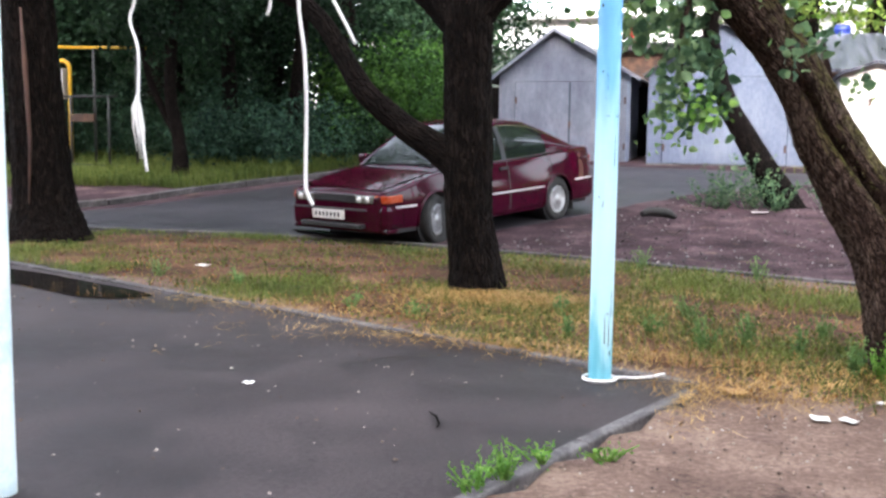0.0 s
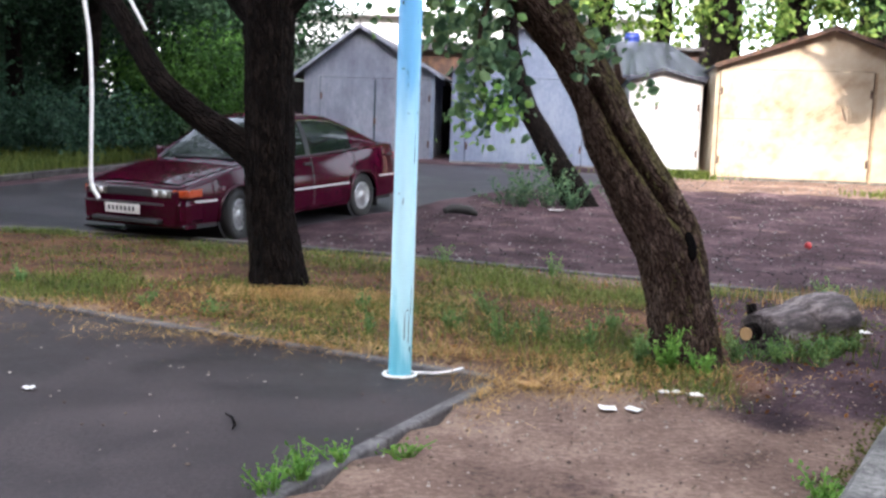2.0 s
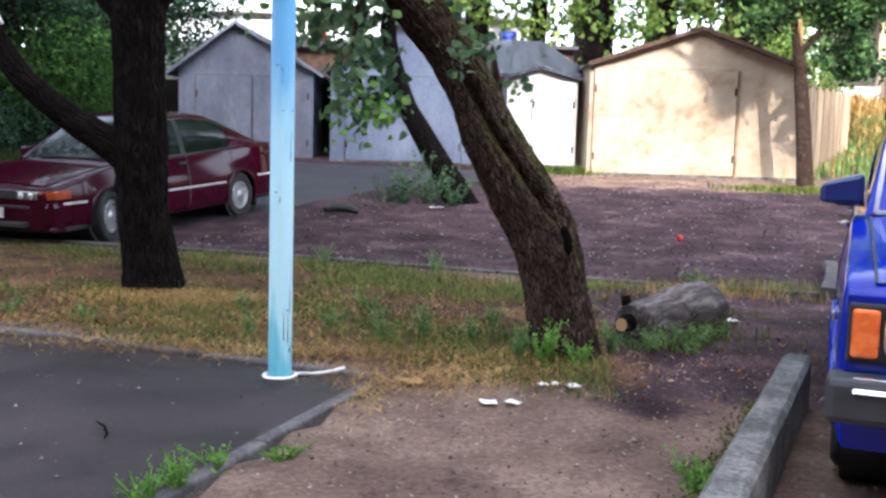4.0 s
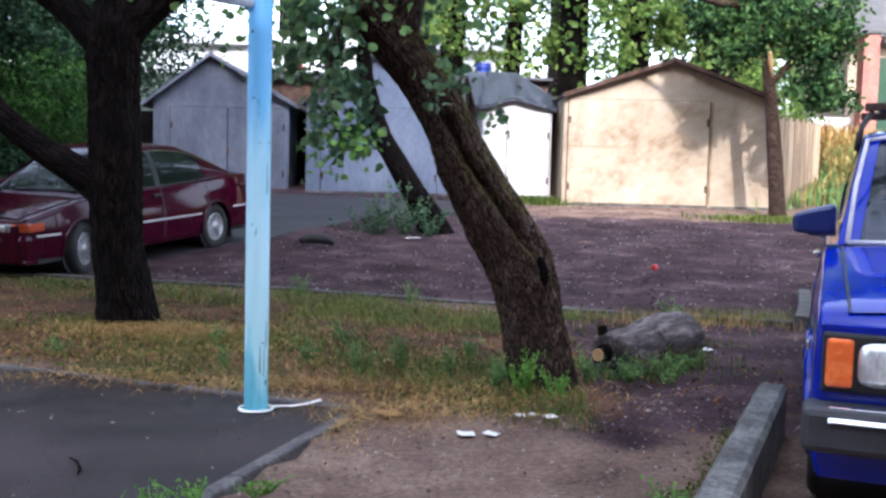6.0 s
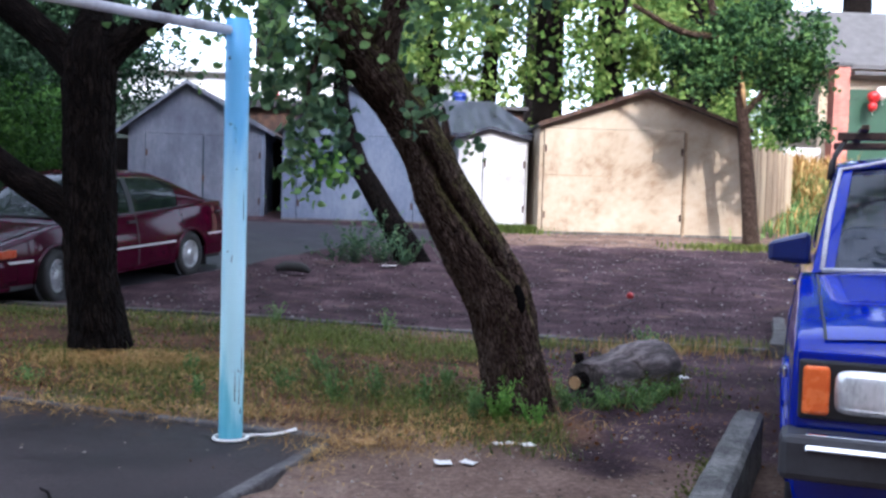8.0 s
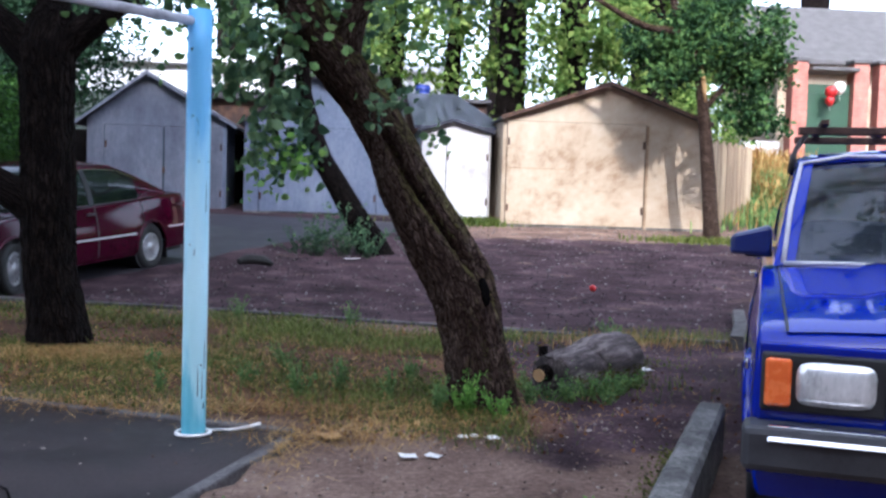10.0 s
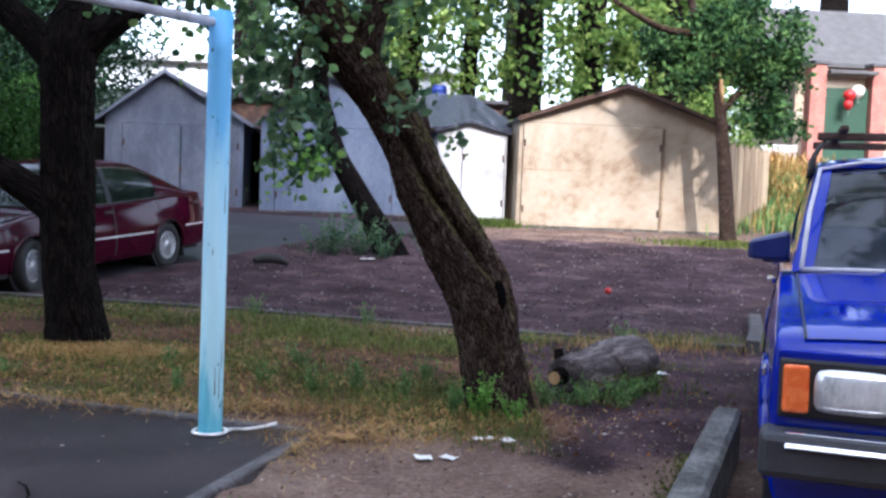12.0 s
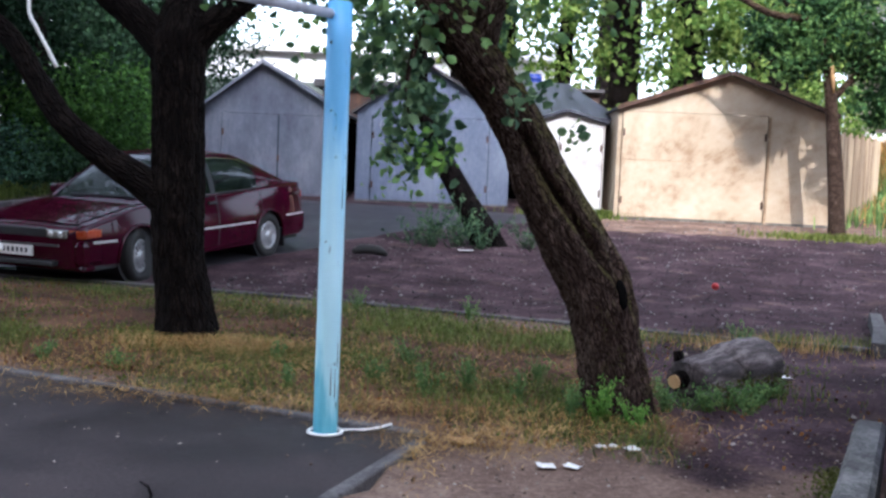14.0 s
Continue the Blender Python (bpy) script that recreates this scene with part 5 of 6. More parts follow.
for i in range(13):
    part("grille_slat", bx(1.884, 1.892, -0.30 + i * 0.047, -0.275 + i * 0.047, 0.52, 0.765), M_black, bc)
for s in (1, -1):
    hl = part("headlight", bx(1.84, 1.868, min(s * 0.355, s * 0.748), max(s * 0.355, s * 0.748), 0.54, 0.738, 0.01), M_black, bc, "rectangular headlight in a black surround")
    bm = bmesh.new()
    dome = [[bm.verts.new((1.862 + 0.034 * (1 - abs(u) ** 5) * (1 - abs(v) ** 5), s * 0.512 + 0.130 * u * (1 - 0.1 * v ** 4), 0.639 + 0.078 * v * (1 - 0.1 * u ** 4))) for v in np.linspace(-1, 1, 13)] for u in np.linspace(-1, 1, 17)]
    for ra_, rb_ in zip(dome, dome[1:]):
        for k in range(12):
            bm.faces.new((ra_[k], rb_[k], rb_[k + 1], ra_[k + 1]))
    bmesh.ops.recalc_face_normals(bm, faces=bm.faces)
    part("lens", bm, M_lamp, hl, "clear ribbed lamp glass", smooth=True)
    part("turn_signal", bx(1.862, 1.888, min(s * 0.650, s * 0.735), max(s * 0.650, s * 0.735), 0.558, 0.72, 0.012), M_orange, hl, "orange turn signal")
    bm = bx(0.57, 0.67, min(s * 0.725, s * 0.905), max(s * 0.725, s * 0.905), 0.995, 1.135, 0.022)
    for v in bm.verts:
        k = max(0.0, (abs(v.co.y) - 0.80) / 0.105)
        v.co.z = 1.06 + (v.co.z - 1.06) * (1 - 0.45 * k) - 0.02 * k
        v.co.x = 0.62 + (v.co.x - 0.62) * (1 - 0.35 * k)
    part("mirror", bm, M_mirror, bc, "blue-black wing mirror")
    part("mirror_arm", bx(0.59, 0.63, min(s * 0.72, s * 0.84), max(s * 0.72, s * 0.84), 0.99, 1.02, 0.008), M_black, bc)
    part("rear_lamp", bx(-2.24, -2.15, min(s * 0.5, s * 0.74), max(s * 0.5, s * 0.74), 0.6, 0.8, 0.02), M_redlamp, bc)
    part("wing_marker", bx(1.50, 1.56, s * 0.797 - 0.008, s * 0.797 + 0.008, 0.62, 0.66, 0.01), M_chrome, bc)
    for x in (-0.05, -0.85):
        V, F = tube_arrays([(x + 0.1, s * 0.64, 1.41), (x + 0.04, s * 0.63, 1.51), (x, s * 0.58, 1.59)], [0.012] * 3, 8)
        from_arrays("rack_leg", V, F, M_black, bc, True)
for x in (-0.05, -0.85):
    part("rack_bar", bx(x - 0.025, x + 0.025, -0.62, 0.62, 1.585, 1.625, 0.006), M_rust, bc)
for y in (-0.5, -0.17, 0.17, 0.5):
    part("rack_rail", bx(-1.05, 0.12, y - 0.02, y + 0.02, 1.626, 1.65, 0.004), M_rust, bc)
# rubber seal round the screen, wipers, vent
def screen_seal(root):
    pts = [(0.79, -0.675, 0.975), (0.5, -0.65, 1.215), (0.21, -0.605, 1.43), (0.19, -0.4, 1.47), (0.19, 0.4, 1.47), (0.21, 0.605, 1.43), (0.5, 0.65, 1.215), (0.79, 0.675, 0.975), (0.815, 0.4, 0.985), (0.815, -0.4, 0.985), (0.79, -0.675, 0.975)]
    V, F = tube_arrays(pts, [0.011] * len(pts), 8, sub=1)
    from_arrays("screen_seal", V, F, M_barpaint, root, True)


screen_seal(bc)
for yy in (-0.3, 0.28):
    V, F = tube_arrays([(0.85, yy - 0.05, 0.985), (0.80, yy + 0.2, 1.015), (0.79, yy + 0.42, 1.02)], [0.008, 0.007, 0.005], 6)
    from_arrays("wiper", V, F, M_black, bc, True)
small("bonnet_vent", bc, 0.93, 1.03, -0.05, 0.5, 0.955, 0.985, M_black, 0.008, "black vent slot at the bonnet's rear")


# ---- clothes frame: two painted posts, a bar, hanging ropes ----
frame_root = thing("clothes_frame", "light-blue painted steel post frame with a top bar", "clothes frame", Matrix.Translation((-0.806, 5.04, 0.0)))


def post(x, y, h, mt, nm="post"):
    V, F = tube_arrays([(x, y, z) for z in np.linspace(-0.2, h, 12)], [0.060] * 12, 28, 0.012, 4.0, True, 2.0)
    return from_arrays(nm, V, F, mt, frame_root, True)


p1 = post(0, 0, 2.12, M_polepaint)
p2 = post(-1.784, -2.31, 2.12, M_polewhite)
tube("top_bar", [(0.0, 0.0, 2.06), (-0.9, -1.08, 2.055), (-1.784, -2.31, 2.06)], 0.024, M_barpaint, frame_root, 14, label="chipped pale top bar")
rc = np.random.default_rng(77)
for i in range(16):
    th, z, h = rc.uniform(math.pi, 2 * math.pi), rc.uniform(0.05, 2.0), rc.choice([0.008, 0.015, 0.03, 0.16])
    w = 0.02 if h > 0.1 else rc.uniform(0.03, 0.07)
    bm = bmesh.new()
    n = 5
    R = 0.0615
    a = [bm.verts.new((R * math.cos(th + w * k), R * math.sin(th + w * k), z + rc.uniform(-0.006, 0.006))) for k in range(n)]
    b = [bm.verts.new((R * math.cos(th + w * k), R * math.sin(th + w * k), z + h * math.sin(math.pi * (k + 0.5) / n))) for k in range(n)]
    for k in range(n - 1):
        bm.faces.new((a[k], a[k + 1], b[k + 1], b[k]))
    part("paint_chip", bm, M_chip, p1)


def rope(label, pts, r_, sub=5):
    o = Vector(pts[0])
    t = thing("rope", label, "rope", Matrix.Translation(o))
    V, F = tube_arrays([Vector(p) - o for p in pts], [r_] * len(pts), 8, 0.1, 9, True, 1, sub)
    from_arrays("cord", V, F, M_rope, t, True)
    return t


rope("white cord hanging from the top bar", [(-1.90, 3.83, 2.08), (-1.925, 3.81, 1.83), (-1.895, 3.8, 1.62), (-1.885, 3.8, 1.4), (-1.89, 3.8, 1.1), (-1.885, 3.8, 1.02), (-1.855, 3.8, 0.965)], 0.0085)
r1 = rope("white cord with a frayed knot hanging from the top bar", [(-2.37, 3.27, 2.08), (-2.375, 3.3, 1.8), (-2.40, 3.3, 1.70), (-2.365, 3.3, 1.58), (-2.37, 3.3, 1.38), (-2.355, 3.3, 1.25), (-2.335, 3.3, 1.11)], 0.0065)
for k in range(9):
    dx, dy = rc.normal(0, 0.012, 2)
    V, F = tube_arrays([(-0.003, 0.03, -0.66), (-0.008 + dx, 0.03 + dy, -0.72), (0.0 + dx * 1.4, 0.03 + dy, -0.80), (0.01 + dx, 0.03, -0.86 - 0.03 * (k % 3))], [0.002, 0.0045, 0.004, 0.0015], 6)
    from_arrays("frayed_strand", V, F, M_rope, r1, True)
rope("short white cord end curling from the top bar", [(-1.80, 3.95, 2.08), (-1.83, 3.94, 1.88), (-1.80, 3.94, 1.80), (-1.755, 3.94, 1.72), (-1.72, 3.94, 1.655)], 0.0075)
rope("short white loop of cord on the top bar", [(-1.99, 3.72, 2.08), (-2.0, 3.7, 1.9), (-2.0, 3.7, 1.80), (-2.015, 3.7, 1.755)], 0.007)
ring = [(-0.806 + 0.083 * math.cos(t), 5.04 + 0.083 * math.sin(t), 0.016) for t in np.linspace(0.25, 2 * math.pi + 0.3, 22)]
rope("white cord looped round the foot of the post", ring + [(-0.72, 5.075, 0.018), (-0.63, 5.085, 0.02), (-0.55, 5.11, 0.028), (-0.48, 5.13, 0.045)], 0.0095, 2)


# ---- concrete beam, log, kerb by the car ----
def beam():
    bm = bmesh.new()
    L, w, h = 3.0, 0.135, 0.25
    nx_ = 30
    prof = [(-w / 2, -0.15), (-w / 2, h - 0.02), (-w / 2 + 0.02, h), (w / 2 - 0.02, h), (w / 2, h - 0.02), (w / 2, -0.15)]
    rows = [[bm.verts.new((y, -L * i / nx_, z)) for y, z in prof] for i in range(nx_ + 1)]
    for a, b in zip(rows, rows[1:]):
        for k in range(5):
            bm.faces.new((a[k], a[k + 1], b[k + 1], b[k]))
    bm.faces.new(rows[0][::-1])
    bm.faces.new(rows[-1])
    for v in bm.verts:
        v.co += 0.004 * Vector((noise.noise(v.co * 7), 0.4 * noise.noise(v.co * 6 + Vector((3, 0, 0))), noise.noise(v.co * 8 + Vector((0, 5, 0)))))
    bmesh.ops.recalc_face_normals(bm, faces=bm.faces)
    ob = link("concrete_beam", bm, M_conc)
    ob.matrix_world = pose(1.79, 4.85, 0, 0, 0, -24.0)
    return tagged(ob, "rough grey concrete beam lying beside the blue car", "concrete beam")


beam()
kerb_line("kerb", [(3.22, 8.3), (3.62, 9.3), (4.02, 10.4)], "pale concrete kerb stones at the yard's entrance", top=0.12, width=0.12)


def log():
    t = thing("log", "thick weathered grey log with moss, lying in the grass", "log", pose(1.24, 6.24, -0.06, 0, 0, 44) @ Matrix.Scale(0.98, 4))
    V, F = tube_arrays([(0.0, 0, 0.16), (0.015, 0, 0.16), (0.30, 0, 0.18), (0.42, 0, 0.19), (0.425, 0, 0.2), (0.60, 0.0, 0.205), (0.80, 0, 0.205), (0.806, 0, 0.205)], [0.14, 0.17, 0.178, 0.18, 0.198, 0.2, 0.2, 0.185], 44, 0.05, 4.0, True, 4.0, 4, (), 0.006)
    from_arrays("trunk", V, F, M_log, t, True)
    tube("branch_stub", [(0.05, 0.05, 0.2), (-0.06, 0.03, 0.2), (-0.12, 0.02, 0.195)], [0.07, 0.055, 0.05], M_bark, t, 14, 0.1, label="dark stub with a pale cut end")
    bm = bmesh.new()
    bmesh.ops.create_cone(bm, cap_ends=True, segments=16, radius1=0.042, radius2=0.042, depth=0.012, matrix=Matrix.Translation((-0.124, 0.02, 0.195)) @ Matrix.Rotation(math.pi / 2 - 0.05, 4, "Y"))
    part("cut_end", bm, M_wood, t)
    tube("twig", [(0.06, 0.08, 0.24), (0.03, 0.1, 0.31), (0.03, 0.11, 0.36)], [0.04, 0.034, 0.03], M_bark, t, 8, 0.1)
    r = np.random.default_rng(8)
    C = np.stack([r.uniform(0.0, 0.9, 900), r.normal(-0.2, 0.03, 900), r.uniform(0.0, 0.22, 900)], 1)
    leaf_mesh("moss", C, 0.022, M_moss, t, r=r)
    return t


log()

# ---- lawn strip ----
def in_strip(x, y):
    fk = np.interp(x, FKX, FKY, right=8.5)
    ck = 5.09 - (x + 0.30) * 0.3773
    return (y < fk - 0.12) & (y > ck + 0.08)


def patch(x, y, s=0.9, o=0.0):
    return np.array([noise.noise(Vector((a * s + o, b * s, o))) for a, b in zip(x, y)])


def lawn():
    r = np.random.default_rng(15)
    n = 190000
    x, y = r.uniform(-9, 3.2, n), r.uniform(4.2, 11, n)
    ok = in_strip(x, y) & ~((x > 0.95) & (y < 8.5) & (r.uniform(size=n) < 0.97))
    x, y = x[ok], y[ok]
    q = patch(x, y) + 0.4 * patch(x, y, 2.6, 7)
    bare = np.exp(-((x + 3.9) / 1.5) ** 2 - ((y - 8.6) / 0.9) ** 2) + np.exp(-((x + 7.0) / 1.6) ** 2 - ((y - 9.9) / 0.7) ** 2) + 0.8 * np.exp(-((x + 5.4) / 1.3) ** 2 - ((y - 9.7) / 0.8) ** 2)
    z = zg(x, y) + 0.002
    keep = r.uniform(size=len(x)) < np.clip(0.42 + q * 1.3 - bare, 0.03, 1)
    st = r.uniform(size=len(x)) < 0.26 - q * 0.6
    a, b = keep & ~st, keep & st
    ob = blades_mesh("lawn_grass", np.stack([x, y, z], 1)[a], 0.075, M_grass, width=0.0028, lean=1.2, r=r)
    tagged(ob, "sparse short green grass on the lawn strip", "grass", kind="stuff")
    ob = blades_mesh("dry_grass", np.stack([x, y, z], 1)[b], 0.05, M_straw, width=0.0024, lean=2.6, r=r)
    tagged(ob, "dry straw-coloured grass on the lawn strip", "grass", kind="stuff")
    n = 44000
    x, y = r.uniform(-8, 2.6, n), r.uniform(4.2, 10.6, n)
    q = patch(x, y, 1.1, 4)
    ok = in_strip(x, y) & (r.uniform(size=n) < 0.26 + q * 1.4) & ~((x > 1.0) & (y < 7.2))
    x, y = x[ok], y[ok]
    C = np.stack([x, y, zg(x, y) + 0.008 + r.uniform(0, 0.05, len(x))], 1)
    ob = leaf_mesh("clover", C, 0.022, M_grass, r=r, aspect=0.7, droop=0)
    tagged(ob, "low broad-leaved ground cover among the grass", "ground cover")
    # straw lying at the kerb and round the tree
    P = []
    for cx, cy, sx, sy, k in ((-1.95, 7.25, 0.4, 0.16, 4200), (-0.05, 4.95, 0.24, 0.14, 800), (-1.0, 5.6, 0.9, 0.12, 2000), (0.25, 5.3, 0.45, 0.18, 850), (-0.30, 4.6, 0.05, 0.25, 160), (-2.7, 6.3, 1.0, 0.18, 1500), (-1.6, 7.1, 0.7, 0.4, 2000), (-0.6, 6.5, 1.2, 0.6, 1800)):
        P.append(np.stack([r.normal(cx, sx, k), r.normal(cy, sy, k), np.zeros(k)], 1))
    P = np.concatenate(P)
    P[:, 2] = zg(P[:, 0], P[:, 1]) + 0.008 + r.uniform(0, 0.05, len(P))
    ob = blades_mesh("straw_litter", P, 0.03, M_straw, width=0.0022, lean=4.2, r=r)
    tagged(ob, "loose dry straw lying along the kerb", "straw", kind="stuff")
    n = 9000
    x, y = r.uniform(-8, 2.4, n), r.uniform(4.2, 10.6, n)
    ok = in_strip(x, y) & (r.uniform(size=n) < 0.35 + patch(x, y, 1.3, 9))
    x, y = x[ok], y[ok]
    ob = leaf_mesh("leaf_litter", np.stack([x, y, zg(x, y) + 0.012 + r.uniform(0, 0.012, len(x))], 1), 0.026, M_litter, r=r, droop=0.1, up=0.9)
    tagged(ob, "fallen rust-brown leaves among the grass", "leaf litter")
    # taller stalks
    n = 260
    x, y = r.uniform(-7, 3.4, n), r.uniform(4.6, 10.6, n)
    ok = in_strip(x, y) & ((x < 0.9) | (y > 8.4))
    x, y = x[ok], y[ok]
    ob = blades_mesh("tall_grass", np.stack([x, y, zg(x, y)], 1), 0.17, M_grass, width=0.004, lean=0.6, r=r)
    tagged(ob, "scattered tall grass stalks", "grass", kind="stuff")


lawn()


def grass_patch(nm, label, cx, cy, sx, sy, n, h, mt, seed, w=0.006):
    r = np.random.default_rng(seed)
    x, y = r.normal(cx, sx, n), r.normal(cy, sy, n)
    ob = blades_mesh(nm, np.stack([x, y, zg(x, y) + 0.0], 1), h, mt, width=w, lean=0.6, r=r)
    return tagged(ob, label, "grass", kind="stuff")


grass_patch("grass", "yellow-green grass by the yard entrance", 3.0, 8.75, 0.6, 0.2, 800, 0.11, M_grass, 61, 0.003)
grass_patch("grass", "yellow-green grass by the yard entrance", 2.3, 8.45, 0.5, 0.22, 700, 0.12, M_straw, 62, 0.002)
grass_patch("grass", "strip of grass before the white garage", 2.1, 20.75, 0.55, 0.25, 1700, 0.16, M_grass, 63, 0.01)
grass_patch("grass", "sunlit grass tuft at the young tree's foot", 6.3, 18.5, 0.6, 0.22, 1100, 0.12, M_grass, 65, 0.01)
grass_patch("grass", "sunlit yellow grass on the bank", 10.0, 24.0, 1.1, 2.0, 9000, 0.4, M_weed, 66, 0.02)
grass_patch("grass", "sunlit yellow grass on the bank", 10.3, 26.0, 1.1, 2.4, 7000, 0.5, M_straw, 67, 0.02)
grass_patch("grass", "grass by the log", 1.5, 6.5, 0.35, 0.15, 500, 0.07, M_grass, 68, 0.004)


def weed(label, x, y, h, n, mt, seed, spread=0.12, stems=5, size=0.05):
    """A leafy weed: thin stems with leaves up their length."""
    r = np.random.default_rng(seed)
    z = zgf(x, y) + 0.01
    t = thing("weed", label, "weed", Matrix.Translation((x, y, z)))
    C = []
    for k in range(stems):
        dx, dy = r.normal(0, spread, 2)
        hh = h * r.uniform(0.5, 1.1)
        line = [(dx * 0.2, dy * 0.2, -0.02), (dx * 0.6, dy * 0.6, hh * 0.5), (dx, dy, hh)]
        V, F = tube_arrays(line, [0.005, 0.004, 0.002], 5)
        from_arrays("stem", V, F, mt, t, True)
        u = r.uniform(0.1, 1, n // stems)[:, None]
        C.append(np.array(line[2]) * u + r.normal(0, 0.018, (len(u), 3)))
    leaf_mesh("leaves", np.concatenate(C), size, mt, t, aspect=0.5, r=r, droop=-0.1)
    return t


for i, (x, y, h, n) in enumerate([(-0.87, 3.36, 0.12, 90), (-0.78, 3.62, 0.08, 40), (-0.56, 3.75, 0.05, 30), (-0.94, 3.22, 0.10, 60)]):
    weed("fresh bright green weed growing at the kerb", x, y, h, n * 2, M_fresh, 300 + i, 0.055, 9, 0.022)
for i, (x, y, h, n) in enumerate([(0.62, 5.5, 0.26, 170), (0.48, 5.62, 0.2, 90), (0.8, 5.45, 0.16, 70), (1.05, 5.9, 0.2, 90), (-0.1, 6.2, 0.2, 80), (-0.35, 6.05, 0.2, 80), (0.2, 6.0, 0.17, 60), (-0.7, 6.35, 0.16, 60), (-1.2, 6.1, 0.14, 50), (-2.3, 6.35, 0.15, 70), (-2.9, 6.55, 0.12, 50), (0.35, 6.6, 0.18, 60), (-0.5, 7.0, 0.17, 60), (-1.4, 6.9, 0.14, 50), (1.3, 6.0, 0.12, 60), (1.1, 9.2, 0.24, 70), (-0.1, 9.3, 0.22, 60), (-1.2, 9.7, 0.2, 50), (2.2, 8.5, 0.2, 60), (-4.2, 7.2, 0.14, 50), (-5.2, 7.5, 0.13, 50)]):
    weed("grey-green leafy weed in the lawn strip", x, y, h, n * 2, M_fresh if i in (0, 2) else M_weed, 330 + i, 0.055, 7, 0.025)
for i, (x, y, h, n) in enumerate([(-0.35, 15.3, 0.75, 420), (-0.75, 15.2, 0.6, 320), (0.05, 15.1, 0.5, 240), (0.75, 15.4, 0.42, 160), (-1.0, 15.4, 0.4, 160)]):
    weed("bushy weed at the bent tree's foot", x, y, h, n, M_leaf, 370 + i, 0.24, 12, 0.06)


# ---- litter ----
def sheet_litter(nm, label, cat, x, y, w, d, rz, mt, lift=0.012):
    bm = bmesh.new()
    bmesh.ops.create_grid(bm, x_segments=4, y_segments=3, size=0.5)
    for v in bm.verts:
        v.co = Vector((v.co.x * w, v.co.y * d, 0.012 * noise.noise(v.co * 3 + Vector((x, y, 0)))))
    g = bmesh.ops.extrude_face_region(bm, geom=bm.faces[:])
    bmesh.ops.translate(bm, verts=[v for v in g["geom"] if isinstance(v, bmesh.types.BMVert)], vec=(0, 0, 0.003))
    ob = link(nm, bm, mt)
    ob.matrix_world = pose(x, y, zgf(x, y) + lift + 0.016, 0, 0, rz)
    return tagged(ob, label, cat)


sheet_litter("paper_sheet", "torn white paper lying on the earth path", "paper", 0.262, 4.64, 0.08, 0.075, 8, M_paper, 0.0)
sheet_litter("paper_sheet", "torn white paper lying on the earth path", "paper", 0.385, 4.65, 0.075, 0.055, -35, M_paper, 0.0)
sheet_litter("paper_scrap", "small white scrap on the earth path", "paper", 0.553, 4.98, 0.045, 0.045, 20, M_paper)
sheet_litter("paper_scrap", "small white scrap on the earth path", "paper", 0.617, 5.0, 0.04, 0.04, 70, M_paper)
sheet_litter("paper_scrap", "crumpled white scrap on the earth path", "paper", 0.703, 4.97, 0.06, 0.07, 40, M_paper)
sheet_litter("paper_scrap", "tan crumpled paper at the kerb corner", "paper", -0.12, 4.97, 0.11, 0.14, 30, M_wood)
sheet_litter("plastic_scrap", "white plastic scrap beside the log", "plastic scrap", 2.07, 7.05, 0.10, 0.1, 10, M_paper)
sheet_litter("plastic_scrap", "white litter at the bent tree's foot", "plastic scrap", -0.2, 14.78, 0.22, 0.14, 10, M_paper)
sheet_litter("paper_scrap", "pale scrap lying on the asphalt court", "paper", -2.45, 4.28, 0.05, 0.05, 10, M_paper, 0.004)
sheet_litter("paper_scrap", "pale scrap in the lawn strip", "paper", -5.1, 8.1, 0.12, 0.1, 10, M_paper, 0.01)
bm = bmesh.new()
bmesh.ops.create_icosphere(bm, subdivisions=2, radius=0.045)
for v in bm.verts:
    v.co *= 1 + 0.15 * noise.noise(v.co * 30)
ob = link("ball", bm, M_red, True)
ob.matrix_world = pose(2.9, 12.5, zgf(2.9, 12.5) + 0.042)
tagged(ob, "small red ball lying in the gravel yard", "ball")
tube_root = thing("stick", "dark bent twig lying on the asphalt court", "twig", Matrix.Translation((-1.36, 4.0, 0.018)))
tube("twig", [(-0.06, 0.1, 0), (0, 0.02, 0.008), (0.04, -0.06, 0.0), (0.05, -0.12, 0)], [0.004, 0.006, 0.006, 0.003], M_bark, tube_root, 6)
ty = thing("old_tyre_piece", "dark lump of old tyre in the gravel yard", "tyre piece", pose(-1.5, 13.66, 0.19))
V, F = tube_arrays([(-0.22, 0, 0.05), (-0.1, 0.05, 0.09), (0.1, 0.05, 0.08), (0.24, 0, 0.03)], [0.04, 0.07, 0.07, 0.03], 10, 0.15, 5, True, 1, 3)
from_arrays("rubber", V, F, M_tyre, ty, True)


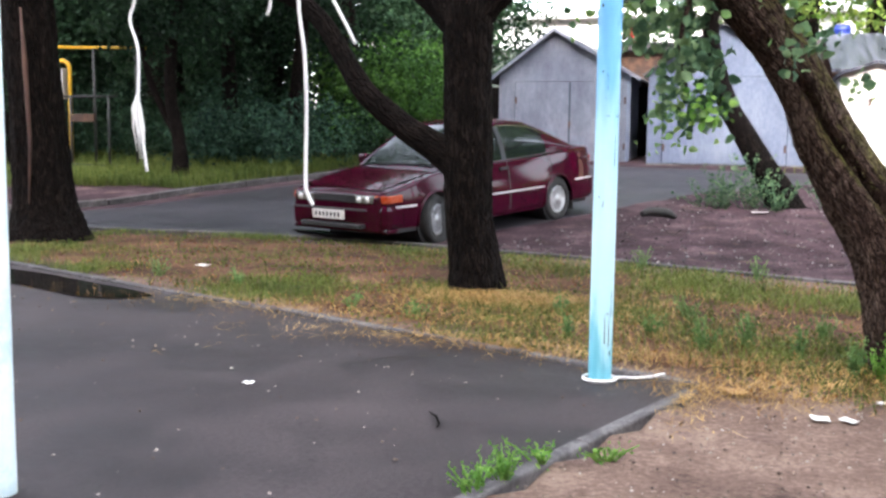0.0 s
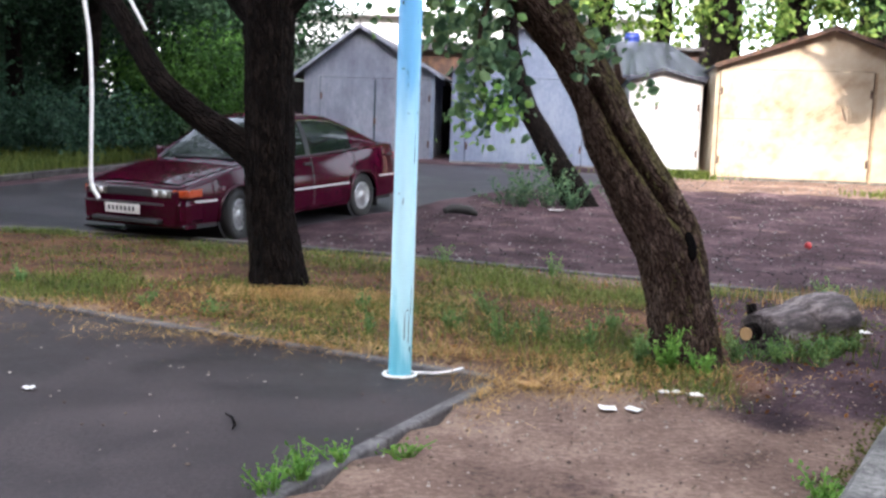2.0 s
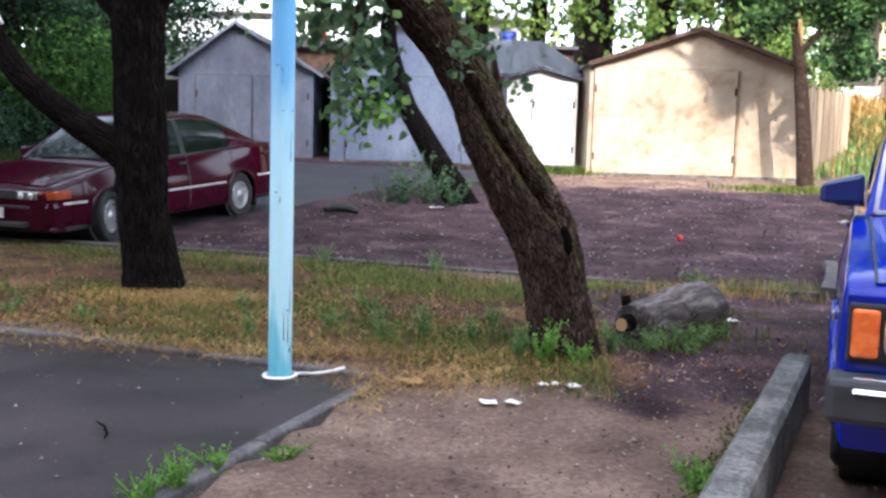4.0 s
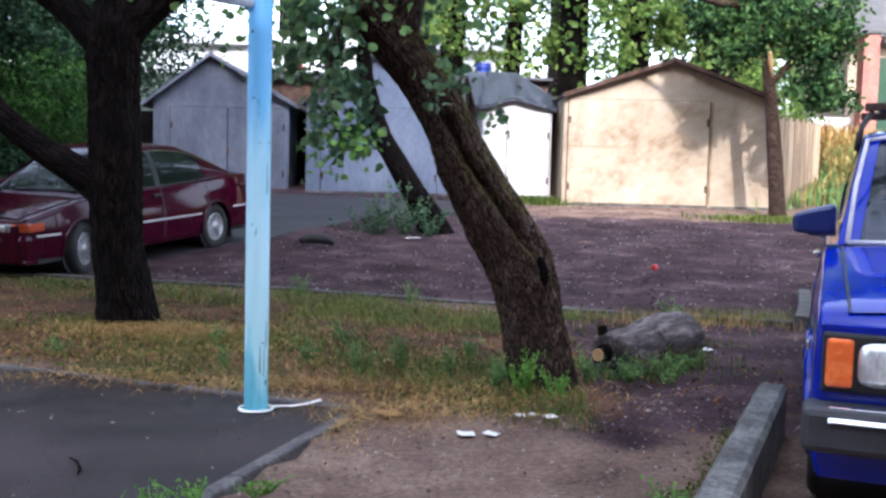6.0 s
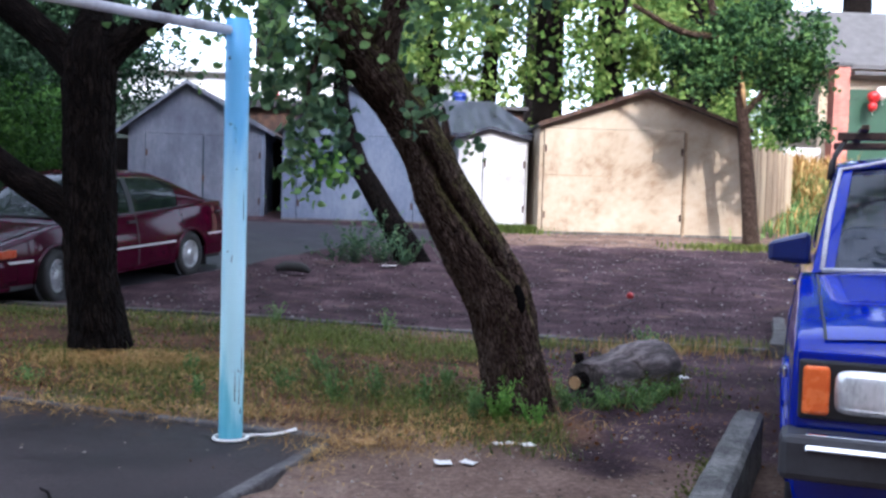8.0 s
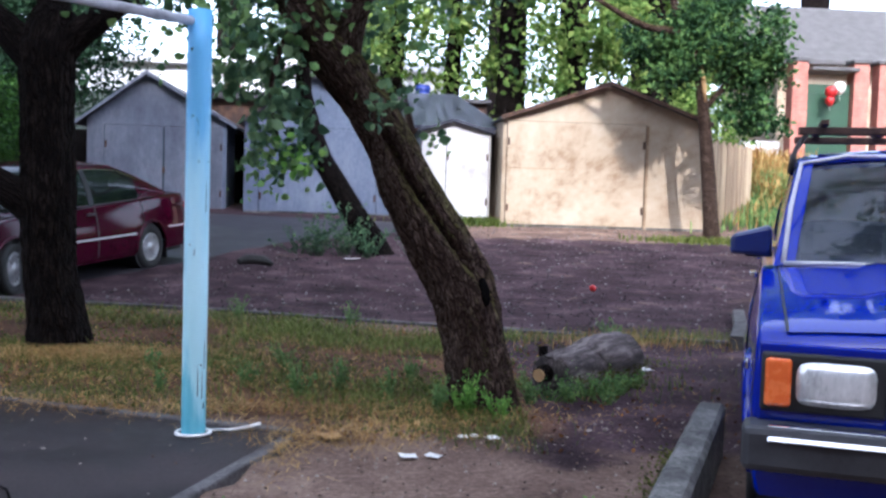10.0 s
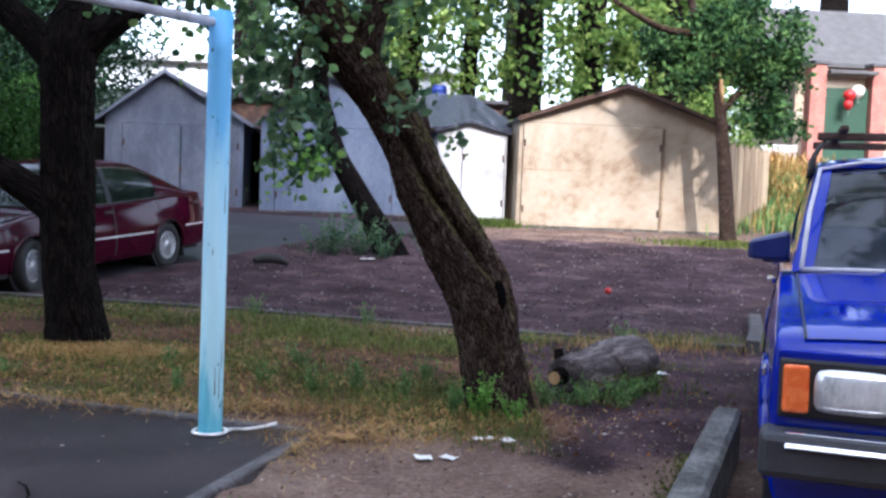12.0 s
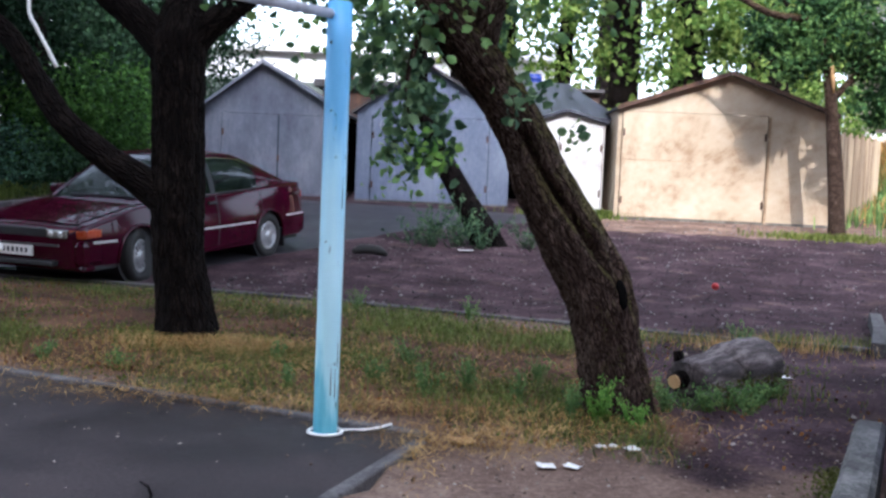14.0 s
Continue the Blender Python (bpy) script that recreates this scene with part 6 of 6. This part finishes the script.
def pebbles(nm, label, xs, ys, n, s, mt, seed, keep=None):
    r = np.random.default_rng(seed)
    x, y = r.uniform(*xs, n), r.uniform(*ys, n)
    if keep is not None:
        k = keep(x, y)
        x, y = x[k], y[k]
    n = len(x)
    base = np.array([(1, 0, 0), (0, 1, 0), (-1, 0, 0), (0, -1, 0), (0, 0, 0.7), (0, 0, -0.5)], float)
    sz = s * r.uniform(0.4, 1.6, n) ** 1.5
    V = base[None] * sz[:, None, None] * r.uniform(0.6, 1.3, (n, 6, 1))
    a = r.uniform(0, 6.28, n)
    c_, s_ = np.cos(a)[:, None], np.sin(a)[:, None]
    X = V[..., 0] * c_ - V[..., 1] * s_ + x[:, None]
    Y = V[..., 0] * s_ + V[..., 1] * c_ + y[:, None]
    Z = V[..., 2] + zg(x, y)[:, None] + 0.012
    VV = np.stack([X, Y, Z], -1).reshape(-1, 3)
    f = np.array([(0, 1, 4), (1, 2, 4), (2, 3, 4), (3, 0, 4), (1, 0, 5), (2, 1, 5), (3, 2, 5), (0, 3, 5)])
    F = (np.arange(n)[:, None, None] * 6 + f[None]).reshape(-1, 3)
    ob = from_arrays(nm, VV, F, mt)
    return tagged(ob, label, "stones", kind="stuff")


M_peb = mat("pebble", [(0.03, 0.023, 0.023), (0.07, 0.058, 0.058), (0.2, 0.18, 0.175)], rough=0.8, per=0.5, island=True, bump=0)
M_clod = mat("clod_dark", [(0.012, 0.008, 0.009), (0.03, 0.02, 0.021), (0.06, 0.042, 0.043)], rough=0.9, per=0.5, island=True, bump=0)
M_clodb = mat("clod_brown", [(0.05, 0.032, 0.024), (0.11, 0.075, 0.055), (0.2, 0.14, 0.105)], rough=0.9, per=0.5, island=True, bump=0)
M_fleck = mat("fleck", [(0.08, 0.055, 0.038), (0.16, 0.125, 0.095), (0.32, 0.28, 0.24)], rough=0.8, per=0.5, island=True, bump=0)
yard = lambda x, y: (y > np.interp(x, FKX, FKY, right=8.8) + 0.1) & (x > -3.2 + (y - 11) * 0.35)
pebbles("gravel", "loose stones in the dark gravel yard", (-4, 8), (9, 20.4), 5200, 0.012, M_peb, 81, yard)
path = lambda x, y: (x > -0.2 - (5.1 - y) * 0.33) & (y < 5.3 + x * 0.1)
pebbles("gravel", "small stones and chips on the earth path", (-1.4, 2.0), (2.2, 6.0), 1500, 0.0055, M_fleck, 82, path)
courtk = lambda x, y: (x < -0.42 - (5.1 - y) * 0.33) & (y < 4.98 - (x + 0.3) * 0.377)
pebbles("litter_flecks", "tiny pale flecks scattered on the asphalt court", (-7, 0), (2.4, 8), 700, 0.006, M_fleck, 83, courtk)
pebbles("soil_clods", "crumbs of damp dark earth in the yard", (-3, 6), (8.8, 17), 2500, 0.011, M_clod, 85, yard)
pebbles("soil_clods", "crumbs of brown earth on the path", (-1.0, 2.0), (2.4, 6.4), 1500, 0.006, M_clodb, 86, path)
pebbles("gravel", "small stones by the concrete beam", (1.0, 3.6), (5.2, 8.6), 380, 0.009, M_fleck, 84)

# puddle by the court's kerb
bm = bmesh.new()
ring_ = [bm.verts.new((-5.75 + 1.25 * math.cos(t) * (1 + 0.12 * math.sin(3 * t)) * 0.936 + 0.28 * math.sin(t) * 0.35, 6.72 - 1.25 * math.cos(t) * 0.353 + 0.28 * math.sin(t) * (1 + 0.2 * math.cos(2 * t)), 0.018)) for t in np.linspace(0, 2 * math.pi, 40, endpoint=False)]
bm.faces.new(ring_)
tagged(link("water", bm, M_puddle), "shallow dark puddle at the court's kerb", "puddle", kind="structure")


# ---- far left: gas pipe, frame ----
gp = thing("gas_pipe", "yellow painted gas pipe rising from the ground", "gas pipe", Matrix.Translation((-14.45, 17.9, 0.42)))
tube("riser", [(0, 0, -0.1), (0, 0, 2.2), (-0.03, 0, 2.3), (-0.15, 0, 2.36), (-0.5, 0, 2.36)], 0.045, M_yellow, gp, 12)
tube("overhead_pipe", [(-0.4, 0.1, 2.66), (1.85, 0.1, 2.60)], 0.03, M_yellow, gp, 10)
for s in (0.55, 1.6):
    tube("support", [(s, 0.1, -0.1), (s, 0.1, 2.62)], 0.03, M_black, gp, 8)
small("valve_box", gp, -0.55, -0.1, -0.1, 0.1, 1.55, 2.2, M_white, 0.02, "white cabinet with a red band")
small("band", gp, -0.53, -0.12, -0.11, -0.101, 1.58, 1.75, M_red, 0.0, "red band")
fr = thing("carpet_rack", "dark rusty pipe rack under the trees", "pipe rack", Matrix.Translation((-14.2, 17.6, 0.43)))
for x in (0, 0.95):
    tube("post", [(x, 0, -0.1), (x, 0, 1.6)], 0.03, M_black, fr, 8)
for z in (1.58, 0.15):
    tube("rail", [(-0.2, 0, z), (1.15, 0, z)], 0.026, M_black, fr, 8)
small("seat_board", fr, 0.0, 0.6, -0.03, 0.03, 1.05, 1.22, M_rust, 0.01)


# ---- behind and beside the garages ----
# An added black sheet paints the shade seen between the garages.
tagged(link("gap_shade", bx(-7.4, 2.9, 24.2, 24.3, 0.3, 2.5), M_shade), "near-black sheet standing in for the shade behind the garages", "wall", kind="structure")


def plank_fence():
    f_ = thing("fence", "weathered cream plank fence beside the garage", "fence", pose(7.12, 20.75, 0.5, 0, 0, 52))
    for i in range(22):
        b = part("plank", bx(i * 0.14, i * 0.14 + 0.13, -0.012 + 0.004 * (i % 3), 0.012 + 0.004 * (i % 3), 0, 2.05 + 0.05 * math.sin(i * 2.1), 0.004), M_fence, f_)
    part("rail", bx(0, 3.0, 0.026, 0.07, 1.6, 1.68), M_fence, f_)
    return f_


M_fence = mat("fence_wood", [(0.16, 0.11, 0.07), (0.3, 0.22, 0.14), (0.42, 0.33, 0.22)], rough=0.85, scale=3, fine=30, bump=0.4, stretch=(1, 1, 0.15), per=0.2)
plank_fence()


def house():
    h = thing("house", "brick house with pink pillars, green gate and slate roof", "house", Matrix.Translation((13.6, 31.8, 2.3)))
    part("wall", bx(0.9, 9, 3.4, 9, -1, 4.0), M_cream, h)
    bm = bmesh.new()
    rows = [[bm.verts.new((x, y, z)) for x in (-0.5, 10)] for y, z in ((2.6, 3.9), (6.2, 6.4), (9.8, 3.9))]
    for a, b in zip(rows, rows[1:]):
        bm.faces.new((a[0], a[1], b[1], b[0]))
    g = bmesh.ops.extrude_face_region(bm, geom=bm.faces[:])
    bmesh.ops.translate(bm, verts=[v for v in g["geom"] if isinstance(v, bmesh.types.BMVert)], vec=(0, 0, 0.15))
    bmesh.ops.recalc_face_normals(bm, faces=bm.faces)
    part("roof", bm, M_slate, h)
    for x in (0.0, 2.05, 2.9):
        p = part("pillar", bx(x, x + 0.5, 0, 0.5, -1, 3.6, 0.02), M_pink, h, "pink brick pillar")
        part("cap", bx(x - 0.06, x + 0.56, -0.06, 0.56, 3.6, 3.72, 0.02), M_slate, p)
        for k in range(14):
            part("brick_course", bx(x - 0.008, x + 0.508, -0.008, 0.508, 0.03 + k * 0.25, 0.22 + k * 0.25, 0.006), M_pink, p)
    ga_ = part("gate", bx(0.55, 2.0, 0.18, 0.24, -0.4, 2.9, 0.01), M_green, h, "green sheet-metal gate")
    for k in range(3):
        part("gate_bar", bx(0.55, 2.0, 0.15, 0.18, 0.2 + k * 1.2, 0.26 + k * 1.2), M_green, ga_)
    part("porch_roof", bx(0.5, 2.1, -0.3, 1.0, 3.3, 3.42, 0.02), M_slate, h)
    part("white_wall", bx(-1.4, -0.1, 0.6, 0.8, -1.2, 1.0), M_white, h)
    return h


house()


def balloon(label, x, y, z, r_, mt):
    t = thing("balloon", label, "balloon", Matrix.Translation((x, y, z)))
    prof = [(0.001, -1.15), (0.12, -1.1), (0.5, -0.85), (0.85, -0.4), (1.0, 0.1), (0.92, 0.5), (0.6, 0.85), (0.25, 0.98), (0.001, 1.0)]
    bm = lathe(bmesh.new(), [(a * r_, b * r_) for a, b in prof], 20)
    bm.transform(Matrix.Rotation(math.pi / 2, 4, "X"))
    part("skin", bm, mt, t, smooth=True)
    tube("string", [(0, 0, -r_), (0.02, 0, -r_ * 2)], 0.006, M_paper, t, 5)
    return t


balloon("red balloon hanging at the gate", 14.75, 31.5, 4.9, 0.2, M_red)
balloon("white balloon hanging at the gate", 15.05, 31.55, 5.05, 0.2, M_paper)
balloon("red balloon hanging at the gate", 14.7, 31.45, 4.6, 0.15, M_red)


def barrel(label, x, y, z, mt):
    t = thing("barrel", label, "barrel", Matrix.Translation((x, y, z)) @ Matrix.Scale(0.72, 4))
    bm = lathe(bmesh.new(), [(0.001, 0), (0.25, 0), (0.27, 0.1), (0.285, 0.12), (0.27, 0.14), (0.27, 0.34), (0.285, 0.36), (0.27, 0.38), (0.25, 0.5), (0.001, 0.5)], 20)
    bm.transform(Matrix.Rotation(math.pi / 2, 4, "X"))
    part("drum", bm, mt, t, smooth=True)
    tube("lid_ring", [(0.25 * math.cos(a), 0.25 * math.sin(a), 0.5) for a in np.linspace(0, 6.2832, 17)], 0.015, mt, t, 6)
    return t


barrel("red plastic barrel on the boards behind the garages", -3.35, 24.6, 3.55, M_red)
barrel("blue plastic barrel on the boards behind the garages", 1.35, 26.9, 3.75, M_bluep)
shed = thing("shed", "low dark shed roof behind the garages", "shed", Matrix.Translation((-3.9, 24.4, 0.8)))
part("wall", bx(0, 4.5, 0.2, 3.6, -0.3, 2.55), M_rust, shed)
part("roof", bx(-0.2, 4.7, 0.0, 3.8, 2.56, 2.75, 0.02), M_roof, shed)
lean_to = thing("shed", "dark wet sheet roof with painted sheen, sloping down behind the white garage", "shed", Matrix.Translation((0.95, 26.6, 0.8)))
part("wall", bx(0, 2.1, 0.0, 2.0, -0.3, 2.85), M_rust, lean_to)
bm = bmesh.new()
q = [bm.verts.new(c) for c in ((-0.05, -0.2, 3.0), (1.25, -0.2, 3.0), (2.0, -4.9, 1.85), (0.0, -4.9, 1.85))]
bm.faces.new(q)
g_ = bmesh.ops.extrude_face_region(bm, geom=bm.faces[:])
bmesh.ops.translate(bm, verts=[v for v in g_["geom"] if isinstance(v, bmesh.types.BMVert)], vec=(0, 0, 0.06))
bmesh.ops.recalc_face_normals(bm, faces=bm.faces)
part("roof", bm, M_roofwet, lean_to)
part("flat_roof", bx(-0.1, 2.2, -0.2, 2.2, 2.86, 2.95, 0.01), M_roof, lean_to)


# ---- moss on the leaning trunk, bare wood on the young tree ----
def moss_on(tree_ob, line, rads, th, spread, n, seed, size):
    r = np.random.default_rng(seed)
    o = np.array(line[0])
    L = np.array(line) - o
    u = r.uniform(0, len(L) - 1.001, n)
    i = u.astype(int)
    f_ = (u - i)[:, None]
    c = L[i] * (1 - f_) + L[i + 1] * f_
    R = np.array(rads)[i] * (1 - f_[:, 0]) + np.array(rads)[i + 1] * f_[:, 0]
    a = np.radians(th + r.normal(0, spread, n))
    p = c + np.stack([-np.sin(a) * R, np.cos(a) * R, np.zeros(n)], 1) * 1.0
    ob = leaf_mesh("moss", p, size, M_moss, tree_ob, r=r, aspect=0.9)
    ob.location = Vector(o) - tree_ob.location


M_splitwood = mat("split_wood", [(0.03, 0.013, 0.009), (0.065, 0.03, 0.02), (0.11, 0.06, 0.042)], rough=0.85, scale=9, fine=40, bump=0.6, stretch=(1, 1, 0.15))
lean_tree = [o for o in scene.objects if o.get("label", "").startswith("leaning gnarled")][0]
moss_on(lean_tree, LEAN[4:9], [0.175, 0.155, 0.138, 0.13, 0.135], 262, 26, 3200, 91, 0.010)
moss_on(lean_tree, LEAN[1:4], [0.19, 0.175, 0.175], 225, 30, 900, 92, 0.009)
young = [o for o in scene.objects if o.get("label", "").startswith("young tree")][0]
stub = tube("broken_stub", [(-0.28, -0.12, 2.75), (-0.32, -0.125, 3.05), (-0.38, -0.11, 3.45)], [0.015, 0.05, 0.02], M_wood, young, 10, 0.1, label="pale bare wood where a limb broke off")
big = [o for o in scene.objects if o.get("label", "").startswith("massive dark")][0]
tube("bark_split", [(0.12, -0.46, 0.6), (0.09, -0.375, 1.3), (0.02, -0.335, 2.2), (-0.02, -0.33, 2.8)], [0.008, 0.02, 0.028, 0.01], M_splitwood, big, 8, 0.2, label="reddish-brown split in the bark")


def hollow(parent, x, y, z):
    """Knot hole: a near-black ball paints the shade inside it."""
    o = Vector(parent.location)
    c = Vector((x, y, z)) - o
    bm = bmesh.new()
    bmesh.ops.create_uvsphere(bm, u_segments=16, v_segments=10, radius=1.0, matrix=Matrix.Translation(c) @ Matrix.Rotation(radians(-38), 4, "Z") @ Matrix.Rotation(radians(-14), 4, "Y") @ Matrix.Diagonal((0.034, 0.03, 0.085, 1)))
    part("knot_shade", bm, M_shade, parent, "near-black ball for the shade inside the knot hole", smooth=True)


hollow(lean_tree, 0.715, 5.655, 0.70)
bm = bmesh.new()
ring_ = [bm.verts.new((-5.1 + 0.75 * math.cos(t) * (1 + 0.15 * math.sin(3 * t)), 11.42 + 0.16 * math.sin(t) * (1 + 0.2 * math.cos(2 * t)) - 0.05 * math.cos(t), zgf(-5.1, 11.5) + 0.045)) for t in np.linspace(0, 2 * math.pi, 36, endpoint=False)]
bm.faces.new(ring_)
tagged(link("water", bm, M_puddle), "thin puddle on the lane before the car", "puddle", kind="structure")


def beam_moss():
    r = np.random.default_rng(95)
    n = 2600
    s = r.uniform(0.1, 2.4, n)
    d = np.abs(r.normal(0, 0.07, n)) + 0.07
    x = 1.79 - s * math.sin(radians(24)) - d * math.cos(radians(24))
    y = 4.85 - s * math.cos(radians(24)) + d * math.sin(radians(24))
    ob = leaf_mesh("moss", np.stack([x, y, 0.01 + r.uniform(0, 0.03, n)], 1), 0.018, M_mossg, r=r)
    tagged(ob, "olive moss and tiny weeds along the beam's foot", "moss")


M_mossg = leafmat("moss_green", [(0.05, 0.06, 0.015), (0.09, 0.10, 0.025), (0.15, 0.16, 0.04)], scale=2)
beam_moss()
for i, (x, y, h, n) in enumerate([(1.30, 5.98, 0.13, 60), (1.43, 6.05, 0.17, 70), (1.55, 6.14, 0.15, 60), (1.68, 6.28, 0.16, 70), (1.18, 6.0, 0.1, 30), (1.86, 6.5, 0.14, 50), (1.52, 5.98, 0.1, 40)]):
    weed("dull green weed against the log", x, y, h, n * 2, M_weed, 400 + i, 0.07, 8, 0.024)
for i, (x, y, h, n) in enumerate([(0.98, 3.5, 0.12, 50), (1.02, 3.62, 0.09, 40)]):
    weed("fresh green weed growing beside the concrete beam", x, y, h, n * 2, M_fresh, 420 + i, 0.04, 6, 0.025)


def bright_spray():
    """The yellow-green twig tip on the leaning tree, its sunlight put into the leaf colour, and paler sprays."""
    r = np.random.default_rng(97)
    o = np.array(lean_tree.location)
    C = np.array((-0.33, 5.42, 1.42)) - o + r.normal(0, 1, (46, 3)) * np.array((0.07, 0.05, 0.05))
    leaf_mesh("young_leaves", C, 0.048, M_fresh, lean_tree, aspect=0.75, r=r)
    C = np.array((-0.5, 5.45, 1.36)) - o + r.normal(0, 1, (60, 3)) * np.array((0.09, 0.05, 0.09))
    leaf_mesh("leaf_spray", C, 0.05, M_weed, lean_tree, aspect=0.7, r=r)
    C = np.array((-0.75, 5.5, 2.2)) - o + r.normal(0, 1, (210, 3)) * np.array((0.24, 0.15, 0.2))
    leaf_mesh("leaf_spray", C, 0.068, M_weed, lean_tree, aspect=0.75, r=r)
    C = np.array((0.12, 5.5, 2.35)) - o + r.normal(0, 1, (230, 3)) * np.array((0.3, 0.15, 0.2))
    leaf_mesh("leaf_spray", C, 0.068, M_weed, lean_tree, aspect=0.7, r=r)


bright_spray()
